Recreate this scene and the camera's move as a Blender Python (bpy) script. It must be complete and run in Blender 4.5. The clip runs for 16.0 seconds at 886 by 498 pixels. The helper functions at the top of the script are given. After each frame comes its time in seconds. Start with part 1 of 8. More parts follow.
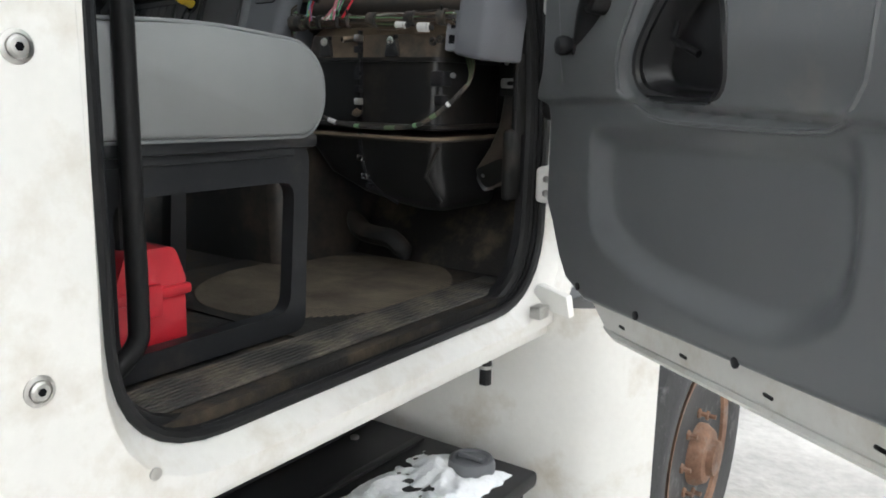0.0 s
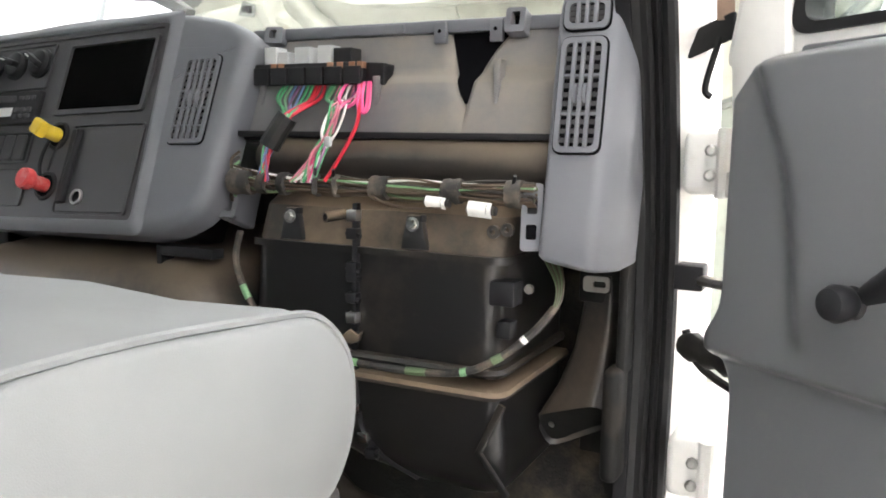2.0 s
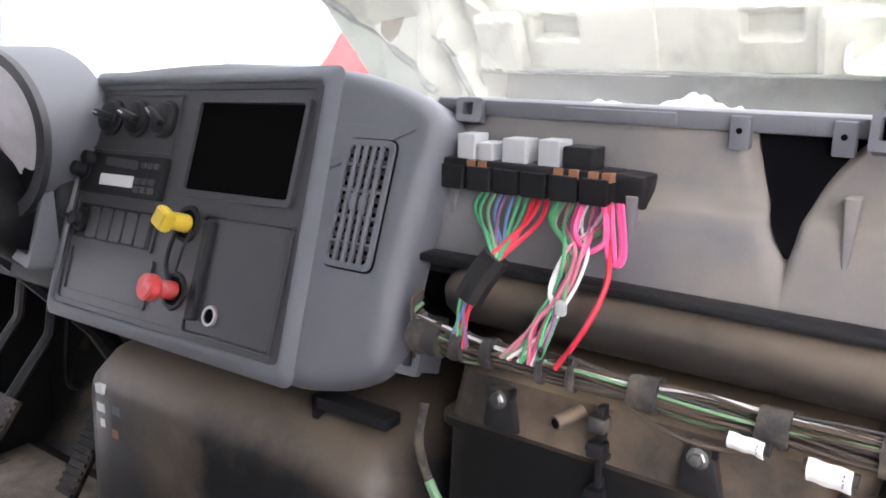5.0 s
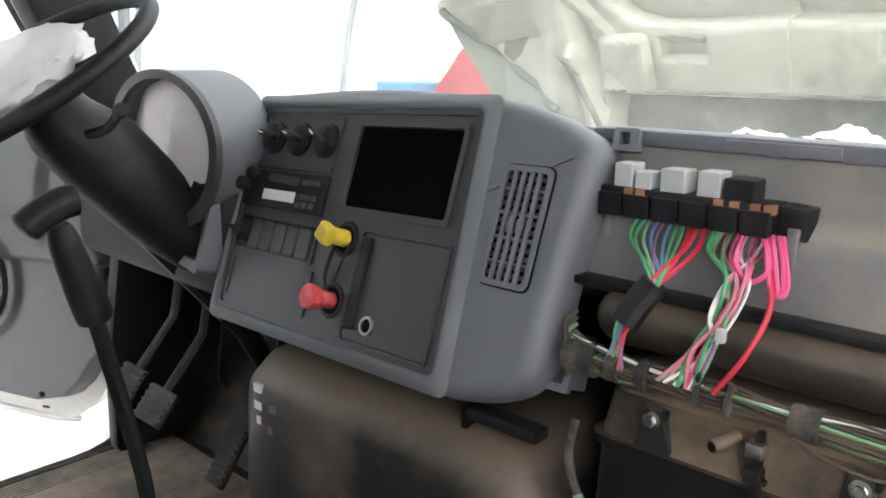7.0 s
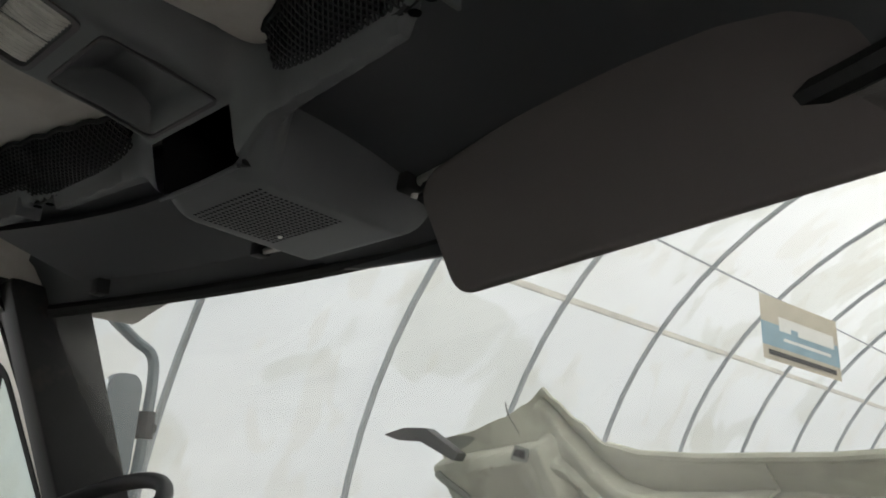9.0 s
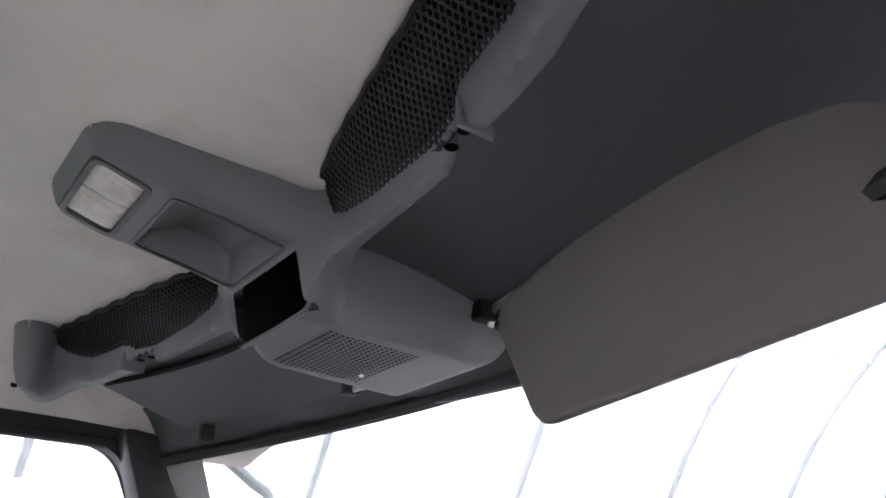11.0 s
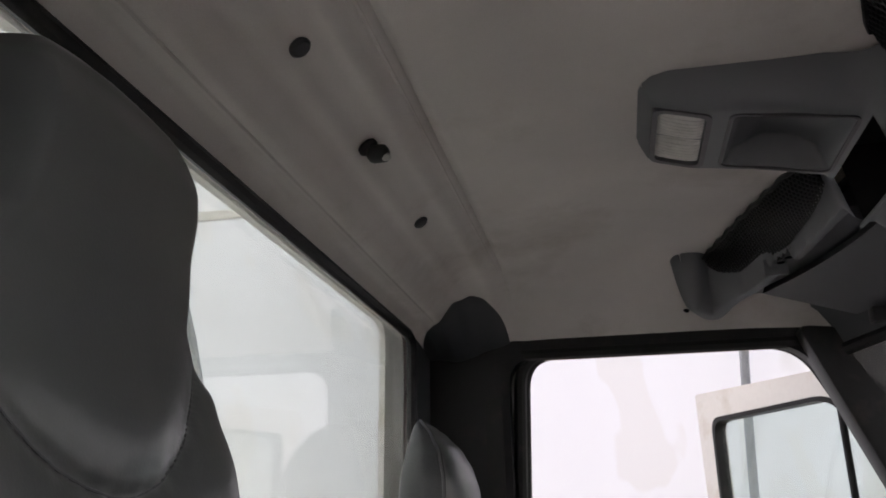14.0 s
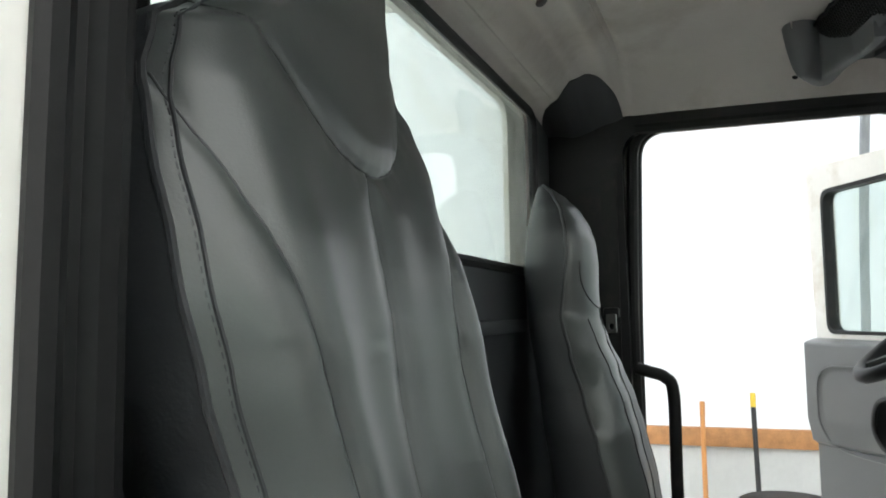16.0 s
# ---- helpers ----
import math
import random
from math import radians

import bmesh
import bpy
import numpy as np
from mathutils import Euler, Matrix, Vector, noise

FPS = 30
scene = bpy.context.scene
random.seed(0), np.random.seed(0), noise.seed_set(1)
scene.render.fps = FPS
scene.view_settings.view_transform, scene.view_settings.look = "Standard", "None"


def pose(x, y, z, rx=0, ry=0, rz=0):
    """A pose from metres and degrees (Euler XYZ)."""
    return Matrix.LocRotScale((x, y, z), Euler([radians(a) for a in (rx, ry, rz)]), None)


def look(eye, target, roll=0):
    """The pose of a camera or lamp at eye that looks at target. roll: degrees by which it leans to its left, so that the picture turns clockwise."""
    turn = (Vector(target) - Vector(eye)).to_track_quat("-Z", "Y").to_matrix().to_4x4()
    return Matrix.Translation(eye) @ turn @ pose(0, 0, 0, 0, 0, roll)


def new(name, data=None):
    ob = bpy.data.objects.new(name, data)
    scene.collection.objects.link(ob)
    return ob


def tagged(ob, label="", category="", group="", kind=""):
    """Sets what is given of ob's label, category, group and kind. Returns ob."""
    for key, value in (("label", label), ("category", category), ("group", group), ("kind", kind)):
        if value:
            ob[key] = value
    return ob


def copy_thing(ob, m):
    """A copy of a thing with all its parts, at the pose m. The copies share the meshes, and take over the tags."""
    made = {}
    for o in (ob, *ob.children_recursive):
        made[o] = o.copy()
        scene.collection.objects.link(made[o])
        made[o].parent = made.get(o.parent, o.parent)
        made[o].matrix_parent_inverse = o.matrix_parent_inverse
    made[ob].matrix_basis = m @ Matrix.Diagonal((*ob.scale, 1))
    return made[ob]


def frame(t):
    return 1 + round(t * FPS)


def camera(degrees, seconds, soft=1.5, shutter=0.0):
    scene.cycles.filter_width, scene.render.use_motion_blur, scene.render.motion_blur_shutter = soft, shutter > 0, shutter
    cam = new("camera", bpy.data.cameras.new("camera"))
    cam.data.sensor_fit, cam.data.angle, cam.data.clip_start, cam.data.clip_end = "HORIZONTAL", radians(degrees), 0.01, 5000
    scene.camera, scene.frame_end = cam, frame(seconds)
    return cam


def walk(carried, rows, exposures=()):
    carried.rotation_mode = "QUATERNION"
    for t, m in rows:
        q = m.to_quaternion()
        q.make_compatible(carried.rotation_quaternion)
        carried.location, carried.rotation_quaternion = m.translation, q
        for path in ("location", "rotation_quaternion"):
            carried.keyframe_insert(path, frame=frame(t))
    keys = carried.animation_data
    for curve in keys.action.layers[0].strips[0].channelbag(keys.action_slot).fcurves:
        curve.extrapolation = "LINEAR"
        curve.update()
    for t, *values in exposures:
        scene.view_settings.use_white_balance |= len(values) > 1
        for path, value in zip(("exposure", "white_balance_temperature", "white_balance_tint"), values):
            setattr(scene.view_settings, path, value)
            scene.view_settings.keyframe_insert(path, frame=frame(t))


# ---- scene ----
# The phone brightens its picture in the dark cab and closes again towards the membrane: seconds, stops, kelvin, tint.
EXPOSURES = (
    (0, 1.58, 6300, 11), (0.5, 2.3, 6400, 13), (1.0, 2.75, 6550, 18), (1.8, 2.9, 6650, 15), (3.0, 3.0, 6550, 15), (3.5, 2.58, 6350, 16), (4.2, 2.95, 6350, 23), (5.0, 3.1, 6300, 24), (7.5, 2.35, 6500, 14),
    (8.0, 1.25, 6550, 14), (8.3, 1.15, 6800, 13), (8.7, 1.05, 6900, 13), (10.8, 2.5, 6250, 24), (11.4, 3.0, 6300, 22), (12.6, 2.95, 6500, 24), (13.2, 2.6, 6450, 20), (13.5, 2.1, 6400, 21), (14.0, 1.35, 6800, 25), (14.5, 1.2, 6950, 24),
    (15.0, 1.3, 6800, 18), (15.5, 1.7, 6650, 13), (16, 1.85, 6550, 9),
)
# The camera and its way: out of the open passenger door, into the cab, up to the roof, round to the seats.
cam = camera(57.7, 16.0, soft=1.8)
PATH = [
    (0, (1.951, -0.682, 0.471), (0.835, 0.932, 0.084), 1.2),
    (0.5, (1.715, -0.533, 0.54), (0.623, 1.114, 0.225), 1.3),
    (1, (1.548, -0.416, 0.58), (0.467, 1.243, 0.298), 1.3),
    (1.5, (1.39, -0.29, 0.653), (0.419, 1.437, 0.38), 1.2),
    (2, (1.256, -0.136, 0.692), (0.383, 1.646, 0.443), 1.2),
    (2.5, (1.128, 0.045, 0.739), (0.268, 1.834, 0.496), 1.3),
    (3, (1.052, 0.158, 0.811), (0.172, 1.938, 0.568), 1.2),
    (3.5, (1.009, 0.196, 0.877), (0.095, 1.95, 0.577), 1.0),
    (4, (0.972, 0.205, 0.91), (0.017, 1.905, 0.467), 0.7),
    (4.5, (0.937, 0.192, 0.933), (-0.102, 1.831, 0.449), 0.4),
    (5, (0.917, 0.19, 0.944), (-0.217, 1.764, 0.458), 0.3),
    (7.3, (0.892, 0.098, 0.975), (-0.466, 1.503, 0.548), 0.1),
    (7.5, (0.908, 0.091, 0.984), (-0.467, 1.506, 0.655), 0.1),
    (8, (0.957, 0.052, 1.013), (-0.433, 1.489, 1.052), 0.5),
    (8.5, (0.988, 0.027, 1.031), (-0.362, 1.449, 1.425), 0.9),
    (8.7, (0.988, 0.022, 1.039), (-0.332, 1.438, 1.541), 1.1),
    (10.8, (1.016, 0.101, 1.077), (-0.387, 1.237, 1.938), 1.7),
    (11, (1.025, 0.1, 1.079), (-0.431, 1.17, 1.936), 1.3),
    (11.5, (1.05, 0.116, 1.077), (-0.519, 1.01, 1.937), 1.1),
    (12, (1.067, 0.137, 1.077), (-0.623, 0.773, 1.937), 0.5),
    (12.5, (1.078, 0.152, 1.069), (-0.69, 0.513, 1.931), 0.0),
    (13, (1.093, 0.179, 1.096), (-0.752, 0.213, 1.868), -0.8),
    (13.5, (1.109, 0.19, 1.078), (-0.745, -0.035, 1.794), -0.6),
    (14, (1.137, 0.172, 1.051), (-0.717, -0.22, 1.691), -0.7),
    (14.5, (1.145, 0.176, 1.042), (-0.707, -0.395, 1.537), -1.0),
    (15, (1.175, 0.182, 1.019), (-0.675, -0.48, 1.391), -1.1),
    (15.5, (1.243, 0.181, 0.992), (-0.617, -0.505, 1.256), -0.9),
    (16, (1.342, 0.186, 0.942), (-0.533, -0.491, 1.107), -0.9),
]
walk(
    cam,
    [(t, look(eye, target, roll)) for t, eye, target, roll in PATH],
    exposures=EXPOSURES,
)


def obj(name, bm, mat, smooth=35):
    """Turns a bmesh into a mesh object at the world's origin."""
    me = bpy.data.meshes.new(name)
    bmesh.ops.recalc_face_normals(bm, faces=bm.faces)
    bm.to_mesh(me)
    bm.free()
    if smooth:
        me.shade_smooth()
        me.set_sharp_from_angle(angle=radians(smooth))
    for m in mat if isinstance(mat, (list, tuple)) else [mat]:
        me.materials.append(m)
    return new(name, me)


def thing(name, base, label, category, group="", kind=""):
    """An empty at a thing's base, under which its parts hang."""
    ob = new(name)
    ob.empty_display_size = 0.05
    ob.location = base
    return tagged(ob, label, category, group, kind)


def part(name, bm, mat, parent, label="", smooth=35):
    """One mesh under a thing or under a part; the mesh is given in world coordinates."""
    ob = obj(name, bm, mat, smooth)
    ob.parent = parent
    if parent.parent is None:
        ob.matrix_parent_inverse = Matrix.Translation(parent.location).inverted()
    return tagged(ob, label)


def single(name, bm, mat, label, category="", group="", kind="", smooth=35):
    return tagged(obj(name, bm, mat, smooth), label, category, group, kind)


def join(*bms):
    out = bmesh.new()
    for b in bms:
        me = bpy.data.meshes.new("tmp")
        b.to_mesh(me)
        b.free()
        out.from_mesh(me)
        bpy.data.meshes.remove(me)
    return out


def xf(bm, m):
    bmesh.ops.transform(bm, matrix=m, verts=bm.verts)
    return bm


def basis(o, u, v):
    """The frame with origin o, x along u, y along v (made square), z out of them."""
    u = Vector(u).normalized()
    v = Vector(v)
    v = (v - u * v.dot(u)).normalized()
    w = u.cross(v)
    return Matrix(((u.x, v.x, w.x, o[0]), (u.y, v.y, w.y, o[1]), (u.z, v.z, w.z, o[2]), (0, 0, 0, 1)))


def box(lo, hi, bev=0.0, seg=2):
    bm = bmesh.new()
    bmesh.ops.create_cube(bm, size=1)
    for v in bm.verts:
        v.co = Vector([lo[i] + (v.co[i] + 0.5) * (hi[i] - lo[i]) for i in range(3)])
    if bev:
        bmesh.ops.bevel(bm, geom=bm.edges[:], offset=bev, segments=seg, profile=0.5, affect="EDGES")
    return bm


def loop_round(pts, r, n=4):
    """A closed 2D outline with rounded corners; r one radius or one for each corner."""
    out = []
    m = len(pts)
    for i, p in enumerate(pts):
        rad = r[i] if isinstance(r, (list, tuple)) else r
        p = Vector(p)
        a, b = Vector(pts[i - 1]) - p, Vector(pts[(i + 1) % m]) - p
        k = min(rad, a.length * 0.49, b.length * 0.49)
        if k < 1e-5:
            out += [p.copy()] * (n + 1)
            continue
        p0, p1 = p + a.normalized() * k, p + b.normalized() * k
        for j in range(n + 1):
            t = j / n
            out.append(p0 * (1 - t) ** 2 + p * 2 * t * (1 - t) + p1 * t ** 2)
    return out


def rrect(x0, y0, x1, y1, r, n=4):
    return loop_round([(x0, y0), (x1, y0), (x1, y1), (x0, y1)], r, n)


def prism(outline, d0, d1, place=lambda p, d: (p[0], p[1], d), bev=0.0, seg=2):
    """A 2D outline drawn out from d0 to d1; place turns a point and a depth into the world."""
    bm = bmesh.new()
    a = [bm.verts.new(place(p, d0)) for p in outline]
    b = [bm.verts.new(place(p, d1)) for p in outline]
    n = len(a)
    caps = [bm.faces.new(a), bm.faces.new(b[::-1])]
    for i in range(n):
        j = (i + 1) % n
        bm.faces.new((a[i], b[i], b[j], a[j]))
    if bev:
        bmesh.ops.remove_doubles(bm, verts=bm.verts, dist=1e-5)
        rim = [e for e in bm.edges if len(e.link_faces) == 2 and any(len(f.verts) > 4 for f in e.link_faces)] if n > 4 else bm.edges[:]
        bmesh.ops.bevel(bm, geom=rim, offset=bev, segments=seg, profile=0.5, affect="EDGES")
    return bm


def yz(p, d):
    return (d, p[0], p[1])


def xz(p, d):
    return (p[0], d, p[1])


def rim(outer, inner, d0, d1, place=lambda p, d: (p[0], p[1], d)):
    """A flat ring between two outlines of equally many points, from depth d0 to d1."""
    bm = bmesh.new()
    lay = [[bm.verts.new(place(p, d)) for p in line] for d in (d0, d1) for line in (outer, inner)]
    n = len(outer)
    for i in range(n):
        j = (i + 1) % n
        o0, i0, o1, i1 = lay
        for q in ((o0[i], o0[j], i0[j], i0[i]), (o1[i], i1[i], i1[j], o1[j]), (o0[i], o1[i], o1[j], o0[j]), (i0[i], i0[j], i1[j], i1[i])):
            bm.faces.new(q)
    return bm


def spline(pts, n=6, closed=False):
    """Points on a smooth curve through the given ones."""
    p = [Vector(q) for q in pts]
    m = len(p)
    out = []
    for i in range(m if closed else m - 1):
        a = p[(i - 1) % m] if closed or i else p[0]
        b, c = p[i], p[(i + 1) % m]
        d = p[(i + 2) % m] if closed or i + 2 < m else p[-1]
        for j in range(n):
            t = j / n
            out.append(0.5 * (2 * b + (c - a) * t + (2 * a - 5 * b + 4 * c - d) * t * t + (3 * b - a - 3 * c + d) * t ** 3))
    return out if closed else out + [p[-1]]


def tube(pts, r, n=10, closed=False, flat=1.0):
    """A round rod along points; r one radius or one for each point."""
    pts = [Vector(p) for p in pts]
    m = len(pts)
    bm = bmesh.new()
    rings, up = [], None
    for i, p in enumerate(pts):
        d = (pts[(i + 1) % m] - pts[i - 1]) if closed or 0 < i < m - 1 else (pts[1] - pts[0] if i == 0 else pts[-1] - pts[-2])
        d = d.normalized() if d.length > 1e-9 else Vector((0, 0, 1))
        if up is None:
            up = Vector((0, 0, 1)) if abs(d.z) < 0.9 else Vector((1, 0, 0))
        up = (up - d * up.dot(d)).normalized()
        side = d.cross(up)
        rad = r[i] if isinstance(r, (list, tuple)) else r
        rings.append([bm.verts.new(p + (side * math.cos(2 * math.pi * k / n) + up * flat * math.sin(2 * math.pi * k / n)) * rad) for k in range(n)])
    for i in range(m if closed else m - 1):
        a, b = rings[i], rings[(i + 1) % m]
        for k in range(n):
            bm.faces.new((a[k], a[(k + 1) % n], b[(k + 1) % n], b[k]))
    if not closed:
        bm.faces.new(rings[0][::-1])
        bm.faces.new(rings[-1])
    return bm


def lathe(profile, n=24, m=None):
    """A turned body round z from rows of radius and height."""
    bm = bmesh.new()
    rings = [[bm.verts.new((max(r, 1e-4) * math.cos(2 * math.pi * k / n), max(r, 1e-4) * math.sin(2 * math.pi * k / n), z)) for k in range(n)] for r, z in profile]
    for a, b in zip(rings, rings[1:]):
        for k in range(n):
            bm.faces.new((a[k], a[(k + 1) % n], b[(k + 1) % n], b[k]))
    bm.faces.new(rings[0][::-1])
    bm.faces.new(rings[-1])
    return xf(bm, m) if m is not None else bm


def loft(sections, closed=True, caps=True):
    """A skin over sections of equally many points."""
    bm = bmesh.new()
    rows = [[bm.verts.new(p) for p in s] for s in sections]
    n = len(rows[0])
    for a, b in zip(rows, rows[1:]):
        for k in range(n if closed else n - 1):
            bm.faces.new((a[k], a[(k + 1) % n], b[(k + 1) % n], b[k]))
    if closed and caps:
        bm.faces.new(rows[0][::-1])
        bm.faces.new(rows[-1])
    return bm


def sheet(fn, nu, nv, thick=0.0):
    """A skin of fn(u, v), u and v from 0 to 1, made solid by thick."""
    bm = bmesh.new()
    rows = [[bm.verts.new(fn(i / nu, j / nv)) for i in range(nu + 1)] for j in range(nv + 1)]
    for j in range(nv):
        for i in range(nu):
            bm.faces.new((rows[j][i], rows[j][i + 1], rows[j + 1][i + 1], rows[j + 1][i]))
    if thick:
        bm.normal_update()
        under = [[bm.verts.new(v.co - v.normal * thick) for v in row] for row in rows]
        for j in range(nv):
            for i in range(nu):
                bm.faces.new((under[j][i], under[j + 1][i], under[j + 1][i + 1], under[j][i + 1]))
        edge = [(0, i) for i in range(nu)] + [(j, nu) for j in range(nv)] + [(nv, i) for i in range(nu, 0, -1)] + [(j, 0) for j in range(nv, 0, -1)]
        for (ja, ia), (jb, ib) in zip(edge, edge[1:] + edge[:1]):
            bm.faces.new((rows[ja][ia], under[ja][ia], under[jb][ib], rows[jb][ib]))
    return bm


def toward(p, d, roll=0.0):
    """The frame at p whose z looks along d."""
    return Matrix.Translation(p) @ Vector(d).to_track_quat("Z", "Y").to_matrix().to_4x4() @ Matrix.Rotation(roll, 4, "Z")


def soft_plate(outline, d0, d1, r, n=4, place=lambda p, d: (p[0], p[1], d)):
    """An outline drawn out from d0 to d1 whose front edge, at d1, is rounded by r."""
    pts = [Vector(p[:2]) for p in outline]
    m = len(pts)
    area = sum(pts[i].cross(pts[(i + 1) % m]) for i in range(m))
    inward = []
    for i in range(m):
        k = 1
        while (pts[(i + k) % m] - pts[i - k]).length < 1e-6:
            k += 1
        t = (pts[(i + k) % m] - pts[i - k]).normalized()
        inward.append(Vector((-t.y, t.x)) * (1 if area > 0 else -1))
    secs = [[place(p, d0) for p in pts]]
    for j in range(n + 1):
        a = math.pi / 2 * j / n
        secs.append([place(p + q * r * (1 - math.cos(a)), d1 - r * (1 - math.sin(a))) for p, q in zip(pts, inward)])
    secs.append([place(p + q * r * 1.3, d1) for p, q in zip(pts, inward)])
    return loft(secs)


# ---- light: an overcast day through the white membrane of the hall ----
world = bpy.data.worlds.new("overcast_sky")
scene.world = world
world.use_nodes = True
wn = world.node_tree
sky = wn.nodes.new("ShaderNodeTexSky")
sky.sky_type = "NISHITA"
sky.sun_disc = False
sky.sun_elevation, sky.sun_rotation = radians(35), radians(149)
sky.air_density, sky.dust_density, sky.ozone_density = 1.0, 4.0, 1.0
grey_sky = wn.nodes.new("ShaderNodeHueSaturation")
grey_sky.inputs["Saturation"].default_value = 0.35
wn.links.new(sky.outputs[0], grey_sky.inputs["Color"])
wn.links.new(grey_sky.outputs[0], wn.nodes["Background"].inputs[0])
wn.nodes["Background"].inputs[1].default_value = 0.15

lamp = bpy.data.lights.new("sun", "SUN")
lamp.energy, lamp.angle, lamp.color = 1.0, radians(20), (1.0, 0.99, 0.97)
sun = new("sun", lamp)
sun.matrix_world = look((11, -18, 15), (0, 0, 0))
scene.view_settings.exposure = 0.0


# ---- materials ----
def nodes_of(name):
    m = bpy.data.materials.new(name)
    m.use_nodes = True
    return m, m.node_tree, m.node_tree.nodes["Principled BSDF"]


def surface(name, base, rough=0.5, metal=0.0, spread=0.12, scale=6.0, grain=120.0, bump=0.15, dust=None, dust_amount=0.5, dust_scale=3.0, coat=0.0, spec=0.5, bump_dist=0.002, up=0.0):
    """A plain surface with blotches, fine grain and, if wanted, dust of another colour that lies in patches (up: more so on what faces upwards)."""
    m, t, p = nodes_of(name)
    n, l = t.nodes, t.links
    at = n.new("ShaderNodeTexCoord").outputs["Object"]

    def noise_tex(s, detail=4, rough_=0.55):
        x = n.new("ShaderNodeTexNoise")
        x.inputs["Scale"].default_value, x.inputs["Detail"].default_value, x.inputs["Roughness"].default_value = s, detail, rough_
        l.new(at, x.inputs["Vector"])
        return x.outputs["Fac"]

    big, fine = noise_tex(scale), noise_tex(grain, 2)
    ramp = n.new("ShaderNodeValToRGB")
    ramp.color_ramp.elements[0].position, ramp.color_ramp.elements[1].position = 0.3, 0.7
    ramp.color_ramp.elements[0].color = (*[c * (1 - spread) for c in base], 1)
    ramp.color_ramp.elements[1].color = (*[min(1, c * (1 + spread)) for c in base], 1)
    add = n.new("ShaderNodeMath")
    add.operation = "MULTIPLY_ADD"
    l.new(fine, add.inputs[0])
    add.inputs[1].default_value = 0.35
    l.new(big, add.inputs[2])
    sub = n.new("ShaderNodeMath")
    sub.operation = "SUBTRACT"
    l.new(add.outputs[0], sub.inputs[0])
    sub.inputs[1].default_value = 0.17
    l.new(sub.outputs[0], ramp.inputs[0])
    colour = ramp.outputs[0]
    rough_out = None
    if dust:
        patch = noise_tex(dust_scale, 6, 0.65)
        if up:
            geo = n.new("ShaderNodeNewGeometry")
            sep = n.new("ShaderNodeSeparateXYZ")
            l.new(geo.outputs["Normal"], sep.inputs[0])
            lift = n.new("ShaderNodeMath")
            lift.operation = "MULTIPLY_ADD"
            l.new(sep.outputs["Z"], lift.inputs[0])
            lift.inputs[1].default_value = up
            l.new(patch, lift.inputs[2])
            patch = lift.outputs[0]
        where = n.new("ShaderNodeMapRange")
        where.inputs["From Min"].default_value, where.inputs["From Max"].default_value = 0.62 - 0.3 * dust_amount, 0.85 - 0.2 * dust_amount
        where.inputs["To Max"].default_value = min(1.0, 0.5 + dust_amount * 0.5)
        l.new(patch, where.inputs["Value"])
        mix = n.new("ShaderNodeMix")
        mix.data_type = "RGBA"
        l.new(where.outputs[0], mix.inputs["Factor"])
        l.new(colour, mix.inputs["A"])
        mix.inputs["B"].default_value = (*dust, 1)
        colour = mix.outputs["Result"]
        rr = n.new("ShaderNodeMapRange")
        rr.inputs["To Min"].default_value, rr.inputs["To Max"].default_value = rough, min(1, rough + 0.3)
        l.new(where.outputs[0], rr.inputs["Value"])
        rough_out = rr.outputs[0]
    l.new(colour, p.inputs["Base Color"])
    p.inputs["Metallic"].default_value = metal
    p.inputs["Specular IOR Level"].default_value = spec
    p.inputs["Coat Weight"].default_value = coat
    if rough_out is None:
        rr = n.new("ShaderNodeMapRange")
        rr.inputs["To Min"].default_value, rr.inputs["To Max"].default_value = max(0, rough - 0.08), min(1, rough + 0.08)
        l.new(big, rr.inputs["Value"])
        rough_out = rr.outputs[0]
    l.new(rough_out, p.inputs["Roughness"])
    if bump:
        b = n.new("ShaderNodeBump")
        b.inputs["Strength"].default_value, b.inputs["Distance"].default_value = bump, bump_dist
        l.new(fine, b.inputs["Height"])
        l.new(b.outputs[0], p.inputs["Normal"])
    return m


paint = surface("white_cab_paint", (0.73, 0.717, 0.685), 0.3, spread=0.05, scale=3, grain=60, bump=0.03, dust=(0.42, 0.35, 0.25), dust_amount=0.36, dust_scale=6, coat=0.3)
dash_grey = surface("grey_dash_plastic", (0.14, 0.144, 0.158), 0.55, spread=0.07, scale=5, grain=700, bump=0.2, bump_dist=0.0008, dust=(0.2, 0.18, 0.16), dust_amount=0.12)
panel_grey = surface("dusty_grey_plastic", (0.17, 0.165, 0.168), 0.55, spread=0.08, scale=6, grain=500, bump=0.12, bump_dist=0.0008, dust=(0.31, 0.265, 0.212), dust_amount=0.22, dust_scale=5, up=0.45)
bezel = surface("charcoal_bezel_plastic", (0.05, 0.049, 0.052), 0.46, spread=0.08, grain=800, bump=0.2, bump_dist=0.0006, dust=(0.07, 0.065, 0.06), dust_amount=0.25, dust_scale=9)
black = surface("black_plastic", (0.015, 0.015, 0.0165), 0.45, spread=0.15, grain=300, bump=0.1, dust=(0.065, 0.055, 0.045), dust_amount=0.2, dust_scale=8, spec=0.22)
black_dusty = surface("dusty_black_plastic", (0.022, 0.022, 0.023), 0.32, spread=0.15, grain=200, bump=0.08, dust=(0.18, 0.137, 0.097), dust_amount=0.36, dust_scale=4, up=0.3)
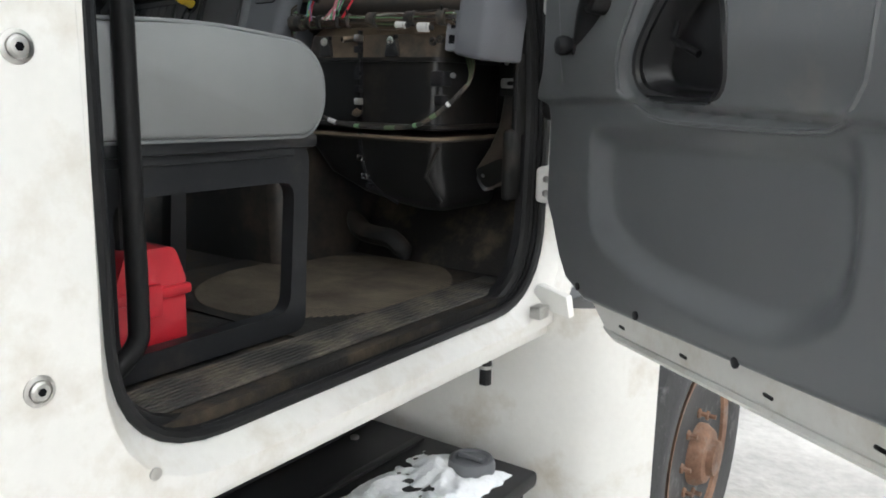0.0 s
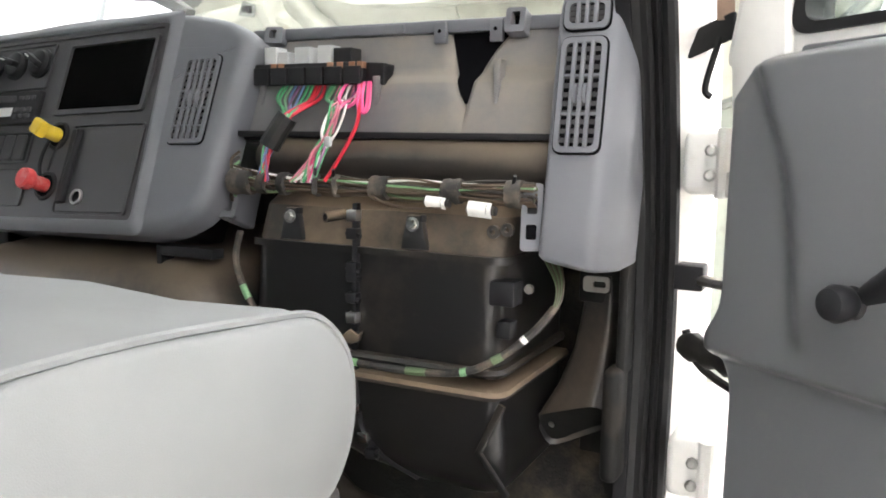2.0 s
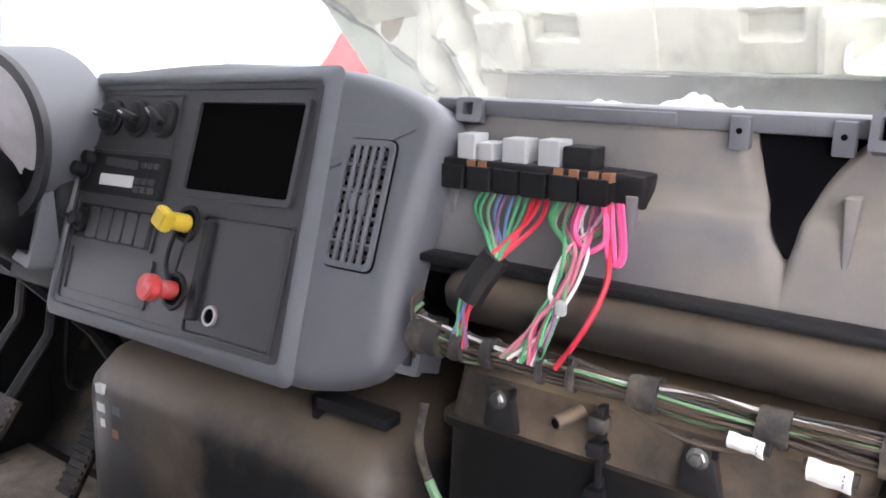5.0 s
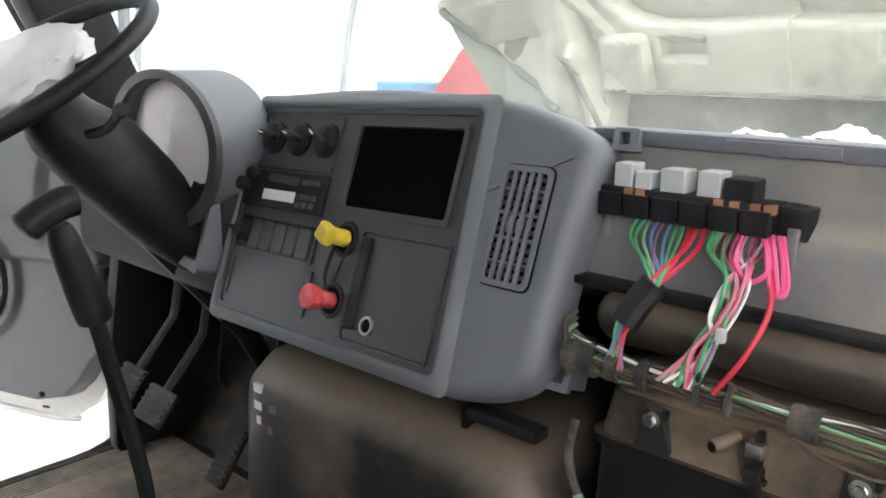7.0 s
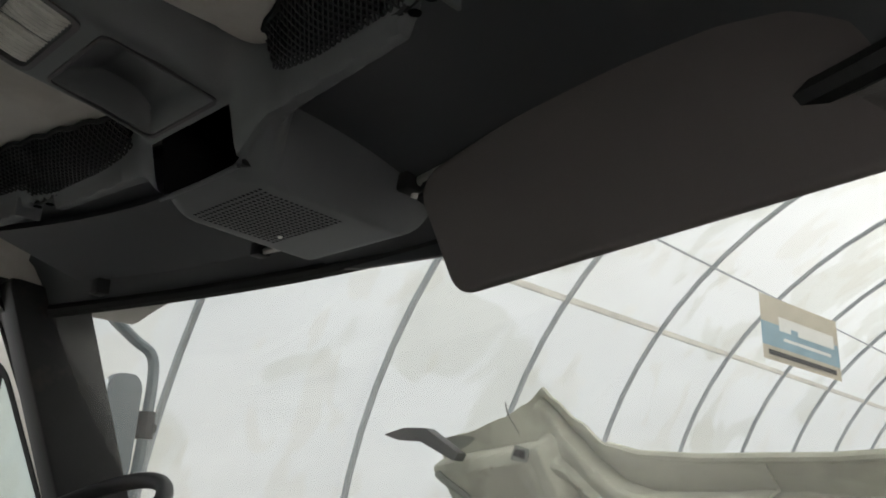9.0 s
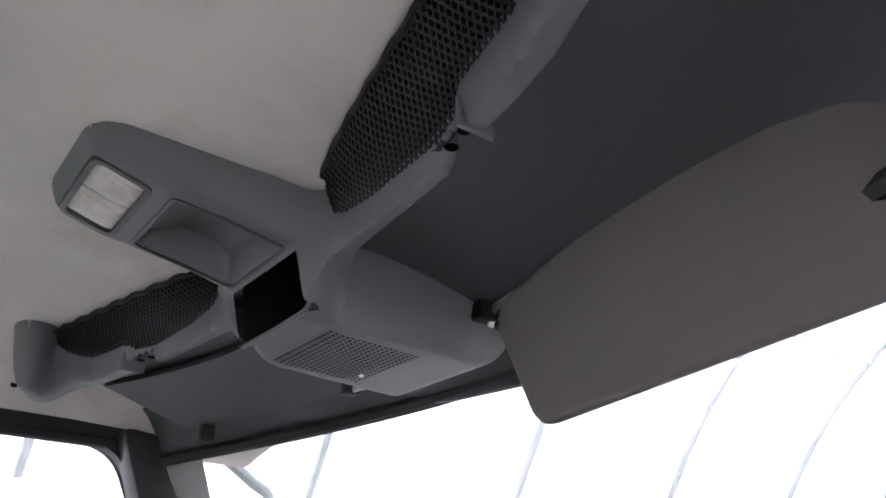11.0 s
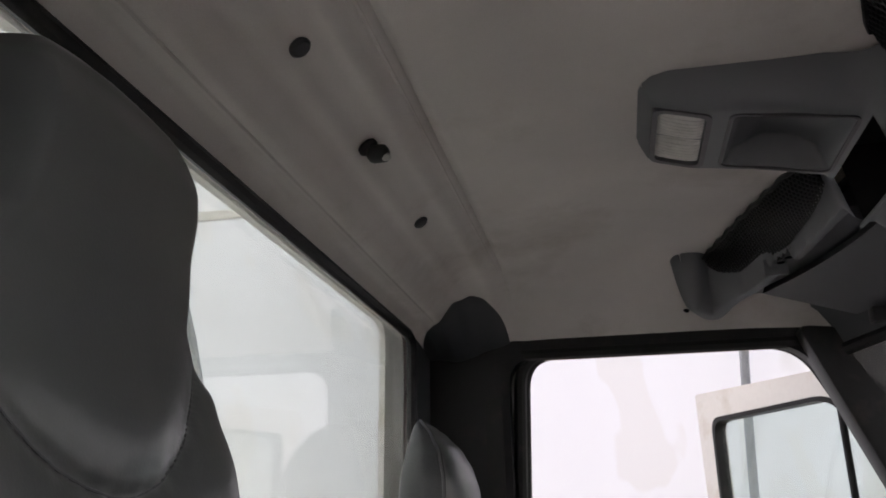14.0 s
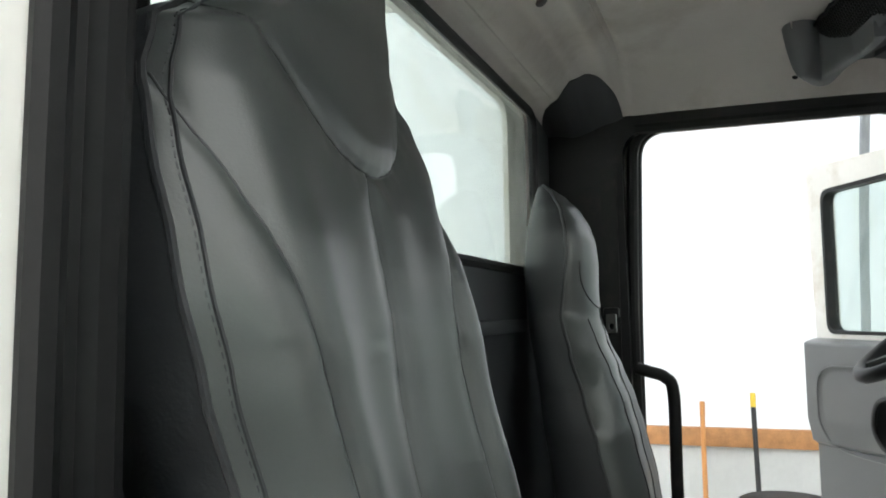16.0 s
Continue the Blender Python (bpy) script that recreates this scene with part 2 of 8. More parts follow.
heater_dust = surface("brown_dusted_plastic", (0.045, 0.038, 0.032), 0.5, spread=0.2, grain=260, bump=0.1, dust=(0.25, 0.185, 0.125), dust_amount=0.58, dust_scale=6, up=0.3, spec=0.3)
# Darker, duller copy of black: the footwell's deep shade is put into it.
footwell_shade_black = surface("dull_black_footwell_shade", (0.012, 0.0118, 0.0115), 0.6, spread=0.25, grain=220, bump=0.15, dust=(0.06, 0.047, 0.035), dust_amount=0.3, dust_scale=7, spec=0.2, up=0.2)
tape_dusty = surface("dusty_cloth_tape", (0.028, 0.026, 0.025), 0.7, spread=0.25, scale=40, grain=300, bump=0.4, dust=(0.2, 0.16, 0.12), dust_amount=0.5, dust_scale=30)
smooth_steel = surface("bright_zinc", (0.7, 0.69, 0.66), 0.28, metal=1.0, spread=0.08, grain=90, bump=0.04)
# Near-black for openings and grooves: their inner shade is put into the colour.
hole_shade = surface("painted_hollow_shade", (0.004, 0.004, 0.005), 0.9, bump=0, spec=0.05)
# Near-black without sheen: the display recess gets its depth shade from this colour.
recess_shade = surface("recess_shade_black", (0.003, 0.003, 0.003), 0.9, bump=0, spec=0.02)
rubber = surface("black_rubber", (0.013, 0.013, 0.0135), 0.45, spread=0.2, grain=150, bump=0.12, dust=(0.09, 0.077, 0.063), dust_amount=0.14, dust_scale=6, spec=0.2)
mat_rubber = surface("dirty_rubber_mat", (0.018, 0.017, 0.016), 0.6, spread=0.3, scale=7, grain=180, bump=0.6, bump_dist=0.003, dust=(0.175, 0.133, 0.09), dust_amount=0.46, dust_scale=8, spec=0.3)
frame_black = surface("black_painted_steel", (0.018, 0.019, 0.021), 0.38, spread=0.15, grain=160, bump=0.1, dust=(0.09, 0.07, 0.055), dust_amount=0.25, dust_scale=6, spec=0.3)
cushion_grey = surface("light_grey_seat_cloth", (0.225, 0.23, 0.234), 0.7, spread=0.06, scale=6, grain=900, bump=0.3, bump_dist=0.001, dust=(0.235, 0.225, 0.215), dust_amount=0.2, dust_scale=4)
vinyl = surface("dark_grey_seat_vinyl", (0.066, 0.073, 0.071), 0.3, spread=0.06, scale=3, grain=420, bump=0.16, bump_dist=0.0008, spec=0.7)
vinyl_side = surface("black_seat_vinyl", (0.035, 0.037, 0.04), 0.45, spread=0.1, scale=7, grain=260, bump=0.3, bump_dist=0.0012)
headliner = surface("stained_headliner_cloth", (0.6, 0.565, 0.54), 0.9, spread=0.08, scale=3, grain=500, bump=0.25, bump_dist=0.001, dust=(0.34, 0.3, 0.26), dust_amount=0.33, dust_scale=2.6, spec=0.2)
trim_grey = surface("dark_grey_trim_plastic", (0.046, 0.05, 0.054), 0.5, spread=0.06, grain=700, bump=0.15, bump_dist=0.0006)
trim_light = surface("grey_trim_plastic", (0.116, 0.121, 0.128), 0.5, spread=0.06, grain=700, bump=0.15, bump_dist=0.0006)
visor_cloth = surface("dark_visor_cloth", (0.108, 0.095, 0.095), 0.8, spread=0.06, grain=600, bump=0.2, bump_dist=0.0008)
door_trim = surface("grey_door_trim", (0.118, 0.123, 0.127), 0.3, spread=0.05, scale=4, grain=600, bump=0.15, bump_dist=0.0007, dust=(0.3, 0.25, 0.2), dust_amount=0.08)
steel = surface("dull_steel", (0.5, 0.49, 0.47), 0.35, metal=1.0, spread=0.15, grain=90, bump=0.08)
galv = surface("galvanised_tube", (0.33, 0.36, 0.38), 0.45, metal=0.6, spread=0.1, grain=40, bump=0.05)
red_plastic = surface("red_plastic", (0.55, 0.022, 0.035), 0.4, spread=0.08, scale=8, grain=300, bump=0.08, dust=(0.5, 0.12, 0.1), dust_amount=0.1)
red_knob = surface("worn_red_knob", (0.6, 0.05, 0.05), 0.45, spread=0.1, dust=(0.65, 0.45, 0.42), dust_amount=0.35, dust_scale=40)
yellow_knob = surface("yellow_knob", (0.72, 0.5, 0.04), 0.45, spread=0.08, dust=(0.75, 0.65, 0.4), dust_amount=0.2, dust_scale=40)
clear_relay = surface("milky_relay_plastic", (0.45, 0.46, 0.46), 0.3, spread=0.05, bump=0)
strap_brown = surface("brown_strap_leather", (0.16, 0.1, 0.065), 0.7, spread=0.2, grain=120, bump=0.2)
fuse_orange = surface("orange_fuse_plastic", (0.3, 0.14, 0.075), 0.4, bump=0)
paper = surface("printed_paper_tag", (0.78, 0.77, 0.74), 0.6, spread=0.05, bump=0.02)
ink = surface("dark_ink", (0.05, 0.05, 0.05), 0.6, bump=0)
snow = surface("snow", (0.86, 0.88, 0.9), 0.7, spread=0.04, grain=80, bump=0.6, bump_dist=0.01)
hood_under = surface("unpainted_fibreglass", (0.43, 0.43, 0.36), 0.5, spread=0.1, scale=3, grain=30, bump=0.1, dust=(0.16, 0.165, 0.12), dust_amount=0.46, dust_scale=4.5)
wood = surface("orange_timber", (0.45, 0.22, 0.09), 0.65, spread=0.2, scale=12, grain=90, bump=0.2)
siding = surface("pale_metal_siding", (0.6, 0.62, 0.62), 0.5, spread=0.06, scale=2, grain=30, bump=0.02)
dirt = surface("packed_snow_and_dirt", (0.5, 0.485, 0.46), 0.85, spread=0.25, scale=1.5, grain=20, bump=0.6, bump_dist=0.02, dust=(0.25, 0.21, 0.17), dust_amount=0.35, dust_scale=1.2)
rust = surface("rusty_hub_steel", (0.2, 0.11, 0.07), 0.75, metal=0.2, spread=0.35, scale=14, grain=120, bump=0.5, dust=(0.28, 0.28, 0.27), dust_amount=0.4, dust_scale=10)
tyre = surface("tyre_rubber", (0.035, 0.035, 0.036), 0.75, spread=0.2, grain=60, bump=0.4, bump_dist=0.004, dust=(0.3, 0.3, 0.3), dust_amount=0.2, dust_scale=14)
glove = surface("crumpled_pale_plastic", (0.82, 0.77, 0.79), 0.35, spread=0.06, scale=9, grain=25, bump=0.5, bump_dist=0.006)
red_paint = surface("red_truck_paint", (0.45, 0.03, 0.04), 0.35, spread=0.08, bump=0.02)
blue_card = surface("blue_card", (0.12, 0.32, 0.55), 0.6, bump=0.02)
tan_card = surface("tan_card", (0.55, 0.32, 0.15), 0.7, bump=0.02)


def wire_mat(name, c):
    return surface(name, c, 0.4, spread=0.08, grain=200, bump=0.05)


WIRES = {k: wire_mat(k + "_wire", c) for k, c in {
    "green": (0.07, 0.36, 0.15), "red": (0.62, 0.025, 0.05), "pink": (0.78, 0.09, 0.26), "white": (0.78, 0.76, 0.74), "rose": (0.62, 0.2, 0.26), "mint": (0.19, 0.37, 0.19),
    "blue": (0.13, 0.22, 0.42), "purple": (0.25, 0.1, 0.22), "grey": (0.06, 0.056, 0.052), "brown": (0.085, 0.06, 0.042), "dusty green": (0.12, 0.17, 0.09)}.items()}


def glass_mat(name, tint, rough=0.0, haze=0.0):
    """Thin clear glass with a film of dirt."""
    m, t, p = nodes_of(name)
    n, l = t.nodes, t.links
    out = n["Material Output"]
    clear, gloss, film, lw, pw = n.new("ShaderNodeBsdfTransparent"), n.new("ShaderNodeBsdfGlossy"), n.new("ShaderNodeBsdfTranslucent"), n.new("ShaderNodeLayerWeight"), n.new("ShaderNodeMath")
    clear.inputs[0].default_value = (*tint, 1)
    gloss.inputs["Roughness"].default_value = rough
    film.inputs[0].default_value = (0.7, 0.7, 0.66, 1)
    pw.operation = "POWER"
    pw.inputs[1].default_value = 4.0
    l.new(lw.outputs["Facing"], pw.inputs[0])
    add = n.new("ShaderNodeMath")
    add.operation = "MULTIPLY_ADD"
    add.inputs[1].default_value, add.inputs[2].default_value = 0.7, 0.04
    l.new(pw.outputs[0], add.inputs[0])
    a, b = n.new("ShaderNodeMixShader"), n.new("ShaderNodeMixShader")
    l.new(add.outputs[0], a.inputs[0])
    l.new(clear.outputs[0], a.inputs[1])
    l.new(gloss.outputs[0], a.inputs[2])
    tex, mp = n.new("ShaderNodeTexNoise"), n.new("ShaderNodeMapRange")
    tex.inputs["Scale"].default_value, tex.inputs["Detail"].default_value = 3.0, 6
    mp.inputs["From Min"].default_value, mp.inputs["From Max"].default_value, mp.inputs["To Max"].default_value = 0.2, 0.75, haze
    l.new(tex.outputs["Fac"], mp.inputs["Value"])
    l.new(mp.outputs[0], b.inputs[0])
    l.new(a.outputs[0], b.inputs[1])
    l.new(film.outputs[0], b.inputs[2])
    l.new(b.outputs[0], out.inputs["Surface"])
    return m


windshield_glass = glass_mat("dusty_windshield_glass", (0.9, 0.94, 0.91), 0.02, 0.19)
side_glass = glass_mat("tinted_side_glass", (0.84, 0.9, 0.88), 0.02, 0.05)
rear_glass = glass_mat("dirty_rear_glass", (0.88, 0.93, 0.9), 0.02, 0.14)
lamp_lens = surface("clear_lamp_lens", (0.6, 0.58, 0.55), 0.2, spread=0.15, scale=30, grain=90, bump=0.3)


def membrane_mat():
    """White woven cover: lets about half the daylight through; dirt and snow lie on it in blotches."""
    m, t, p = nodes_of("white_membrane")
    n, l = t.nodes, t.links
    out = n["Material Output"]
    tr, df = n.new("ShaderNodeBsdfTranslucent"), n.new("ShaderNodeBsdfDiffuse")
    at = n.new("ShaderNodeTexCoord").outputs["Object"]
    tone = None
    for size, squash, edge, soft, dark in ((0.62, 1.0, 0.54, 0.03, (0.83, 0.84, 0.8)), (1.7, 0.45, 0.575, 0.02, (0.92, 0.915, 0.885)), (0.35, 0.6, 0.5, 0.12, (0.93, 0.94, 0.93))):
        fit_, tex, ramp = n.new("ShaderNodeMapping"), n.new("ShaderNodeTexNoise"), n.new("ShaderNodeValToRGB")
        fit_.inputs["Scale"].default_value = (1, 1, squash)
        tex.inputs["Scale"].default_value, tex.inputs["Detail"].default_value, tex.inputs["Roughness"].default_value, tex.inputs["Distortion"].default_value = size, 3, 0.42, 0.5
        l.new(at, fit_.inputs["Vector"])
        l.new(fit_.outputs[0], tex.inputs["Vector"])
        e = ramp.color_ramp.elements
        e[0].position, e[1].position = edge, edge + soft
        e[0].color, e[1].color = (0.97, 0.98, 0.98, 1), (*dark, 1)
        l.new(tex.outputs["Fac"], ramp.inputs[0])
        if tone is None:
            tone = ramp.outputs[0]
        else:
            mul = n.new("ShaderNodeMix")
            mul.data_type, mul.blend_type = "RGBA", "MULTIPLY"
            mul.inputs["Factor"].default_value = 1.0
            l.new(tone, mul.inputs["A"])
            l.new(ramp.outputs[0], mul.inputs["B"])
            tone = mul.outputs["Result"]
    l.new(tone, tr.inputs[0])
    df.inputs[0].default_value = (0.8, 0.82, 0.82, 1)
    mix = n.new("ShaderNodeMixShader")
    mix.inputs[0].default_value = 0.25
    l.new(tr.outputs[0], mix.inputs[1])
    l.new(df.outputs[0], mix.inputs[2])
    l.new(mix.outputs[0], out.inputs["Surface"])
    return m


membrane = membrane_mat()


strap_cloth = surface("beige_strap_webbing", (0.64, 0.625, 0.58), 0.85, spread=0.15, scale=2, grain=60, bump=0.1)


# ---- the hall and the ground ----
GROUND = -1.15
single("ground", sheet(lambda u, v: (-60 + 120 * u, -60 + 120 * v, GROUND + 0.03 * noise.noise((u * 60, v * 60, 0))), 60, 60), dirt, "trampled snow and dirt floor of the hall", kind="structure")

HALL_X, HALL_R, HALL_Z = 1.0, 6.25, 0.0


def arch(a, r=HALL_R):
    """A point of the hall's section; a runs from 0 at the driver's side wall to pi."""
    return (HALL_X - r * math.cos(a), HALL_Z + r * 0.86 * math.sin(a))


def hall():
    cover = sheet(lambda u, v: (arch(math.pi * u)[0], -16 + 52 * v, arch(math.pi * u)[1]), 40, 26)
    single("wall_membrane", cover, membrane, "white translucent fabric cover of the arched hall, blotched with dirt and snow", kind="structure", smooth=60)
    for name, y in (("wall_end_back", -16), ("wall_end_front", 36)):
        pts = [arch(math.pi * i / 24) for i in range(25)]
        single(name, prism([*pts, (pts[-1][0], GROUND), (pts[0][0], GROUND)], y, y + 0.02, xz), membrane, "white fabric end wall of the arched hall", kind="structure", smooth=0)
    for side, x in (("left", arch(0)[0]), ("right", arch(math.pi)[0])):
        ribs = bmesh.new()
        n = 260
        rows = [[ribs.verts.new((x + (0.02 if (i // 2) % 2 else 0.0) * (1 if side == "left" else -1), -16 + 52 * i / n, z)) for i in range(n + 1)] for z in (GROUND, HALL_Z - 0.02)]
        for i in range(n):
            ribs.faces.new((rows[0][i], rows[0][i + 1], rows[1][i + 1], rows[1][i]))
        single("wall_siding_" + side, ribs, siding, "pale ribbed metal siding along the foot of the hall", kind="structure", smooth=0)
        s = 1 if side == "left" else -1
        single("girt_" + side, box((min(x + s * 0.01, x + s * 0.07), -16, HALL_Z - 0.08), (max(x + s * 0.01, x + s * 0.07), 36, HALL_Z + 0.06), 0.006), wood, "orange timber rail along the hall wall", kind="structure")
    ribs = []
    hoop = join(tube([(p[0], 0, p[1]) for p in (arch(math.pi * i / 40, HALL_R - 0.06) for i in range(41))], 0.032, 8))
    first = thing("hall_hoop", (arch(0)[0], 1.06, HALL_Z), "bent galvanised steel tube hoop carrying the fabric cover", "hoop", "hoops of the hall")
    xf(hoop, Matrix.Translation((0, 1.06, 0)))
    part("tube", hoop, galv, first)
    for k in range(-8, 18):
        if k:
            copy_thing(first, Matrix.Translation((arch(0)[0], 1.06 + 2.05 * k, HALL_Z)))
    for a in (0.645, math.pi - 0.645):
        p = arch(a, HALL_R - 0.03)
        single("cover_strap", box((p[0] - 0.02, -16, p[1] - 0.035), (p[0] + 0.02, 36, p[1] + 0.035), 0.004), strap_cloth, "beige webbing strap sewn along the fabric cover", "strap", "straps of the cover")
    for a in (0.83, 1.57, 2.31):
        p = arch(a, HALL_R - 0.1)
        single("purlin", tube([(p[0], -16, p[1]), (p[0], 36, p[1])], 0.014, 6), galv, "thin galvanised steel purlin tying the hoops", "purlin", "purlins of the hall")


hall()


# ---- the cab shell ----
OPEN_R = [0.17, 0.2, 0.25, 0.08, 0.08, 0.3]


def grown(k, rear=0.0, waist=None):
    """The outline of the door opening, widened by k, at its rear edge by rear besides, and by waist where that edge bows."""
    waist = rear if waist is None else waist
    o = [(-0.09 - k - rear, -0.014 - k), (1.025 + k, -0.014 - k), (1.04 + k, 0.62 + 0.3 * k), (0.63 + 0.6 * k, 1.46 + k), (-0.106 - k - waist, 1.46 + k), (-0.126 - k - waist, 0.8)]
    return loop_round(o, [max(0.02, r + 0.6 * k) for r in OPEN_R], 8)


def shell():
    outer = loop_round([(-0.42, -0.1), (1.16, -0.085), (1.15, 0.78), (0.71, 1.66), (-0.42, 1.72)], [0.03, 0.16, 0.2, 0.12, 0.1], 8)
    for name, x0, x1 in (("wall_right", 1.02, 1.09), ("wall_left", -1.09, -1.02)):
        s = 1 if x1 > 0 else -1
        back = 0.0 if s > 0 else -0.05
        w = single(name, rim(outer, grown(0.052, 0.012 + back, -0.018 + back), x0, x1, yz), paint, "white painted steel side of the truck cab round an open doorway", kind="structure", smooth=30)
        lining = rim(loop_round([(-0.32, -0.02), (1.1, -0.02), (1.12, 0.75), (0.76, 1.5), (-0.32, 1.5)], [0.02, 0.1, 0.2, 0.05, 0.05], 8), grown(-0.005, 0.085 + 1.8 * back), s * (0.982 if s > 0 else 0.955), s * 1.0, yz)
        part("pillar_lining", lining, black, w, "black plastic pillar lining")
        part("weatherstrip", tube([(s * 1.002, p[0], p[1]) for p in grown(0.012, 0.004 + back)], 0.017, 10, closed=True), rubber, w, "black rubber door seal with worn grey streaks")
        part("weatherstrip", tube([(s * 1.046, p[0], p[1]) for p in grown(0.013, 0.014 + back, -0.008 + back)], 0.011, 8, closed=True), rubber, w, "narrow outer rubber seal")
        for x, k, r in ((1.018, 0.015, 0.005), (1.031, 0.015, 0.006)):
            part("seal_rib", tube([(s * x, p[0], p[1]) for p in grown(k, r + back, 0.2 * r + back)], 0.006, 6, closed=True), rubber, w)
        ring = [[(s * x, p[0], p[1]) for p in grown(k, r + back, 0.004 - 0.75 * (r - 0.004) + back)] for x, k, r in ((0.985, 0.022, 0.004), (1.01, 0.018, 0.008), (1.052, 0.016, 0.016))]
        part("jamb", loft(ring, True, False), rubber, w, "black rubber covered door jamb")
        lip = [[(s * x, p[0], p[1]) for p in grown(k, r + back, m + back)] for x, k, r, m in ((1.048, 0.019, 0.016, -0.009), (1.056, 0.022, 0.015, -0.01), (1.066, 0.034, 0.013, -0.014), (1.084, 0.046, 0.012, -0.017), (1.0905, 0.053, 0.012, -0.018))]
        part("door_flange", loft(lip, True, False), paint, w, "white painted flange of the doorway", smooth=60)
    # rear wall with its window
    win = rrect(-0.77, 1.05, 0.77, 1.484, 0.05, 8)
    back = single("wall_rear", rim(rrect(-1.02, -0.1, 1.02, 1.66, 0.03, 8), win, -0.325, -0.31, xz), trim_grey, "dark grey rear wall lining of the cab", kind="structure", smooth=30)
    part("crease", box((-0.95, -0.308, 0.9), (0.95, -0.29, 0.93), 0.006), trim_grey, back)
    part("window_gasket", tube([(p[0], -0.312, p[1]) for p in win], 0.012, 8, closed=True), rubber, back, "black rubber window gasket")
    skin = single("wall_rear_outside", rim(rrect(-1.09, -0.1, 1.09, 1.72, 0.06, 8), rrect(-0.815, 1.0, 0.815, 1.53, 0.06, 8), -0.41, -0.395, xz), paint, "white painted rear of the cab", kind="structure", smooth=30)
    rw = single("window_1", prism(rrect(-0.775, 1.045, 0.775, 1.489, 0.05, 8), -0.34, -0.335, xz), rear_glass, "tinted rear window of the cab", kind="structure")
    rw.visible_shadow = False
    single("roof", join(box((-1.09, -0.42, 1.68), (1.09, 0.8, 1.74), 0.02), box((-1.0, 0.75, 1.6), (1.0, 0.98, 1.7), 0.02)), paint, "white painted cab roof", kind="structure")
    # floor with toe board and firewall
    single("floor", box((-1.02, -0.4, -0.05), (1.02, 1.12, -0.004)), mat_rubber, "black rubber cab floor covered with brown dust", kind="structure", smooth=0)
    toe = [(1.08, -0.03), (1.08, 0.0), (1.25, 0.22), (1.28, 0.85), (1.33, 0.85), (1.33, -0.03)]
    single("wall_firewall", prism(toe, -1.02, 1.02, yz), mat_rubber, "dusty black toe board and firewall", kind="structure", smooth=0)


shell()


def headliner_z(y):
    ys = [(-0.33, 1.482), (-0.27, 1.51), (-0.13, 1.605), (-0.09, 1.624), (-0.06, 1.622), (0.15, 1.635), (0.5, 1.625), (0.8, 1.58), (0.97, 1.5)]
    for (a, za), (b, zb) in zip(ys, ys[1:]):
        if y <= b:
            t = (y - a) / (b - a)
            ridge = sum(h * math.exp(-((y - c) / w) ** 2) for c, h, w in ((-0.075, 0.012, 0.008), (-0.115, -0.01, 0.016), (-0.165, 0.005, 0.014), (-0.2, 0.01, 0.012), (-0.238, -0.011, 0.013), (-0.285, 0.008, 0.01)))
            return za + (zb - za) * (t * t * (3 - 2 * t) * 0.4 + t * 0.6) + ridge
    return ys[-1][1]


def headliner_at(x, y):
    """The headliner's height, drawn down towards the doors."""
    z = headliner_z(y)
    d = max(0.0, (abs(x) - 0.68) / 0.32)
    return z - (z - 1.455) * min(1.0, d ** 2.0)


def headliner_point(u, v):
    x, y = -1.02 + 2.04 * u, -0.33 + 1.3 * v
    return (x, y, headliner_at(x, y))


def ceiling():
    c = single("ceiling", sheet(headliner_point, 60, 190, -0.012), headliner, "stained grey-beige cloth headliner of the cab", kind="structure", smooth=60)


ceiling()


def windshield_point(u, v, lift=0.0):
    x = -0.98 + 1.96 * u
    k = (x / 0.98) ** 2
    top, base = Vector((x * 0.88, 0.975 - 0.27 * k, 1.47 - 0.05 * k)), Vector((x, 1.32 - 0.24 * k, 0.83))
    p = base.lerp(top, v)
    return (p.x, p.y, p.z)


def front_glass():
    g = single("window_2", sheet(lambda u, v: windshield_point(u, v), 32, 8), windshield_glass, "dusty curved windshield with snow at its foot", kind="structure", smooth=60)
    g.visible_shadow = False
    edge = [windshield_point(i / 32, 1) for i in range(33)]
    single("trim_header", tube(edge, 0.016, 8), rubber, "black rubber windshield gasket", kind="structure")
    low = [windshield_point(i / 32, 0) for i in range(33)]
    single("trim_cowl", tube([(x, y, z + 0.005) for x, y, z in low], 0.02, 8), rubber, "black rubber gasket at the windshield's foot", kind="structure")
    for s in (-1, 1):
        quad = [(0.61, 1.49), (0.80, 1.47), (1.04, 0.84), (0.875, 0.84)] if s < 0 else [(0.61, 1.49), (0.80, 1.47), (1.06, 0.84), (0.975, 0.84), (0.945, 0.925)]
        pil = prism(loop_round(quad, 0.03, 3), s * (0.985 if s > 0 else 0.895), s * (1.0 if s > 0 else 0.985), yz, 0.008)
        single("trim_pillar", pil, black, "dark grey windshield pillar lining", kind="structure")


front_glass()


# ---- the dashboard ----
FACE = basis((-0.0662, 0.8982, 0.7158), (0.9989, -0.0283, 0.0366), (-0.0243, 0.3535, 0.9351))


def face_plate(outline, d0, d1, bev=0.0, seg=2):
    """A plate on the centre stack's face, from depth d0 to d1 (outwards positive)."""
    return xf(soft_plate(outline, d0, d1, bev, 3) if bev else prism(outline, d0, d1), FACE)


def face_rim(outer, inner, d0, d1):
    return xf(rim(outer, inner, d0, d1), FACE)


def face_pt(u, v, d=0.0):
    return FACE @ Vector((u, v, d))


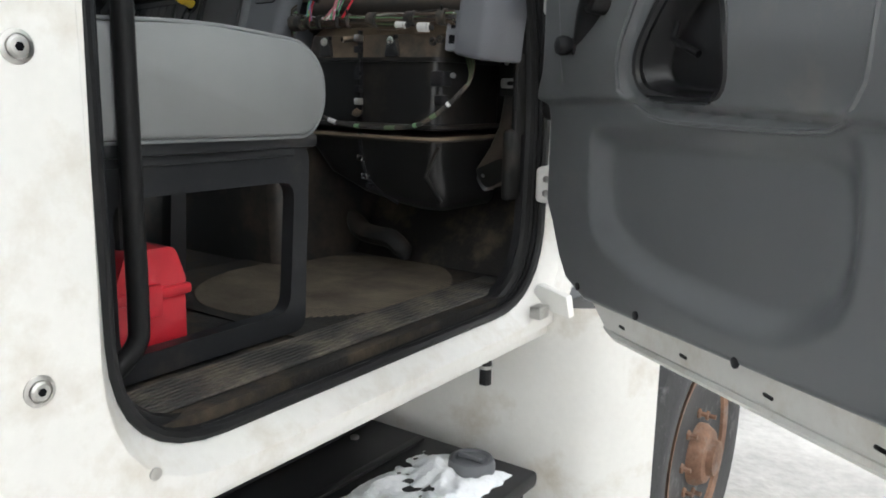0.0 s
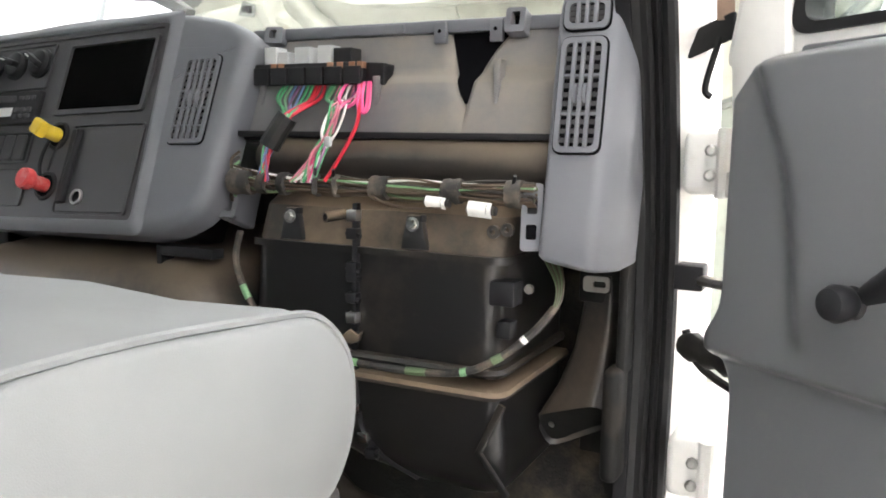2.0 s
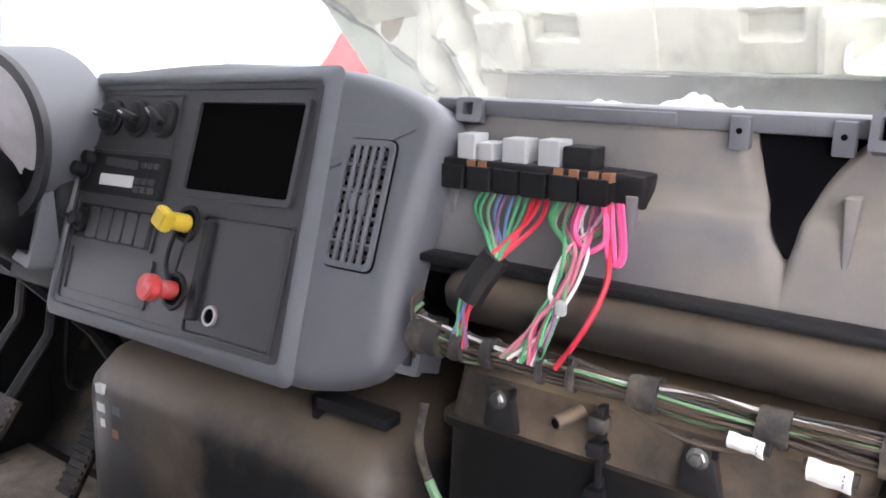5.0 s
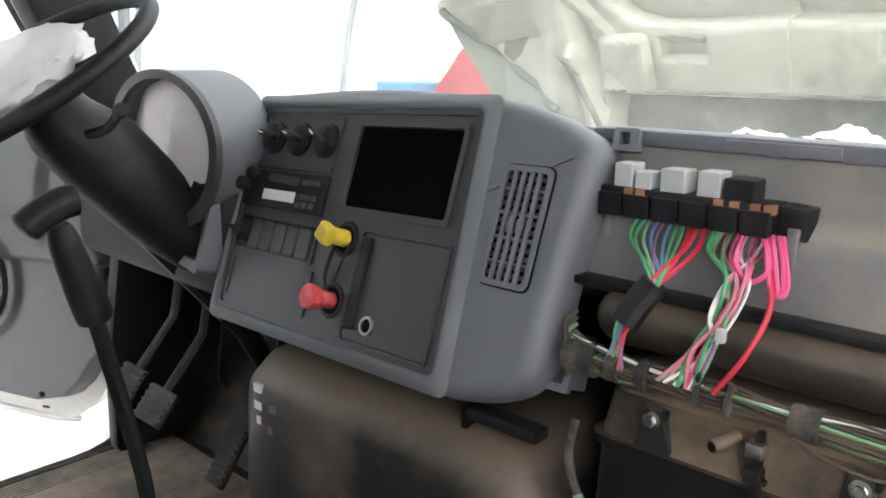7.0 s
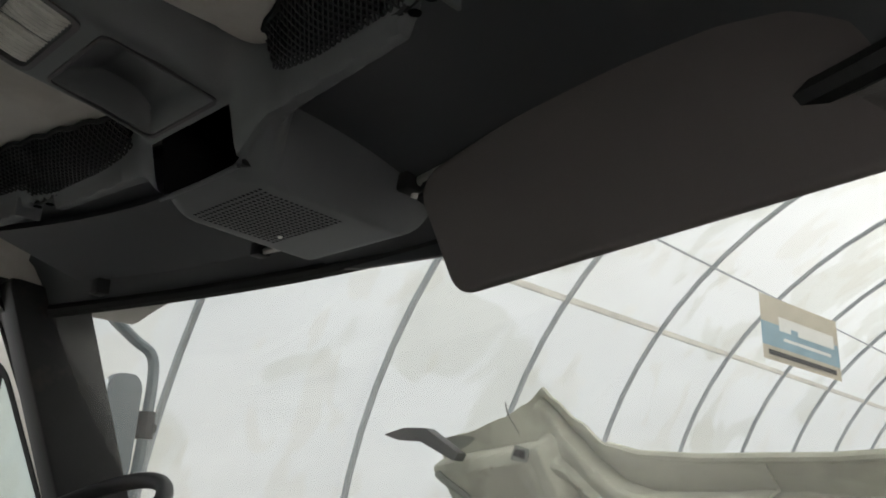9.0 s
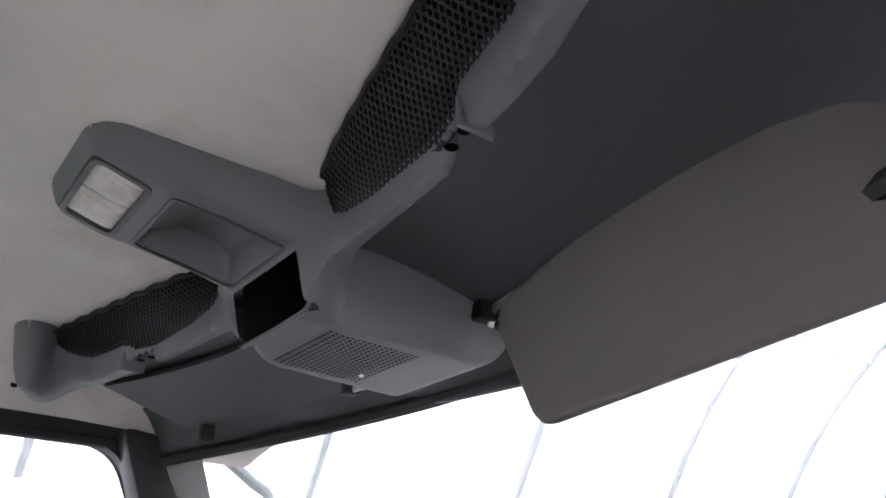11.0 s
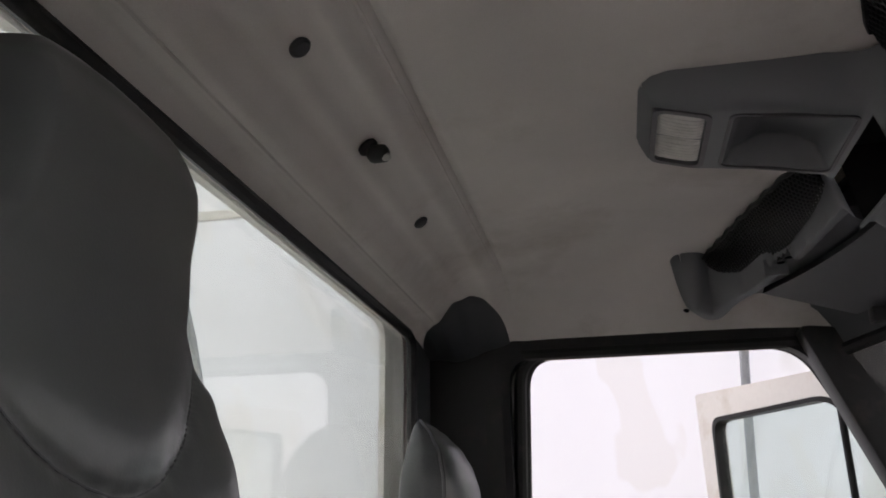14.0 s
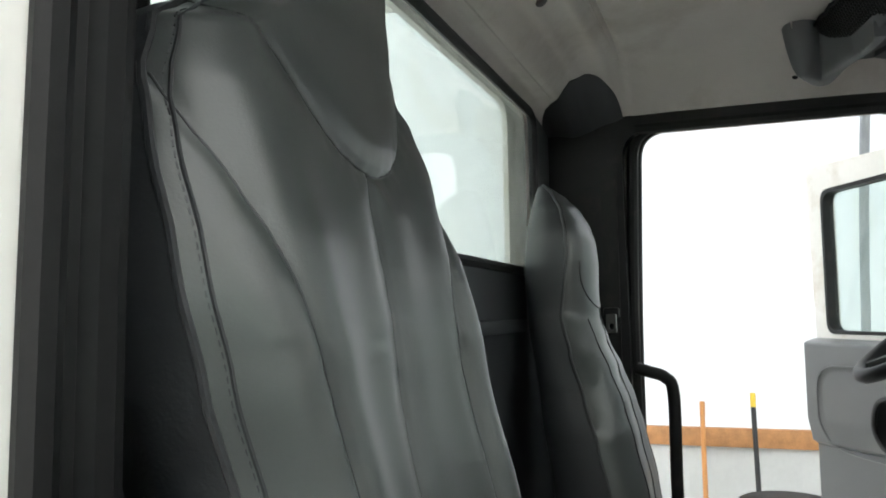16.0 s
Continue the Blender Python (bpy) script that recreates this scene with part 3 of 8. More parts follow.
def grille(name, parent, m, w, h, cols, rows, mat, label, wheels=()):
    """An air vent w by h in the frame m: surround, near-black plate painted as the shade behind, slanted vanes,
    round-ended bars up and thin bars across.
    """
    g = part(name, xf(rim(rrect(-w / 2, -h / 2, w / 2, h / 2, 0.012, 4), rrect(-w / 2 + 0.0065, -h / 2 + 0.0075, w / 2 - 0.0065, h / 2 - 0.0075, 0.008, 4), -0.004, 0.005), m), mat, parent, label)
    part("vent_groove", xf(rim(rrect(-w / 2 - 0.0022, -h / 2 - 0.0022, w / 2 + 0.0022, h / 2 + 0.0022, 0.014, 4), rrect(-w / 2, -h / 2, w / 2, h / 2, 0.012, 4), -0.003, 0.0012), m), hole_shade, g)
    part("vent_back", xf(prism(rrect(-w / 2 + 0.003, -h / 2 + 0.003, w / 2 - 0.003, h / 2 - 0.003, 0.01, 4), -0.002, 0.0005), m), hole_shade, g)
    pitch = (w - 0.013) / (cols + 1)
    for i in range(cols):
        x = -w / 2 + 0.0065 + pitch * (i + 1)
        part("slat", xf(box((x - 0.0027, -h / 2 + 0.006, 0.0), (x + 0.0027, h / 2 - 0.006, 0.006), 0.0014, 2), m), mat, g)
    vanes = int(h / 0.013)
    for k in range(vanes):
        y = -h / 2 + 0.01 + (h - 0.02) * (k + 0.5) / vanes
        part("vane", xf(box((-w / 2 + 0.006, -0.0035, -0.0004), (w / 2 - 0.006, 0.0035, 0.0004)), m @ Matrix.Translation((0, y, 0.0012)) @ Matrix.Rotation(radians(24), 4, "X")), bezel, g)
    for j in range(rows):
        y = -h / 2 + h * (j + 1) / (rows + 1)
        part("slat", xf(box((-w / 2 + 0.005, y - 0.0017, 0.0), (w / 2 - 0.005, y + 0.0017, 0.0045), 0.0006, 1), m), mat, g)
    for x in wheels:
        wheel = part("thumb_wheel", xf(lathe([(0.0125, -0.0026), (0.014, -0.002), (0.014, 0.002), (0.0125, 0.0026)], 26), m @ Matrix.Translation((x, 0.002, -0.003)) @ Matrix.Rotation(radians(90), 4, "Y")), mat, g, "ribbed thumb wheel")
    return g


def stack(dash):
    out = loop_round([(-0.3, -0.19), (0.33, -0.2), (0.43, -0.155), (0.432, -0.02), (0.446, 0.1), (0.45, 0.15), (0.4, 0.178), (0.3, 0.206), (0.03, 0.226), (-0.25, 0.212), (-0.295, 0.17)], [0.03, 0.05, 0.05, 0.1, 0.05, 0.03, 0.06, 0.06, 0.2, 0.06, 0.03], 5)
    body = part("stack_housing", xf(soft_plate(out, -0.05, 0.006, 0.024, 5), FACE), dash_grey, dash, "grey moulded centre stack of the dashboard")
    hood = loop_round([(-0.295, -0.02), (0.425, -0.02), (0.44, 0.1), (0.445, 0.146), (0.395, 0.172), (0.3, 0.2), (0.03, 0.22), (-0.25, 0.207), (-0.29, 0.17)], [0.02, 0.02, 0.05, 0.03, 0.06, 0.06, 0.2, 0.06, 0.03], 5)
    part("rear_shell", xf(prism(hood, -0.21, -0.045), FACE), dash_grey, body)
    part("stack_core", xf(box((-0.28, -0.17, -0.2), (0.3, 0.0, -0.04), 0.02), FACE), black, body)
    plate = loop_round([(-0.266, -0.178), (0.28, -0.178), (0.262, 0.184), (-0.272, 0.182)], 0.016, 4)
    inner = loop_round([(-0.258, -0.17), (0.271, -0.17), (0.253, 0.176), (-0.264, 0.174)], 0.012, 4)
    part("bezel_rim", face_rim(plate, inner, 0.004, 0.011), bezel, body)
    lip = [[FACE @ Vector((p.x * k, 0.002 + (p.y - 0.002) * kk, d)) for p in plate] for k, kk, d in ((1.09, 1.13, 0.0055), (1.055, 1.08, 0.0125), (1.03, 1.045, 0.0155), (1.01, 1.015, 0.0155), (1.002, 1.003, 0.012), (1.0, 1.0, 0.004))]
    part("housing_lip", loft(lip, True, False), dash_grey, body, smooth=60)
    panel = part("bezel", face_plate(inner, 0.0, 0.0075), bezel, body, "charcoal instrument bezel")

    def sunk(name, x0, y0, x1, y1, mat, label="", raise_=0.0, lip=0.005):
        r = part(name, face_rim(rrect(x0, y0, x1, y1, 0.006), rrect(x0 + lip, y0 + lip, x1 - lip, y1 - lip, 0.004), 0.006, 0.0115 + raise_), bezel, panel, label)
        part("inset", face_plate(rrect(x0 + lip * 0.8, y0 + lip * 0.8, x1 - lip * 0.8, y1 - lip * 0.8, 0.004), 0.0055, 0.0085), mat, r)
        return r

    hv = sunk("heater_panel", -0.252, 0.076, -0.033, 0.168, bezel, "heater control panel with three knobs", lip=0.003)
    for i, u in enumerate((-0.21, -0.138, -0.067)):
        m = FACE @ Matrix.Translation((u, 0.128, 0.0085))
        k = part("knob", lathe([(0.03, 0), (0.03, 0.004), (0.026, 0.006), (0.024, 0.013), (0.021, 0.015)], 24, m), black, hv)
        part("grip", xf(box((-0.006, -0.022, 0.012), (0.006, 0.022, 0.027), 0.004), m @ Matrix.Rotation(radians((80, 75, 60)[i]), 4, "Z")), black, k)
        part("pointer", xf(box((-0.0012, 0.006, 0.0265), (0.0012, 0.02, 0.0278)), m @ Matrix.Rotation(radians((80, 75, 60)[i]), 4, "Z")), paper, k)
    part("dial_mark", face_plate(rrect(-0.105, 0.136, -0.1, 0.148, 0.001), 0.0085, 0.0092), red_knob, hv)

    rk = sunk("switch_panel", -0.25, -0.074, -0.03, -0.01, black, "row of blank rocker switches", lip=0.004)
    for i in range(5):
        u = -0.2 + 0.0345 * i
        part("rocker_switch", face_plate(rrect(u - 0.015, -0.068, u + 0.015, -0.018, 0.006), 0.007, 0.0115, 0.002), bezel, rk)
    m = FACE @ Matrix.Translation((-0.232, -0.042, 0.008))
    kn = part("lever_switch", lathe([(0.02, 0), (0.019, 0.008), (0.013, 0.012), (0.012, 0.022)], 16, m), black, rk)
    part("lever", xf(tube([(0, 0, 0.015), (-0.028, 0.004, 0.024)], [0.006, 0.003], 8), m), black, kn)
    sunk("drawer", -0.246, -0.157, -0.018, -0.083, bezel, "blank drawer front", lip=0.003)

    sc = part("display_surround", face_rim(rrect(0.008, 0.018, 0.244, 0.163, 0.008), rrect(0.017, 0.027, 0.236, 0.155, 0.006), 0.006, 0.014), bezel, panel, "raised surround of an empty display opening")
    # A flat plate, not a recess; its near-black paints the shade inside.
    part("display_shade", face_plate(rrect(0.018, 0.028, 0.235, 0.154, 0.004), -0.0, 0.009), recess_shade, sc, "flat near-black plate painting the shade of the empty display opening")

    cu = part("cubby_door", face_plate(rrect(0.082, -0.166, 0.256, -0.008, 0.008), 0.006, 0.0105, 0.002), bezel, panel, "charcoal cubby door")
    part("door_groove", face_rim(rrect(0.077, -0.171, 0.261, -0.003, 0.01), rrect(0.08, -0.168, 0.258, -0.006, 0.009), 0.006, 0.0125), bezel, cu)
    part("pull_ledge", face_plate(loop_round([(0.086, -0.152), (0.106, -0.15), (0.106, -0.014), (0.086, -0.012)], 0.004), 0.009, 0.019, 0.003), black, cu)
    m = FACE @ Matrix.Translation((0.134, -0.139, 0.011))
    so = part("lighter_socket", lathe([(0.0105, -0.004), (0.0105, 0.004), (0.0135, 0.004), (0.0145, 0.0), (0.0145, -0.004)], 24, m), steel, cu, "chrome ringed lighter socket")
    part("socket_hole", lathe([(0.0104, 0.0), (0.0104, 0.0012)], 20, m), hole_shade, so)

    for name, u, v, mat, square in (("yellow_valve", 0.038, -0.022, yellow_knob, True), ("red_valve", 0.04, -0.118, red_knob, False)):
        base = FACE @ Matrix.Translation((u, v, 0.0075))
        well = part("valve_well", lathe([(0.021, 0.0), (0.021, 0.0035), (0.026, 0.0035), (0.028, 0.0)], 24, base), black, panel)
        part("well_floor", lathe([(0.0205, 0.0), (0.0205, 0.0012)], 20, base), hole_shade, well)
        kt = thing("parking_brake_knob" if square else "trailer_air_knob", base.translation, "yellow square push-pull air brake knob" if square else "red octagonal push-pull air brake knob", "knob")
        part("sleeve", lathe([(0.0125, 0.0), (0.0135, 0.004), (0.0125, 0.03), (0.0105, 0.034)], 16, base), mat, kt)
        cap = lathe([(0.017, 0.03), (0.0205, 0.034), (0.0205, 0.046), (0.018, 0.05)], 4 if square else 8, base @ Matrix.Rotation(radians(20), 4, "Z"))
        bmesh.ops.bevel(cap, geom=cap.edges[:], offset=0.002, segments=2, affect="EDGES")
        part("cap", cap, mat, kt)
    wire = [face_pt(0.022, -0.035, 0.012), face_pt(0.026, -0.06, 0.02), face_pt(0.018, -0.085, 0.014), face_pt(0.03, -0.108, 0.012)]
    part("loose_cord", tube(spline(wire), 0.0035, 6), black, panel)
    part("loose_cord", tube(spline([face_pt(0.052, -0.03, 0.01), face_pt(0.05, -0.06, 0.016), face_pt(0.04, -0.09, 0.012)]), 0.0018, 6), black, panel)
    grille("air_vent", body, FACE @ Matrix.Translation((0.356, 0.034, 0.0065)) @ Matrix.Rotation(radians(-1.0), 4, "Z"), 0.078, 0.156, 4, 4, dash_grey, "grey slatted air vent", (-0.008, 0.008))
    br = part("side_bracket", face_rim(rrect(0.405, -0.152, 0.45, -0.075, 0.006), rrect(0.42, -0.142, 0.44, -0.118, 0.004), -0.05, -0.042), dash_grey, body)
    part("bracket_web", face_plate(rrect(0.4, -0.15, 0.425, -0.078, 0.004), -0.12, -0.045), dash_grey, body)


def radio():
    t = thing("car_radio", face_pt(-0.15, 0.03, 0.008), "black car radio with an amber-white display", "radio")
    body = part("face", face_plate(rrect(-0.254, 0.003, -0.032, 0.07, 0.006), 0.007, 0.017, 0.003), black, t)
    part("display", face_plate(rrect(-0.196, 0.018, -0.104, 0.036, 0.002), 0.0165, 0.0178), paper, body, "pale display")
    part("cassette_slot", face_plate(loop_round([(-0.19, 0.05), (-0.1, 0.046), (-0.1, 0.06), (-0.19, 0.063)], 0.006), 0.0165, 0.0185, 0.001), bezel, body)
    for i in range(3):
        for j in range(2):
            part("button", face_plate(rrect(-0.096 + 0.018 * i, 0.012 + 0.013 * j, -0.083 + 0.018 * i, 0.021 + 0.013 * j, 0.002), 0.0165, 0.0205, 0.001), bezel, body)
    for i in range(3):
        part("button", face_plate(rrect(-0.09 + 0.017 * i, 0.05, -0.078 + 0.017 * i, 0.058, 0.002), 0.0165, 0.0195, 0.001), bezel, body)
    for u, v in ((-0.245, 0.038),):
        k = part("volume_knob", lathe([(0.017, 0), (0.017, 0.004), (0.013, 0.006), (0.012, 0.02), (0.01, 0.022)], 20, FACE @ Matrix.Translation((u, v, 0.0165))), black, body)
    part("volume_knob", lathe([(0.012, 0), (0.011, 0.014), (0.009, 0.016)], 16, FACE @ Matrix.Translation((-0.232, 0.058, 0.0165))), black, body)


def panel_y(z):
    """The front of the bare passenger panel at a height."""
    for (a, ya), (b, yb) in zip([(0.695, 0.93), (0.79, 0.955), (0.803, 0.975), (0.872, 1.0), (0.893, 1.008)], [(0.79, 0.955), (0.803, 0.975), (0.872, 1.0), (0.893, 1.008), (1.2, 1.1)]):
        if z <= b:
            return ya + (yb - ya) * (z - a) / (b - a)
    return 1.0


def funnel(z):
    """Left and right side of the duct opening at a height."""
    if z <= 0.757:
        return 0.757, 0.757
    t = (z - 0.757) / 0.116
    return 0.757 - 0.046 * t ** 0.85 - 0.002, 0.757 + 0.05 * t ** 2.3 + 0.004 * t + 0.002


def bare_panel(dash):
    zs = [0.695, 0.71, 0.73, 0.757, 0.772, 0.787, 0.792, 0.798, 0.804, 0.815, 0.826, 0.837, 0.848, 0.858, 0.866, 0.874]
    for side in (0, 1):
        def at(u, v):
            i = v * (len(zs) - 1)
            z = zs[min(len(zs) - 1, round(i))]
            l, r = funnel(z)
            k = u ** 0.6 if side == 0 else u ** 1.7
            x = 0.325 + (l - 0.325) * k if side == 0 else r + (0.91 - r) * k
            # the panel rolls back into the duct along its edge
            near = max(0.0, 1 - abs(x - (l if side == 0 else r)) / (0.026 if side == 0 else 0.01)) if z > 0.745 else 0.0
            return (x, panel_y(z) + (0.02 if side == 0 else 0.008) * near ** 2, z)
        part("back_panel", sheet(at, 44, len(zs) - 1, 0.006), panel_grey, dash, "bare dusty grey panel behind the missing glove box", smooth=50)
    # No hollow duct: a near-black solid carries its inner shade.
    part("duct_shade", loft([[(funnel(z)[0] - 0.004, panel_y(z) + 0.008 + d, z) for z in zs[3:]] + [(funnel(z)[1] + 0.004, panel_y(z) + 0.008 + d, z) for z in zs[:2:-1]] for d in (0.0, 0.07)], True, True), hole_shade, dash, "near-black fill painting the shade in the open duct")
    top = part("upper_rail", box((0.33, 0.99, 0.866), (0.91, 1.03, 0.886), 0.005), dash_grey, dash)
    part("rail_strip", box((0.505, 0.986, 0.868), (0.63, 0.992, 0.882), 0.002), dash_grey, top)
    for x in (0.694, 0.786):
        part("duct_tab", box((x - 0.01, 0.984, 0.85), (x + 0.01, 0.996, 0.882), 0.002), dash_grey, top)
        part("tab_hole", lathe([(0.003, 0), (0.003, 0.001)], 10, toward((x, 0.9835, 0.868), (0, -1, 0))), hole_shade, top)
    part("clip_tower", xf(rim(rrect(-0.015, -0.018, 0.015, 0.018, 0.004), rrect(-0.007, -0.008, 0.007, 0.012, 0.002), -0.012, 0.012), toward((0.823, 0.978, 0.874), (0, -1, 0.25))), dash_grey, top)
    part("tower_back", box((0.812, 0.985, 0.862), (0.834, 0.99, 0.886)), hole_shade, top)
    part("clip_tower", xf(rim(rrect(-0.016, -0.014, 0.016, 0.014, 0.004), rrect(-0.008, -0.006, 0.005, 0.009, 0.002), -0.012, 0.01), toward((0.385, 0.985, 0.872), (0.2, -1, 0.25))), dash_grey, top)
    for x, z0, z1 in ((0.805, 0.745, 0.82), (0.605, 0.72, 0.8), (0.385, 0.74, 0.8)):
        part("post", prism([(x - 0.007, z1), (x + 0.007, z1), (x + 0.002, z0), (x - 0.002, z0)], 0.946, 0.968, xz, 0.002), panel_grey, dash)
    part("lower_lip", box((0.33, 0.905, 0.704), (0.905, 0.935, 0.714), 0.003), black, dash)
    part("lower_lip", box((0.33, 0.92, 0.698), (0.905, 0.935, 0.7055), 0.003), black, dash)
    deck = sheet(lambda u, v: (-1.0 + 2.0 * u, (1.028 + (0.06 if -1.0 + 2.0 * u < 0.33 else 0)) * (1 - v) + (1.31 - 0.24 * (-1 + 2 * u) ** 2) * v, 0.883 - 0.04 * v - (0.0 if -1.0 + 2.0 * u > 0.3 else 0.1)), 24, 6, 0.01)
    part("dash_top", deck, dash_grey, dash, "dark grey dashboard top")


def vent_pod(dash):
    secs = []
    for z, k in ((0.5425, 0.02), (0.5435, 0.01), (0.546, 0.004), (0.551, 0.0), (0.6, 0.0), (0.75, 0.0), (0.88, 0.0), (0.898, 0.002), (0.906, 0.006), (0.91, 0.012), (0.911, 0.022)):
        y = 0.845 + (z - 0.565) * 0.22
        left = 0.912 - 0.007 * (z - 0.55) / 0.35
        plan = loop_round([(left + k, y + k), (0.986 - 0.5 * k, y + k), (1.009 - k, y + 0.048 + k), (1.009 - k, y + 0.14), (left + k, y + 0.14)], [0.009, 0.016, 0.014, 0.004, 0.004], 5)
        slope = -0.16 if z < 0.58 else (0.3 if z > 0.86 else 0.0)
        secs.append([(p.x, p.y, z + slope * (p.x - 0.95) + (0.45 * min(0.05, p.y - y) if z > 0.86 else 0)) for p in plan])
    body = part("vent_pod", loft(secs), dash_grey, dash, "grey dashboard end pod with two vents", smooth=50)
    up = Vector((0, 0.215, 1)).normalized()
    m = basis((0.948, 0.888, 0.763), (1, 0.02, 0.01), up)
    grille("air_vent", body, m @ Matrix.Translation((0, 0, 0.002)), 0.06, 0.152, 3, 2, dash_grey, "tall grey slatted air vent", (-0.0065, 0.0065))
    grille("air_vent", body, m @ Matrix.Translation((0.0, 0.108, 0.002)), 0.06, 0.042, 3, 0, dash_grey, "small grey demister vent")
    slot = xf(prism(rrect(-0.006, -0.016, 0.006, 0.016, 0.0055), 0, 0.0025), basis((1.0005, 0.9355, 0.88), (0.43, 0.9, 0), (0, 0.2, 1)))
    part("side_slot", slot, hole_shade, body)
    fr = basis((0.892, 0.875, 0.602), (1, 0.3, 0), (0, 0.2, 1))
    br = part("side_bracket", xf(rim(rrect(-0.014, -0.045, 0.014, 0.045, 0.005), rrect(-0.007, 0.004, 0.007, 0.028, 0.003), 0, 0.012), fr), dash_grey, body)
    part("bracket_back", xf(box((-0.012, -0.042, -0.012), (0.012, 0.042, -0.004), 0.002), fr), black, br)
    part("bracket_hole", xf(prism(rrect(-0.007, -0.03, 0.007, -0.01, 0.003), 0.0118, 0.0126), fr), hole_shade, br)
    part("bracket_foot", box((0.882, 0.87, 0.56), (0.91, 0.885, 0.58), 0.003), dash_grey, body)


def cluster(dash):
    """Instrument binnacle before the driver, with a pale plastic bag stuffed into it."""
    c = Vector((-0.5, 0.845, 0.815))
    def oval(k):
        pts = [(math.cos(a), math.sin(a)) for a in (2 * math.pi * i / 56 for i in range(56))]
        return [(c.x + k * 0.19 * x, c.z + k * (0.128 if y > 0 else 0.16) * y) for x, y in pts]
    part("binnacle_hood", rim(oval(1.0), oval(0.9), 0.848, 0.96, xz), dash_grey, dash, "grey arched instrument hood")
    part("binnacle_bezel", rim(oval(1.015), oval(0.885), 0.838, 0.85, xz), bezel, dash, "black oval instrument bezel")
    part("instrument_panel", prism(oval(0.9), 0.935, 0.945, xz), panel_grey, dash)
    part("lower_dash", xf(box((-0.3, -0.12, -0.14), (0.32, 0.1, 0.1), 0.03, 3), Matrix.Translation((-0.66, 0.98, 0.67))), black, dash)
    part("side_cubby", xf(rim(rrect(-0.055, -0.075, 0.055, 0.075, 0.012), rrect(-0.04, -0.055, 0.04, 0.055, 0.01), -0.06, 0.012), basis((-0.41, 0.86, 0.66), (0.9, -0.2, 0), (0, 0.3, 1))), dash_grey, dash)
    part("cubby_back", xf(box((-0.05, -0.07, -0.03), (0.05, 0.07, -0.02)), basis((-0.41, 0.86, 0.66), (0.9, -0.2, 0), (0, 0.3, 1))), hole_shade, dash)
    part("driver_dash", box((-1.0, 0.95, 0.62), (-0.3, 1.2, 0.87), 0.03, 3), dash_grey, dash)

    def bag_point(u, v):
        a = 2 * math.pi * u
        x, y = 0.168 * v * math.cos(a), (0.112 if a < math.pi else 0.14) * v * math.sin(a)
        fold = 0.012 * noise.noise((x * 14, y * 9, 1.0)) + 0.005 * noise.noise((x * 40 + y * 22, y * 30, 4.0))
        return (c.x + min(x, 0.135 + 0.2 * fold), c.y + 0.03 + fold - 0.02 * (1 - v * v), c.z + y)
    bag = sheet(bag_point, 60, 26, 0.002)
    single("plastic_bag", bag, glove, "crumpled pale plastic bag over the instruments", "plastic bag")


def doghouse():
    secs = []
    for y, w, h in ((0.80, 0.27, 0.44), (0.815, 0.3, 0.475), (0.86, 0.315, 0.495), (1.0, 0.32, 0.51), (1.25, 0.33, 0.52)):
        secs.append([(0.075 + p.x, y, p.y) for p in loop_round([(-w - 0.02, -0.02), (w + 0.02, -0.02), (w - 0.01, h), (-w + 0.02, h)], [0.01, 0.01, 0.1, 0.07], 6)])
    t = thing("engine_cover", (0.075, 0.8, 0), "scuffed dusty black engine cover under the dashboard", "engine cover")
    body = part("cover", loft(secs), black_dusty, t, smooth=50)
    for i, (u, w, zz, mat) in enumerate(((-0.17, 0.02, 0.435, paper), (-0.17, 0.02, 0.405, paper), (-0.13, 0.02, 0.41, dash_grey), (-0.135, 0.014, 0.37, fuse_orange), (-0.165, 0.012, 0.38, paper))):
        part("warning_sticker", box((u, 0.799, zz), (u + w, 0.806, zz + 0.014)), mat, body)
    part("hanger_bracket", join(box((0.24, 0.85, 0.505), (0.36, 0.88, 0.522), 0.003), box((0.24, 0.85, 0.49), (0.25, 0.88, 0.522))), black, t)


dashboard = thing("dashboard", (0.0, 1.0, 0.6), "grey truck dashboard with the glove box and lower covers taken off", "dashboard")
stack(dashboard)
bare_panel(dashboard)
vent_pod(dashboard)
cluster(dashboard)
radio()
doghouse()


heater_black = surface("glossy_black_heater_plastic", (0.012, 0.0118, 0.012), 0.3, spread=0.15, grain=220, bump=0.06, dust=(0.1, 0.078, 0.058), dust_amount=0.24, dust_scale=5, up=0.25)
duct_plastic = surface("dusty_duct_plastic", (0.04, 0.035, 0.031), 0.28, spread=0.2, scale=4, grain=200, bump=0.04, dust=(0.15, 0.115, 0.082), dust_amount=0.62, dust_scale=2.2, up=0.35)


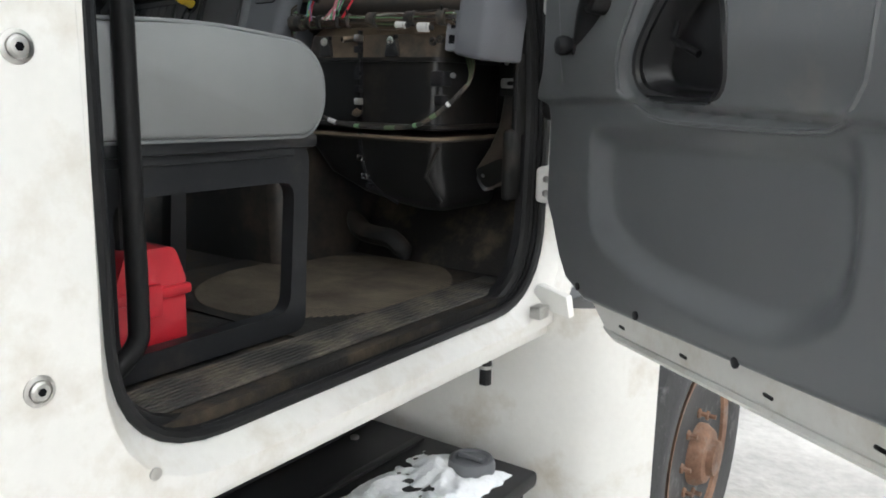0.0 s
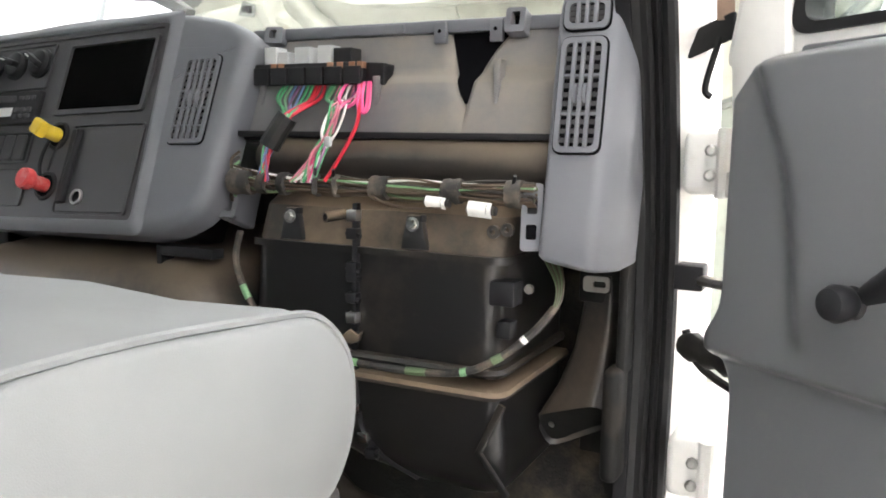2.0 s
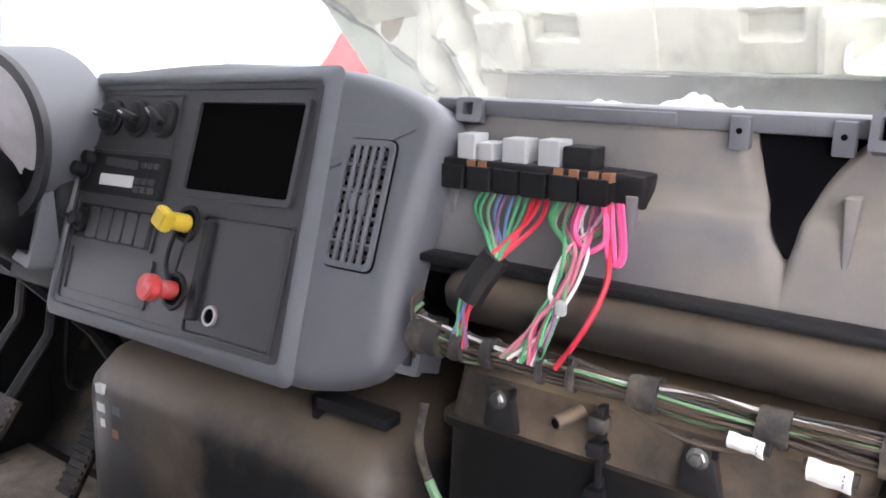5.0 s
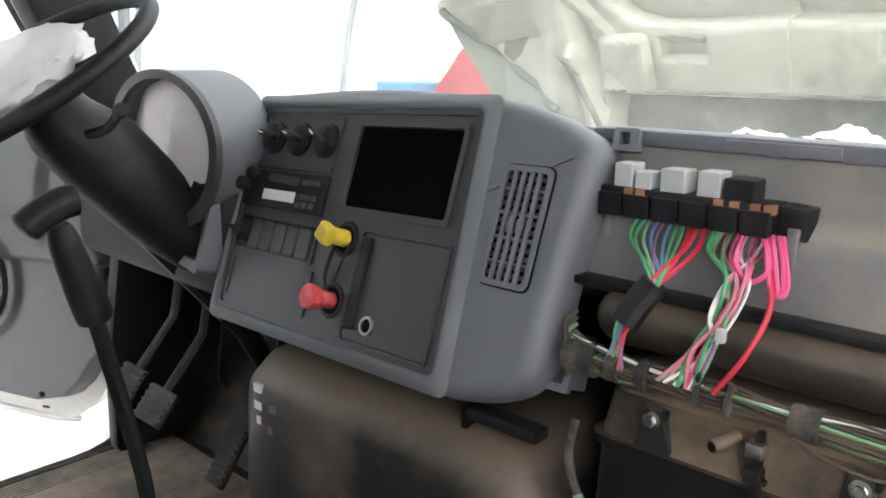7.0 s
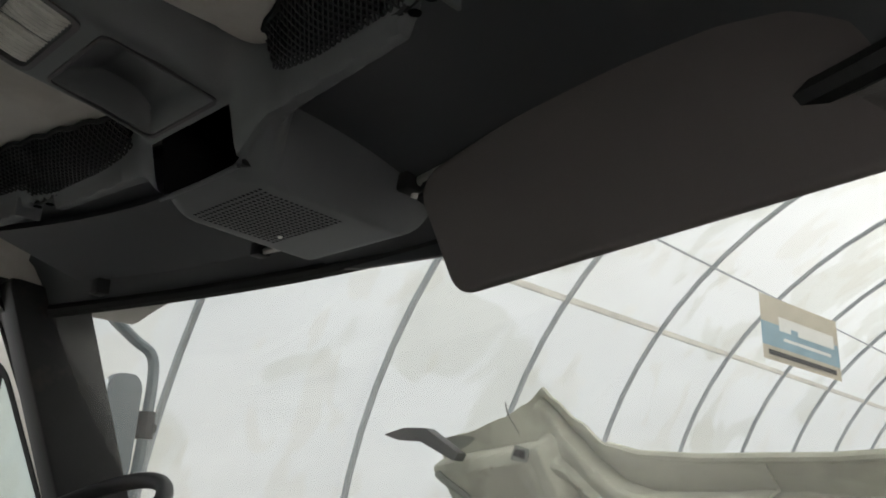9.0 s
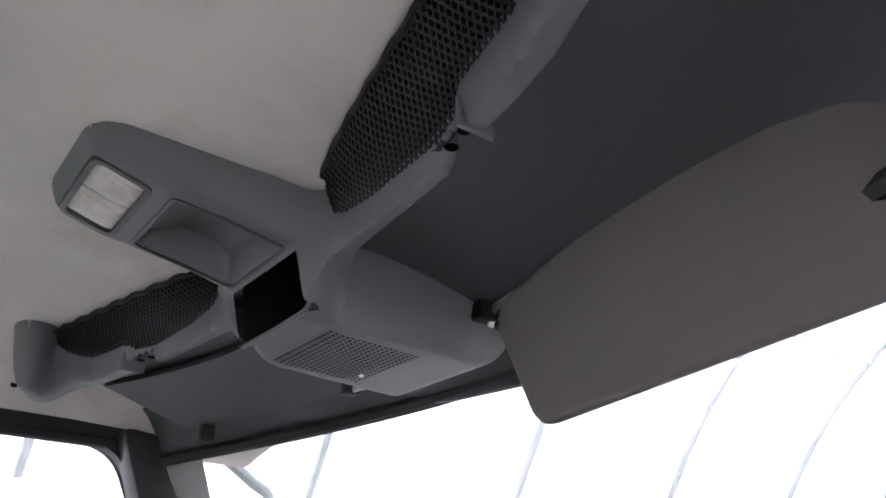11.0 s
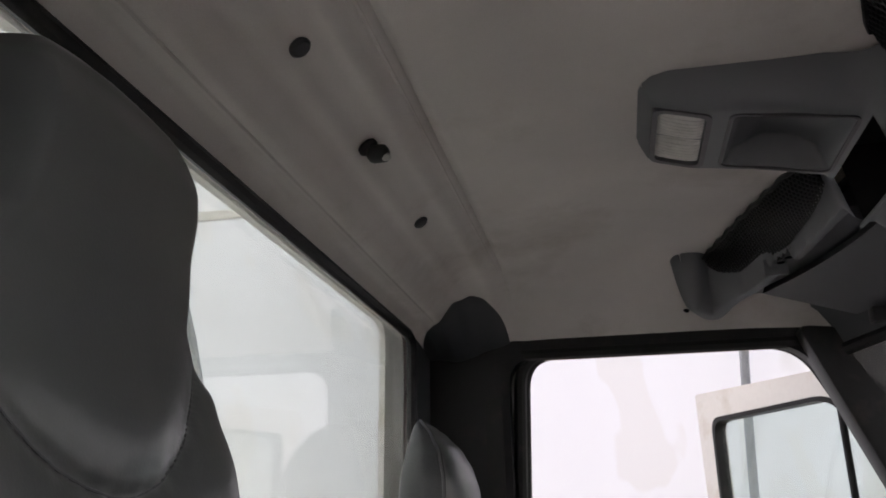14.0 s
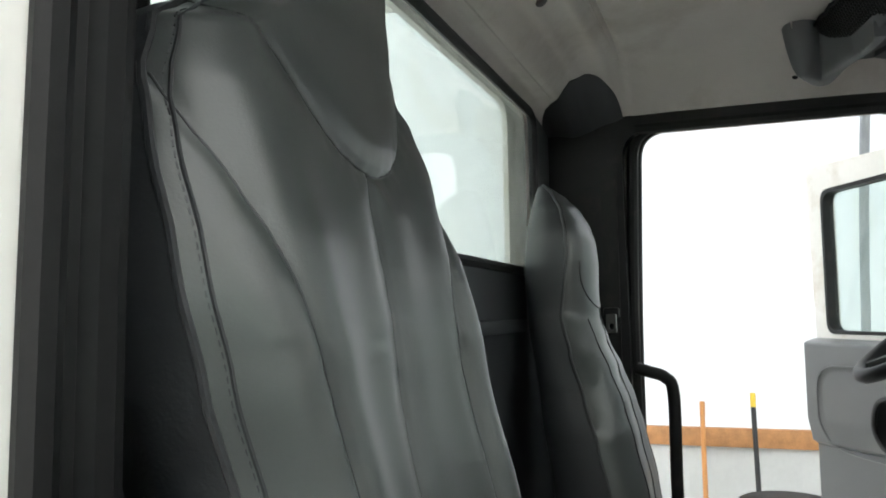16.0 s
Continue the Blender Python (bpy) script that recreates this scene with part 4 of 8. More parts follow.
def heater():
    t = thing("heater_box", (0.64, 0.95, 0.15), "dusty black heater housing exposed under the dashboard", "heater housing")

    def sec(z, x0, x1, y0, r=0.03):
        return [(p.x, p.y, z) for p in loop_round([(x0, y0), (x1, y0), (x1, 1.15), (x0, 1.15)], [r, r, 0.01, 0.01], 4)]
    part("upper_case", loft([sec(0.545, 0.432, 0.855, 0.868), sec(0.6, 0.44, 0.862, 0.878), sec(0.62, 0.45, 0.85, 0.9)]), heater_dust, t, "upper case caked with brown dust")
    part("flange", loft([sec(0.536, 0.424, 0.866, 0.86), sec(0.546, 0.424, 0.866, 0.86)]), heater_black, t)
    part("middle_case", loft([sec(0.39, 0.425, 0.85, 0.866), sec(0.536, 0.43, 0.852, 0.87)]), heater_black, t)
    for z, k in ((0.383, 0.0), (0.355, 0.008)):
        part("flange", loft([sec(z - 0.006, 0.422 - k, 0.858 + k, 0.856 - k), sec(z, 0.419 - k, 0.861 + k, 0.853 - k), sec(z + 0.006, 0.422 - k, 0.858 + k, 0.856 - k)]), heater_dust if k else heater_black, t, "flange caked with brown dust" if k else "")
    part("lower_case", loft([sec(0.178, 0.74, 0.83, 0.935, 0.03), sec(0.19, 0.69, 0.842, 0.91, 0.04), sec(0.212, 0.6, 0.848, 0.895, 0.04), sec(0.26, 0.5, 0.852, 0.875, 0.04), sec(0.35, 0.43, 0.855, 0.862)]), heater_black, t)
    part("seam_rib", join(tube(spline([(0.624, 0.862, 0.365), (0.626, 0.868, 0.3), (0.635, 0.878, 0.255), (0.66, 0.893, 0.22), (0.71, 0.912, 0.19)], 4), 0.006, 6), box((0.62, 0.857, 0.39), (0.628, 0.87, 0.61), 0.002)), black, t)
    for z in (0.592, 0.565, 0.515, 0.502, 0.47, 0.44, 0.41, 0.3, 0.255, 0.23):
        y0 = 0.85 if z > 0.37 else 0.86 + 0.12 * max(0.0, 0.28 - z)
        lean = 0.5 * max(0.0, 0.28 - z)
        bright = z in (0.592, 0.44, 0.3, 0.255)
        clip = part("spring_clip", box((0.614 + lean, y0, z - 0.008), (0.632 + lean, y0 + 0.016, z + 0.008), 0.002), smooth_steel if bright else black, t, "bright steel spring clip" if bright else "")
        if not bright:
            part("clip_ear", tube([(0.612 + lean, y0 + 0.006, z), (0.637 + lean, y0 + 0.004, z - 0.003)], 0.0038, 6), black, clip)
    part("cable_anchor", prism([(0.612, 0.415), (0.624, 0.424), (0.638, 0.417), (0.646, 0.424), (0.64, 0.408), (0.626, 0.402), (0.61, 0.406)], 0.846, 0.852, xz, 0.0015), heater_dust, t, "dusty cable anchor")
    for x in (0.506, 0.719):
        ear = part("screw_boss", prism([(x - 0.02, 0.548), (x + 0.024, 0.548), (x + 0.011, 0.597), (x - 0.011, 0.597)], 0.862, 0.876, xz, 0.003), black_dusty, t)
        part("washer", lathe([(0.0105, 0), (0.0105, 0.0015), (0.006, 0.002)], 16, toward((x, 0.8615, 0.584), (0, -1, 0.1))), smooth_steel, ear)
        part("screw", lathe([(0.0072, 0), (0.0072, 0.005), (0.006, 0.0065), (0.002, 0.0068)], 6, toward((x, 0.86, 0.584), (0, -1, 0.1))), smooth_steel, ear, "bright hex screw")
        part("wire_clip", box((x + 0.012, 0.858, 0.588), (x + 0.018, 0.87, 0.598), 0.0015), black, ear)
    part("stub_pipe", tube([(0.598, 0.872, 0.592), (0.585, 0.84, 0.588)], 0.0075, 12), heater_dust, t)
    part("stub_mouth", tube([(0.5852, 0.8405, 0.588), (0.5848, 0.8395, 0.588)], 0.0052, 10), hole_shade, t)
    for x in (0.842, 0.862):
        part("screw_eye", xf(rim([(0.009 * math.cos(a), 0.009 * math.sin(a)) for a in (2 * math.pi * i / 16 for i in range(16))], [(0.004 * math.cos(a), 0.004 * math.sin(a)) for a in (2 * math.pi * i / 16 for i in range(16))], -0.004, 0.004), toward((x, 0.864, 0.585 - 0.2 * (0.862 - x)), (0, -1, 0))), black_dusty, t)
    part("connector", box((0.838, 0.86, 0.48), (0.875, 0.9, 0.515), 0.004), black, t)
    part("connector", box((0.85, 0.86, 0.435), (0.872, 0.89, 0.46), 0.004), black, t)
    part("screw", lathe([(0.007, 0), (0.006, 0.006)], 12, toward((0.89, 0.88, 0.505), (0, -1, 0))), steel, t)
    part("side_arm", tube([(0.86, 0.87, 0.34), (0.83, 0.86, 0.27), (0.87, 0.87, 0.21)], 0.0045, 8, flat=1.4), footwell_shade_black, t)
    part("drain_foot", tube(spline([(0.49, 0.985, 0.135), (0.53, 0.975, 0.095), (0.58, 0.97, 0.085), (0.64, 0.972, 0.08), (0.675, 0.975, 0.055), (0.685, 0.975, 0.03)], 4), [0.012, 0.02, 0.027, 0.03] + [0.031] * 9 + [0.03] * 4 + [0.026, 0.02, 0.016, 0.012], 12, flat=0.8), footwell_shade_black, t, "moulded drain spout")
    duct = tube([(0.398, 0.925, 0.672), (0.4, 0.925, 0.672), (0.408, 0.925, 0.672), (0.42, 0.925, 0.672), (0.437, 0.925, 0.672), (0.5, 0.925, 0.671), (0.7, 0.925, 0.672), (0.9, 0.925, 0.672)], [0.006, 0.014, 0.024, 0.0305, 0.033, 0.0325, 0.033, 0.033], 32)
    d = thing("air_duct", (0.65, 0.925, 0.64), "black plastic air duct tube brown with dust", "air duct")
    part("tube", duct, duct_plastic, d)
    part("end_collar", tube([(0.885, 0.925, 0.672), (0.905, 0.925, 0.672)], 0.035, 24), duct_plastic, d)
    fd = thing("floor_duct", (0.92, 1.06, 0.24), "flared black floor air duct brown with dust", "air duct")

    def corner_section(fl, fr, br, bl):
        return [tuple(Vector(fl) * (1 - p.x) * (1 - p.y) + Vector(fr) * p.x * (1 - p.y) + Vector(br) * p.x * p.y + Vector(bl) * (1 - p.x) * p.y) for p in rrect(0, 0, 1, 1, 0.22, 3)]
    scoop = [
        corner_section((0.915, 1.075, 0.53), (0.962, 1.062, 0.53), (0.968, 1.11, 0.53), (0.92, 1.11, 0.53)),
        corner_section((0.906, 1.078, 0.45), (0.96, 1.055, 0.45), (0.968, 1.11, 0.44), (0.915, 1.115, 0.44)),
        corner_section((0.895, 1.075, 0.385), (0.96, 1.04, 0.4), (0.972, 1.105, 0.385), (0.905, 1.12, 0.37)),
        corner_section((0.874, 1.063, 0.327), (0.958, 1.024, 0.357), (0.974, 1.095, 0.33), (0.89, 1.11, 0.295)),
        corner_section((0.843, 1.044, 0.271), (0.954, 1.009, 0.316), (0.975, 1.08, 0.27), (0.865, 1.07, 0.214)),
    ]
    part("scoop", loft(scoop, True, False), black_dusty, fd, smooth=60)
    # A dark face just inside the end paints the duct's inner shade.
    mouth = bmesh.new()
    mouth.faces.new([mouth.verts.new(Vector(p) + Vector((0, 0.004, 0.006))) for p in scoop[-1]])
    part("mouth", mouth, footwell_shade_black, fd, "dark face painting the shade in the duct's mouth")
    part("screw", lathe([(0.005, 0), (0.005, 0.003), (0.002, 0.004)], 8, toward((0.875, 1.047, 0.262), (-0.3, -0.8, -0.4))), steel, fd)
    kp = thing("kick_panel", (1.0, 1.0, 0.2), "black kick panel beside the footwell", "kick panel")
    part("panel", box((0.972, 0.965, 0.215), (1.0, 1.02, 0.385), 0.012, 3), footwell_shade_black, kp)
    part("panel", box((0.985, 0.985, 0.37), (1.0, 1.06, 0.56), 0.006), footwell_shade_black, kp)
    part("panel", box((0.9, 1.115, 0.2), (1.0, 1.135, 0.6), 0.006), footwell_shade_black, kp)
    part("post", box((0.905, 1.062, 0.46), (0.985, 1.074, 0.62), 0.004), footwell_shade_black, kp)
    slot = part("slot_bracket", rim(rrect(0.915, 0.479, 0.955, 0.503, 0.007), rrect(0.93, 0.486, 0.95, 0.496, 0.004), 1.05, 1.056, xz), steel, kp, "pale slotted bracket")
    part("slot_back", box((0.914, 1.0565, 0.478), (0.956, 1.0615, 0.504)), footwell_shade_black, slot)
    part("screw", lathe([(0.006, 0), (0.005, 0.004)], 10, toward((0.925, 1.06, 0.54), (0, -1, 0))), steel, kp)


heater()


def wiring():
    fb = thing("fuse_block", (0.49, 0.955, 0.79), "black fuse block with relays hung on the bare panel", "fuse block")
    part("tray", join(box((0.35, 0.955, 0.805), (0.385, 0.99, 0.822), 0.003), box((0.372, 0.94, 0.788), (0.585, 0.985, 0.822), 0.003), prism([(0.585, 0.79), (0.618, 0.786), (0.618, 0.82), (0.585, 0.822)], 0.948, 0.99, xz, 0.003)), black, fb)
    for i in range(6):
        x = 0.378 + 0.035 * i
        part("socket", box((x, 0.934, 0.788), (x + 0.03, 0.945, 0.815), 0.0007, 1), black, fb)
    for x, w, h, mat in ((0.392, 0.024, 0.036, clear_relay), (0.42, 0.02, 0.026, clear_relay), (0.452, 0.03, 0.034, clear_relay), (0.497, 0.026, 0.036, clear_relay), (0.527, 0.034, 0.03, black)):
        part("relay", box((x, 0.945, 0.818), (x + w, 0.975, 0.82 + 0.82 * h), 0.0012, 1), mat, fb, "milky clear relay" if mat is clear_relay else "black relay")
    for x in (0.41, 0.425, 0.52, 0.538, 0.56, 0.575):
        part("fuse", box((x, 0.938, 0.812), (x + 0.011, 0.95, 0.822), 0.0006, 1), fuse_orange, fb, "small orange blade fuse")

    hs = thing("wiring_harness", (0.64, 0.86, 0.63), "taped bundle of many dusty coloured wires across the heater box", "wiring harness")
    rnd = random.Random(4)
    kinds = ["grey", "brown", "brown", "dusty green", "brown", "grey", "brown", "white", "brown", "grey", "mint", "brown", "grey", "brown", "brown", "grey", "dusty green", "brown", "grey", "brown", "brown", "brown", "grey", "brown"]
    for i, k in enumerate(kinds):
        a = 2 * math.pi * i / len(kinds)
        r = 0.6 + 0.4 * (i % 3) / 2
        pts = []
        for j in range(9):
            x = 0.4 + 0.5 * j / 8
            pinch = 0.75 if j in (2, 4, 6) else 1.0
            pts.append((x, 0.862 + 0.01 * r * pinch * math.cos(a) + 0.0025 * rnd.uniform(-1, 1), 0.633 + 0.0145 * r * pinch * math.sin(a) + 0.003 * math.sin(j * 1.3 + i) + (0.01 if j == 0 else 0)))
        part("wire", tube(spline(pts, 4), rnd.uniform(0.0015, 0.0024), 6), WIRES[k], hs)
    for x, w, r in ((0.395, 0.04, 0.02), (0.452, 0.014, 0.0175), (0.49, 0.012, 0.017), (0.556, 0.005, 0.0168), (0.59, 0.006, 0.0168), (0.652, 0.028, 0.017), (0.768, 0.026, 0.0168), (0.862, 0.02, 0.0185)):
        wrap = tube([(x + w * k / 4, 0.862, 0.6335) for k in range(5)], [r, r * 1.05, r * 0.97, r * 1.06, r], 14, flat=1.0)
        for v in wrap.verts:
            v.co += Vector((0.002, 0.0015, 0.0015)) * noise.noise(v.co * 90)
        part("tape", wrap, tape_dusty, hs, "dusty black tape wrap", smooth=60)
    for x in (0.556, 0.588, 0.87):
        part("tie_tail", tube([(x + 0.003, 0.852, 0.648), (x + 0.007, 0.846, 0.658)], 0.0028, 6), black, hs, "cut cable tie tail")
    # knot of wires where the bundle turns down behind the stack
    for i in range(7):
        z = 0.008 * i
        part("wire", tube(spline([(0.43, 0.865, 0.632 - 0.003 * i), (0.405 - 0.002 * i, 0.862 - 0.002 * (i % 3), 0.63 + 0.004 * (i % 4)), (0.388 + 0.003 * (i % 3), 0.868, 0.65 - z), (0.384, 0.872, 0.668 - z), (0.392, 0.882, 0.68 - z)]), 0.0026, 6), WIRES[("brown", "grey", "mint")[i % 3]], hs)
    part("wire", tube(spline([(0.66, 0.846, 0.622), (0.69, 0.843, 0.612), (0.73, 0.842, 0.608), (0.78, 0.846, 0.613)]), 0.002, 6), WIRES["brown"], hs)
    for x, z, w, h in ((0.748, 0.611, 0.03, 0.016), (0.812, 0.602, 0.034, 0.021)):
        tg = part("tag", sheet(lambda u, v: (x + w * u, 0.8455 - 0.006 * math.sin(math.pi * v) + 0.001 * math.sin(u * 11), z + h * v - 0.002 * u), 10, 10, 0.0012), paper, hs, "white printed paper wrapped round the wires", smooth=60)
        for i in range(4):
            part("print_bar", sheet(lambda u, v: (x + w * (0.8 - 0.05 * (i % 2)) + 0.0022 * (i % 2) + 0.0012 * u, 0.8436 - 0.006 * math.sin(math.pi * (0.2 + 0.16 * i + 0.1 * v)), z + h * (0.2 + 0.16 * i + 0.1 * v)), 2, 2), ink, tg)
        part("wrap_end", tube([(x - 0.004, 0.85, z + h * 0.5), (x + w + 0.004, 0.85, z + h * 0.5 - 0.002)], 0.0065, 10), tape_dusty, tg)

    def bundle(label, starts, mid, end, kinds_, seed, spread=0.006):
        b = thing("wire_bundle", (mid[0][0], 0.92, 0.64), label, "wires")
        r = random.Random(seed)
        for i, (x0, k) in enumerate(zip(starts, kinds_)):
            o = [r.uniform(-spread, spread) for _ in range(6)]
            pts = [(x0, 0.955, 0.79), (x0 + o[0] * 0.5, 0.935, 0.765)] + [(mx + o[j % 6], my + o[(j + 2) % 6] * 0.6, mz) for j, (mx, my, mz) in enumerate(mid)] + [(end[0] + 2.2 * o[3], end[1], end[2])]
            part("wire", tube(spline(pts, 5), 0.0021 if k != "red" else 0.0028, 6), WIRES[k], b)
        return b

    b1 = bundle("bundle of green, blue and red wires wrapped in black tape", [0.426 + 0.008 * i for i in range(11)], [(0.494, 0.875, 0.737), (0.478, 0.868, 0.712), (0.465, 0.862, 0.686)], (0.462, 0.852, 0.635), ["green", "green", "mint", "blue", "purple", "blue", "green", "green", "red", "red", "red"], 7, 0.007)
    part("tape", tube(spline([(0.492, 0.875, 0.735), (0.478, 0.868, 0.712), (0.466, 0.862, 0.688)]), 0.0165, 10), black, b1, "black tape wrap")
    b2 = bundle("loose loop of green, pink and white wires from the fuse block", [0.521 + 0.005 * i for i in range(14)], [(0.575, 0.885, 0.75), (0.568, 0.875, 0.714), (0.558, 0.862, 0.68)], (0.54, 0.85, 0.637), ["green", "green", "mint", "rose", "green", "pink", "white", "white", "rose", "pink", "purple", "white", "rose", "green"], 11, 0.012)
    for i in range(2):
        part("wire", tube(spline([(0.578 + 0.007 * i, 0.945, 0.79), (0.598 + 0.008 * i, 0.905, 0.765), (0.61 + 0.006 * i, 0.892, 0.742), (0.617 + 0.004 * i, 0.9, 0.752), (0.592 + 0.004 * i, 0.945, 0.79)], 6), 0.0027, 6), WIRES["pink"], b2)
    part("wire", tube(spline([(0.58, 0.945, 0.79), (0.605, 0.9, 0.755), (0.612, 0.88, 0.722), (0.6, 0.86, 0.68), (0.577, 0.85, 0.64)], 6), 0.003, 6), WIRES["red"], b2)
    part("wire", tube(spline([(0.555, 0.945, 0.79), (0.565, 0.905, 0.765), (0.585, 0.895, 0.75), (0.6, 0.905, 0.765), (0.575, 0.945, 0.79)], 6), 0.003, 6), WIRES["pink"], b2)
    part("splice", box((0.568, 0.858, 0.69), (0.58, 0.868, 0.706), 0.004), clear_relay, b2, "pale crimp splice")
    ht = thing("hanging_harness", (0.62, 0.845, 0.4), "taped wire loop with green stripes hanging over the heater box", "wiring harness")
    path = spline([(0.41, 0.86, 0.555), (0.415, 0.845, 0.5), (0.47, 0.835, 0.428), (0.56, 0.832, 0.39), (0.68, 0.832, 0.38), (0.8, 0.835, 0.386), (0.86, 0.845, 0.412), (0.905, 0.862, 0.452), (0.925, 0.883, 0.482)], 8)
    part("loop", tube(path, 0.0055, 8), tape_dusty, ht)
    for i in range(6):
        k = i - 2.5
        part("wire", tube(spline([(0.88 + 0.005 * k, 0.965, 0.6), (0.884 + 0.004 * k, 0.95, 0.56), (0.908 + 0.004 * k, 0.925, 0.535), (0.926 + 0.002 * k, 0.9, 0.51), (0.927 + 0.0012 * k, 0.886, 0.485), (0.915, 0.872, 0.466)]), 0.0019, 6), WIRES[("dusty green", "brown")[i % 2]], ht)
    for i in range(11, len(path) - 6, 6):
        part("stripe", tube(path[i:i + 2 + (i // 6) % 2], 0.0059, 8), WIRES[("dusty green", "mint", "dusty green", "white", "mint")[(i // 6) % 5]], ht, "pale striped wire showing between tape")


wiring()


# ---- the seats ----
def curve_at(rows, x):
    """A smooth value between rows of place and value."""
    if x <= rows[0][0]:
        return rows[0][1]
    for (a, va), (b, vb) in zip(rows, rows[1:]):
        if x <= b:
            t = (x - a) / (b - a)
            return va + (vb - va) * (0.5 * t + 0.5 * t * t * (3 - 2 * t))
    return rows[-1][1]


BACK_X = 0.715
WIDTHS = [(0.5, 0.2), (0.62, 0.215), (0.78, 0.255), (0.9, 0.25), (1.0, 0.23), (1.08, 0.205), (1.14, 0.185), (1.165, 0.16), (1.185, 0.141), (1.24, 0.138), (1.29, 0.152), (1.335, 0.148), (1.362, 0.12), (1.375, 0.07)]

# the headrest is cut back on the door side
WIDTHS_OUT = [(0.5, 0.17), (0.62, 0.175), (0.75, 0.185), (0.832, 0.196), (0.903, 0.211), (0.958, 0.221), (1.037, 0.218), (1.103, 0.207), (1.151, 0.19), (1.175, 0.15), (1.196, 0.114), (1.222, 0.099), (1.26, 0.09), (1.297, 0.087), (1.335, 0.087), (1.362, 0.072), (1.375, 0.05)]

OUT, INNER = WIDTHS_OUT, WIDTHS

# seams of the passenger's backrest, as places across and up
HEAD_SEAM = [(0.872, 1.2), (0.852, 1.165), (0.83, 1.138), (0.79, 1.098), (0.75, 1.075), (0.7, 1.065), (0.66, 1.075), (0.632, 1.095), (0.612, 1.12), (0.592, 1.155)]
SIDE_SEAM = [(0.918, 1.105), (0.914, 1.078), (0.905, 1.042), (0.892, 1.0), (0.875, 0.943), (0.86, 0.88), (0.851, 0.823), (0.845, 0.7), (0.84, 0.5)]
MID_SEAM = [(0.712, 1.066), (0.716, 1.0), (0.722, 0.9), (0.728, 0.8), (0.73, 0.5)]
INNER_SEAM = [(0.53, 1.075), (0.552, 1.04), (0.575, 0.97), (0.58, 0.9), (0.576, 0.8), (0.576, 0.5)]
SEAMS = [[(p.x, p.y) for p in spline([Vector((x, z, 0)) for x, z in rows], 8)] for rows in (HEAD_SEAM, SIDE_SEAM, MID_SEAM, INNER_SEAM)]


def seam_gap(x, z):
    """How far a point of the skin lies from the nearest seam."""
    best = 1.0
    for line in SEAMS:
        for (ax_, az), (bx, bz) in zip(line[::2], line[2::2]):
            if az < z - 0.08 and bz < z - 0.08 or az > z + 0.08 and bz > z + 0.08:
                continue
            ex, ez = bx - ax_, bz - az
            t = max(0.0, min(1.0, ((x - ax_) * ex + (z - az) * ez) / (ex * ex + ez * ez + 1e-9)))
            best = min(best, math.hypot(x - ax_ - ex * t, z - az - ez * t))
    return best


def back_front(z):
    """The lean of the backrest's front."""
    return curve_at([(0.5, -0.005), (0.7, -0.035), (0.9, -0.08), (1.07, -0.112), (1.2, -0.135), (1.31, -0.157), (1.35, -0.172), (1.366, -0.19), (1.375, -0.215)], z)


def centre_x(z):
    """The headrest leans a little inwards."""
    t = max(0.0, min(1.0, (z - 1.17) / 0.15))
    return BACK_X - 0.032 * t * t * (3 - 2 * t)


def back_point(s, z, lift=0.0):
    """A point of the seat's front skin; s runs from -1 to 1 between the two piped edges."""
    a = curve_at(OUT if s > 0 else INNER, z)
    k = abs(s)
    low = max(0.0, min(1.0, (1.12 - z) / 0.12))
    bow = 0.013 * low * math.exp(-((k - 0.66) / 0.2) ** 2) - 0.05 * max(0, (k - 0.72) / 0.28) ** 2.0 - 0.012 * (1 - low) * k * k
    x = centre_x(z) + s * a
    gap = seam_gap(x, z)
    groove = -0.0035 * math.exp(-(gap / 0.004) ** 2) - 0.006 * math.exp(-(gap / 0.022) ** 2)
    pucker = 0.0012 * math.exp(-(gap / 0.018) ** 2) * noise.noise((x * 70, z * 45, 3.0)) + 0.0015 * noise.noise((x * 9, z * 5, 6.0))
    return (x, back_front(z) + 0.008 + bow + groove + pucker + lift, z)


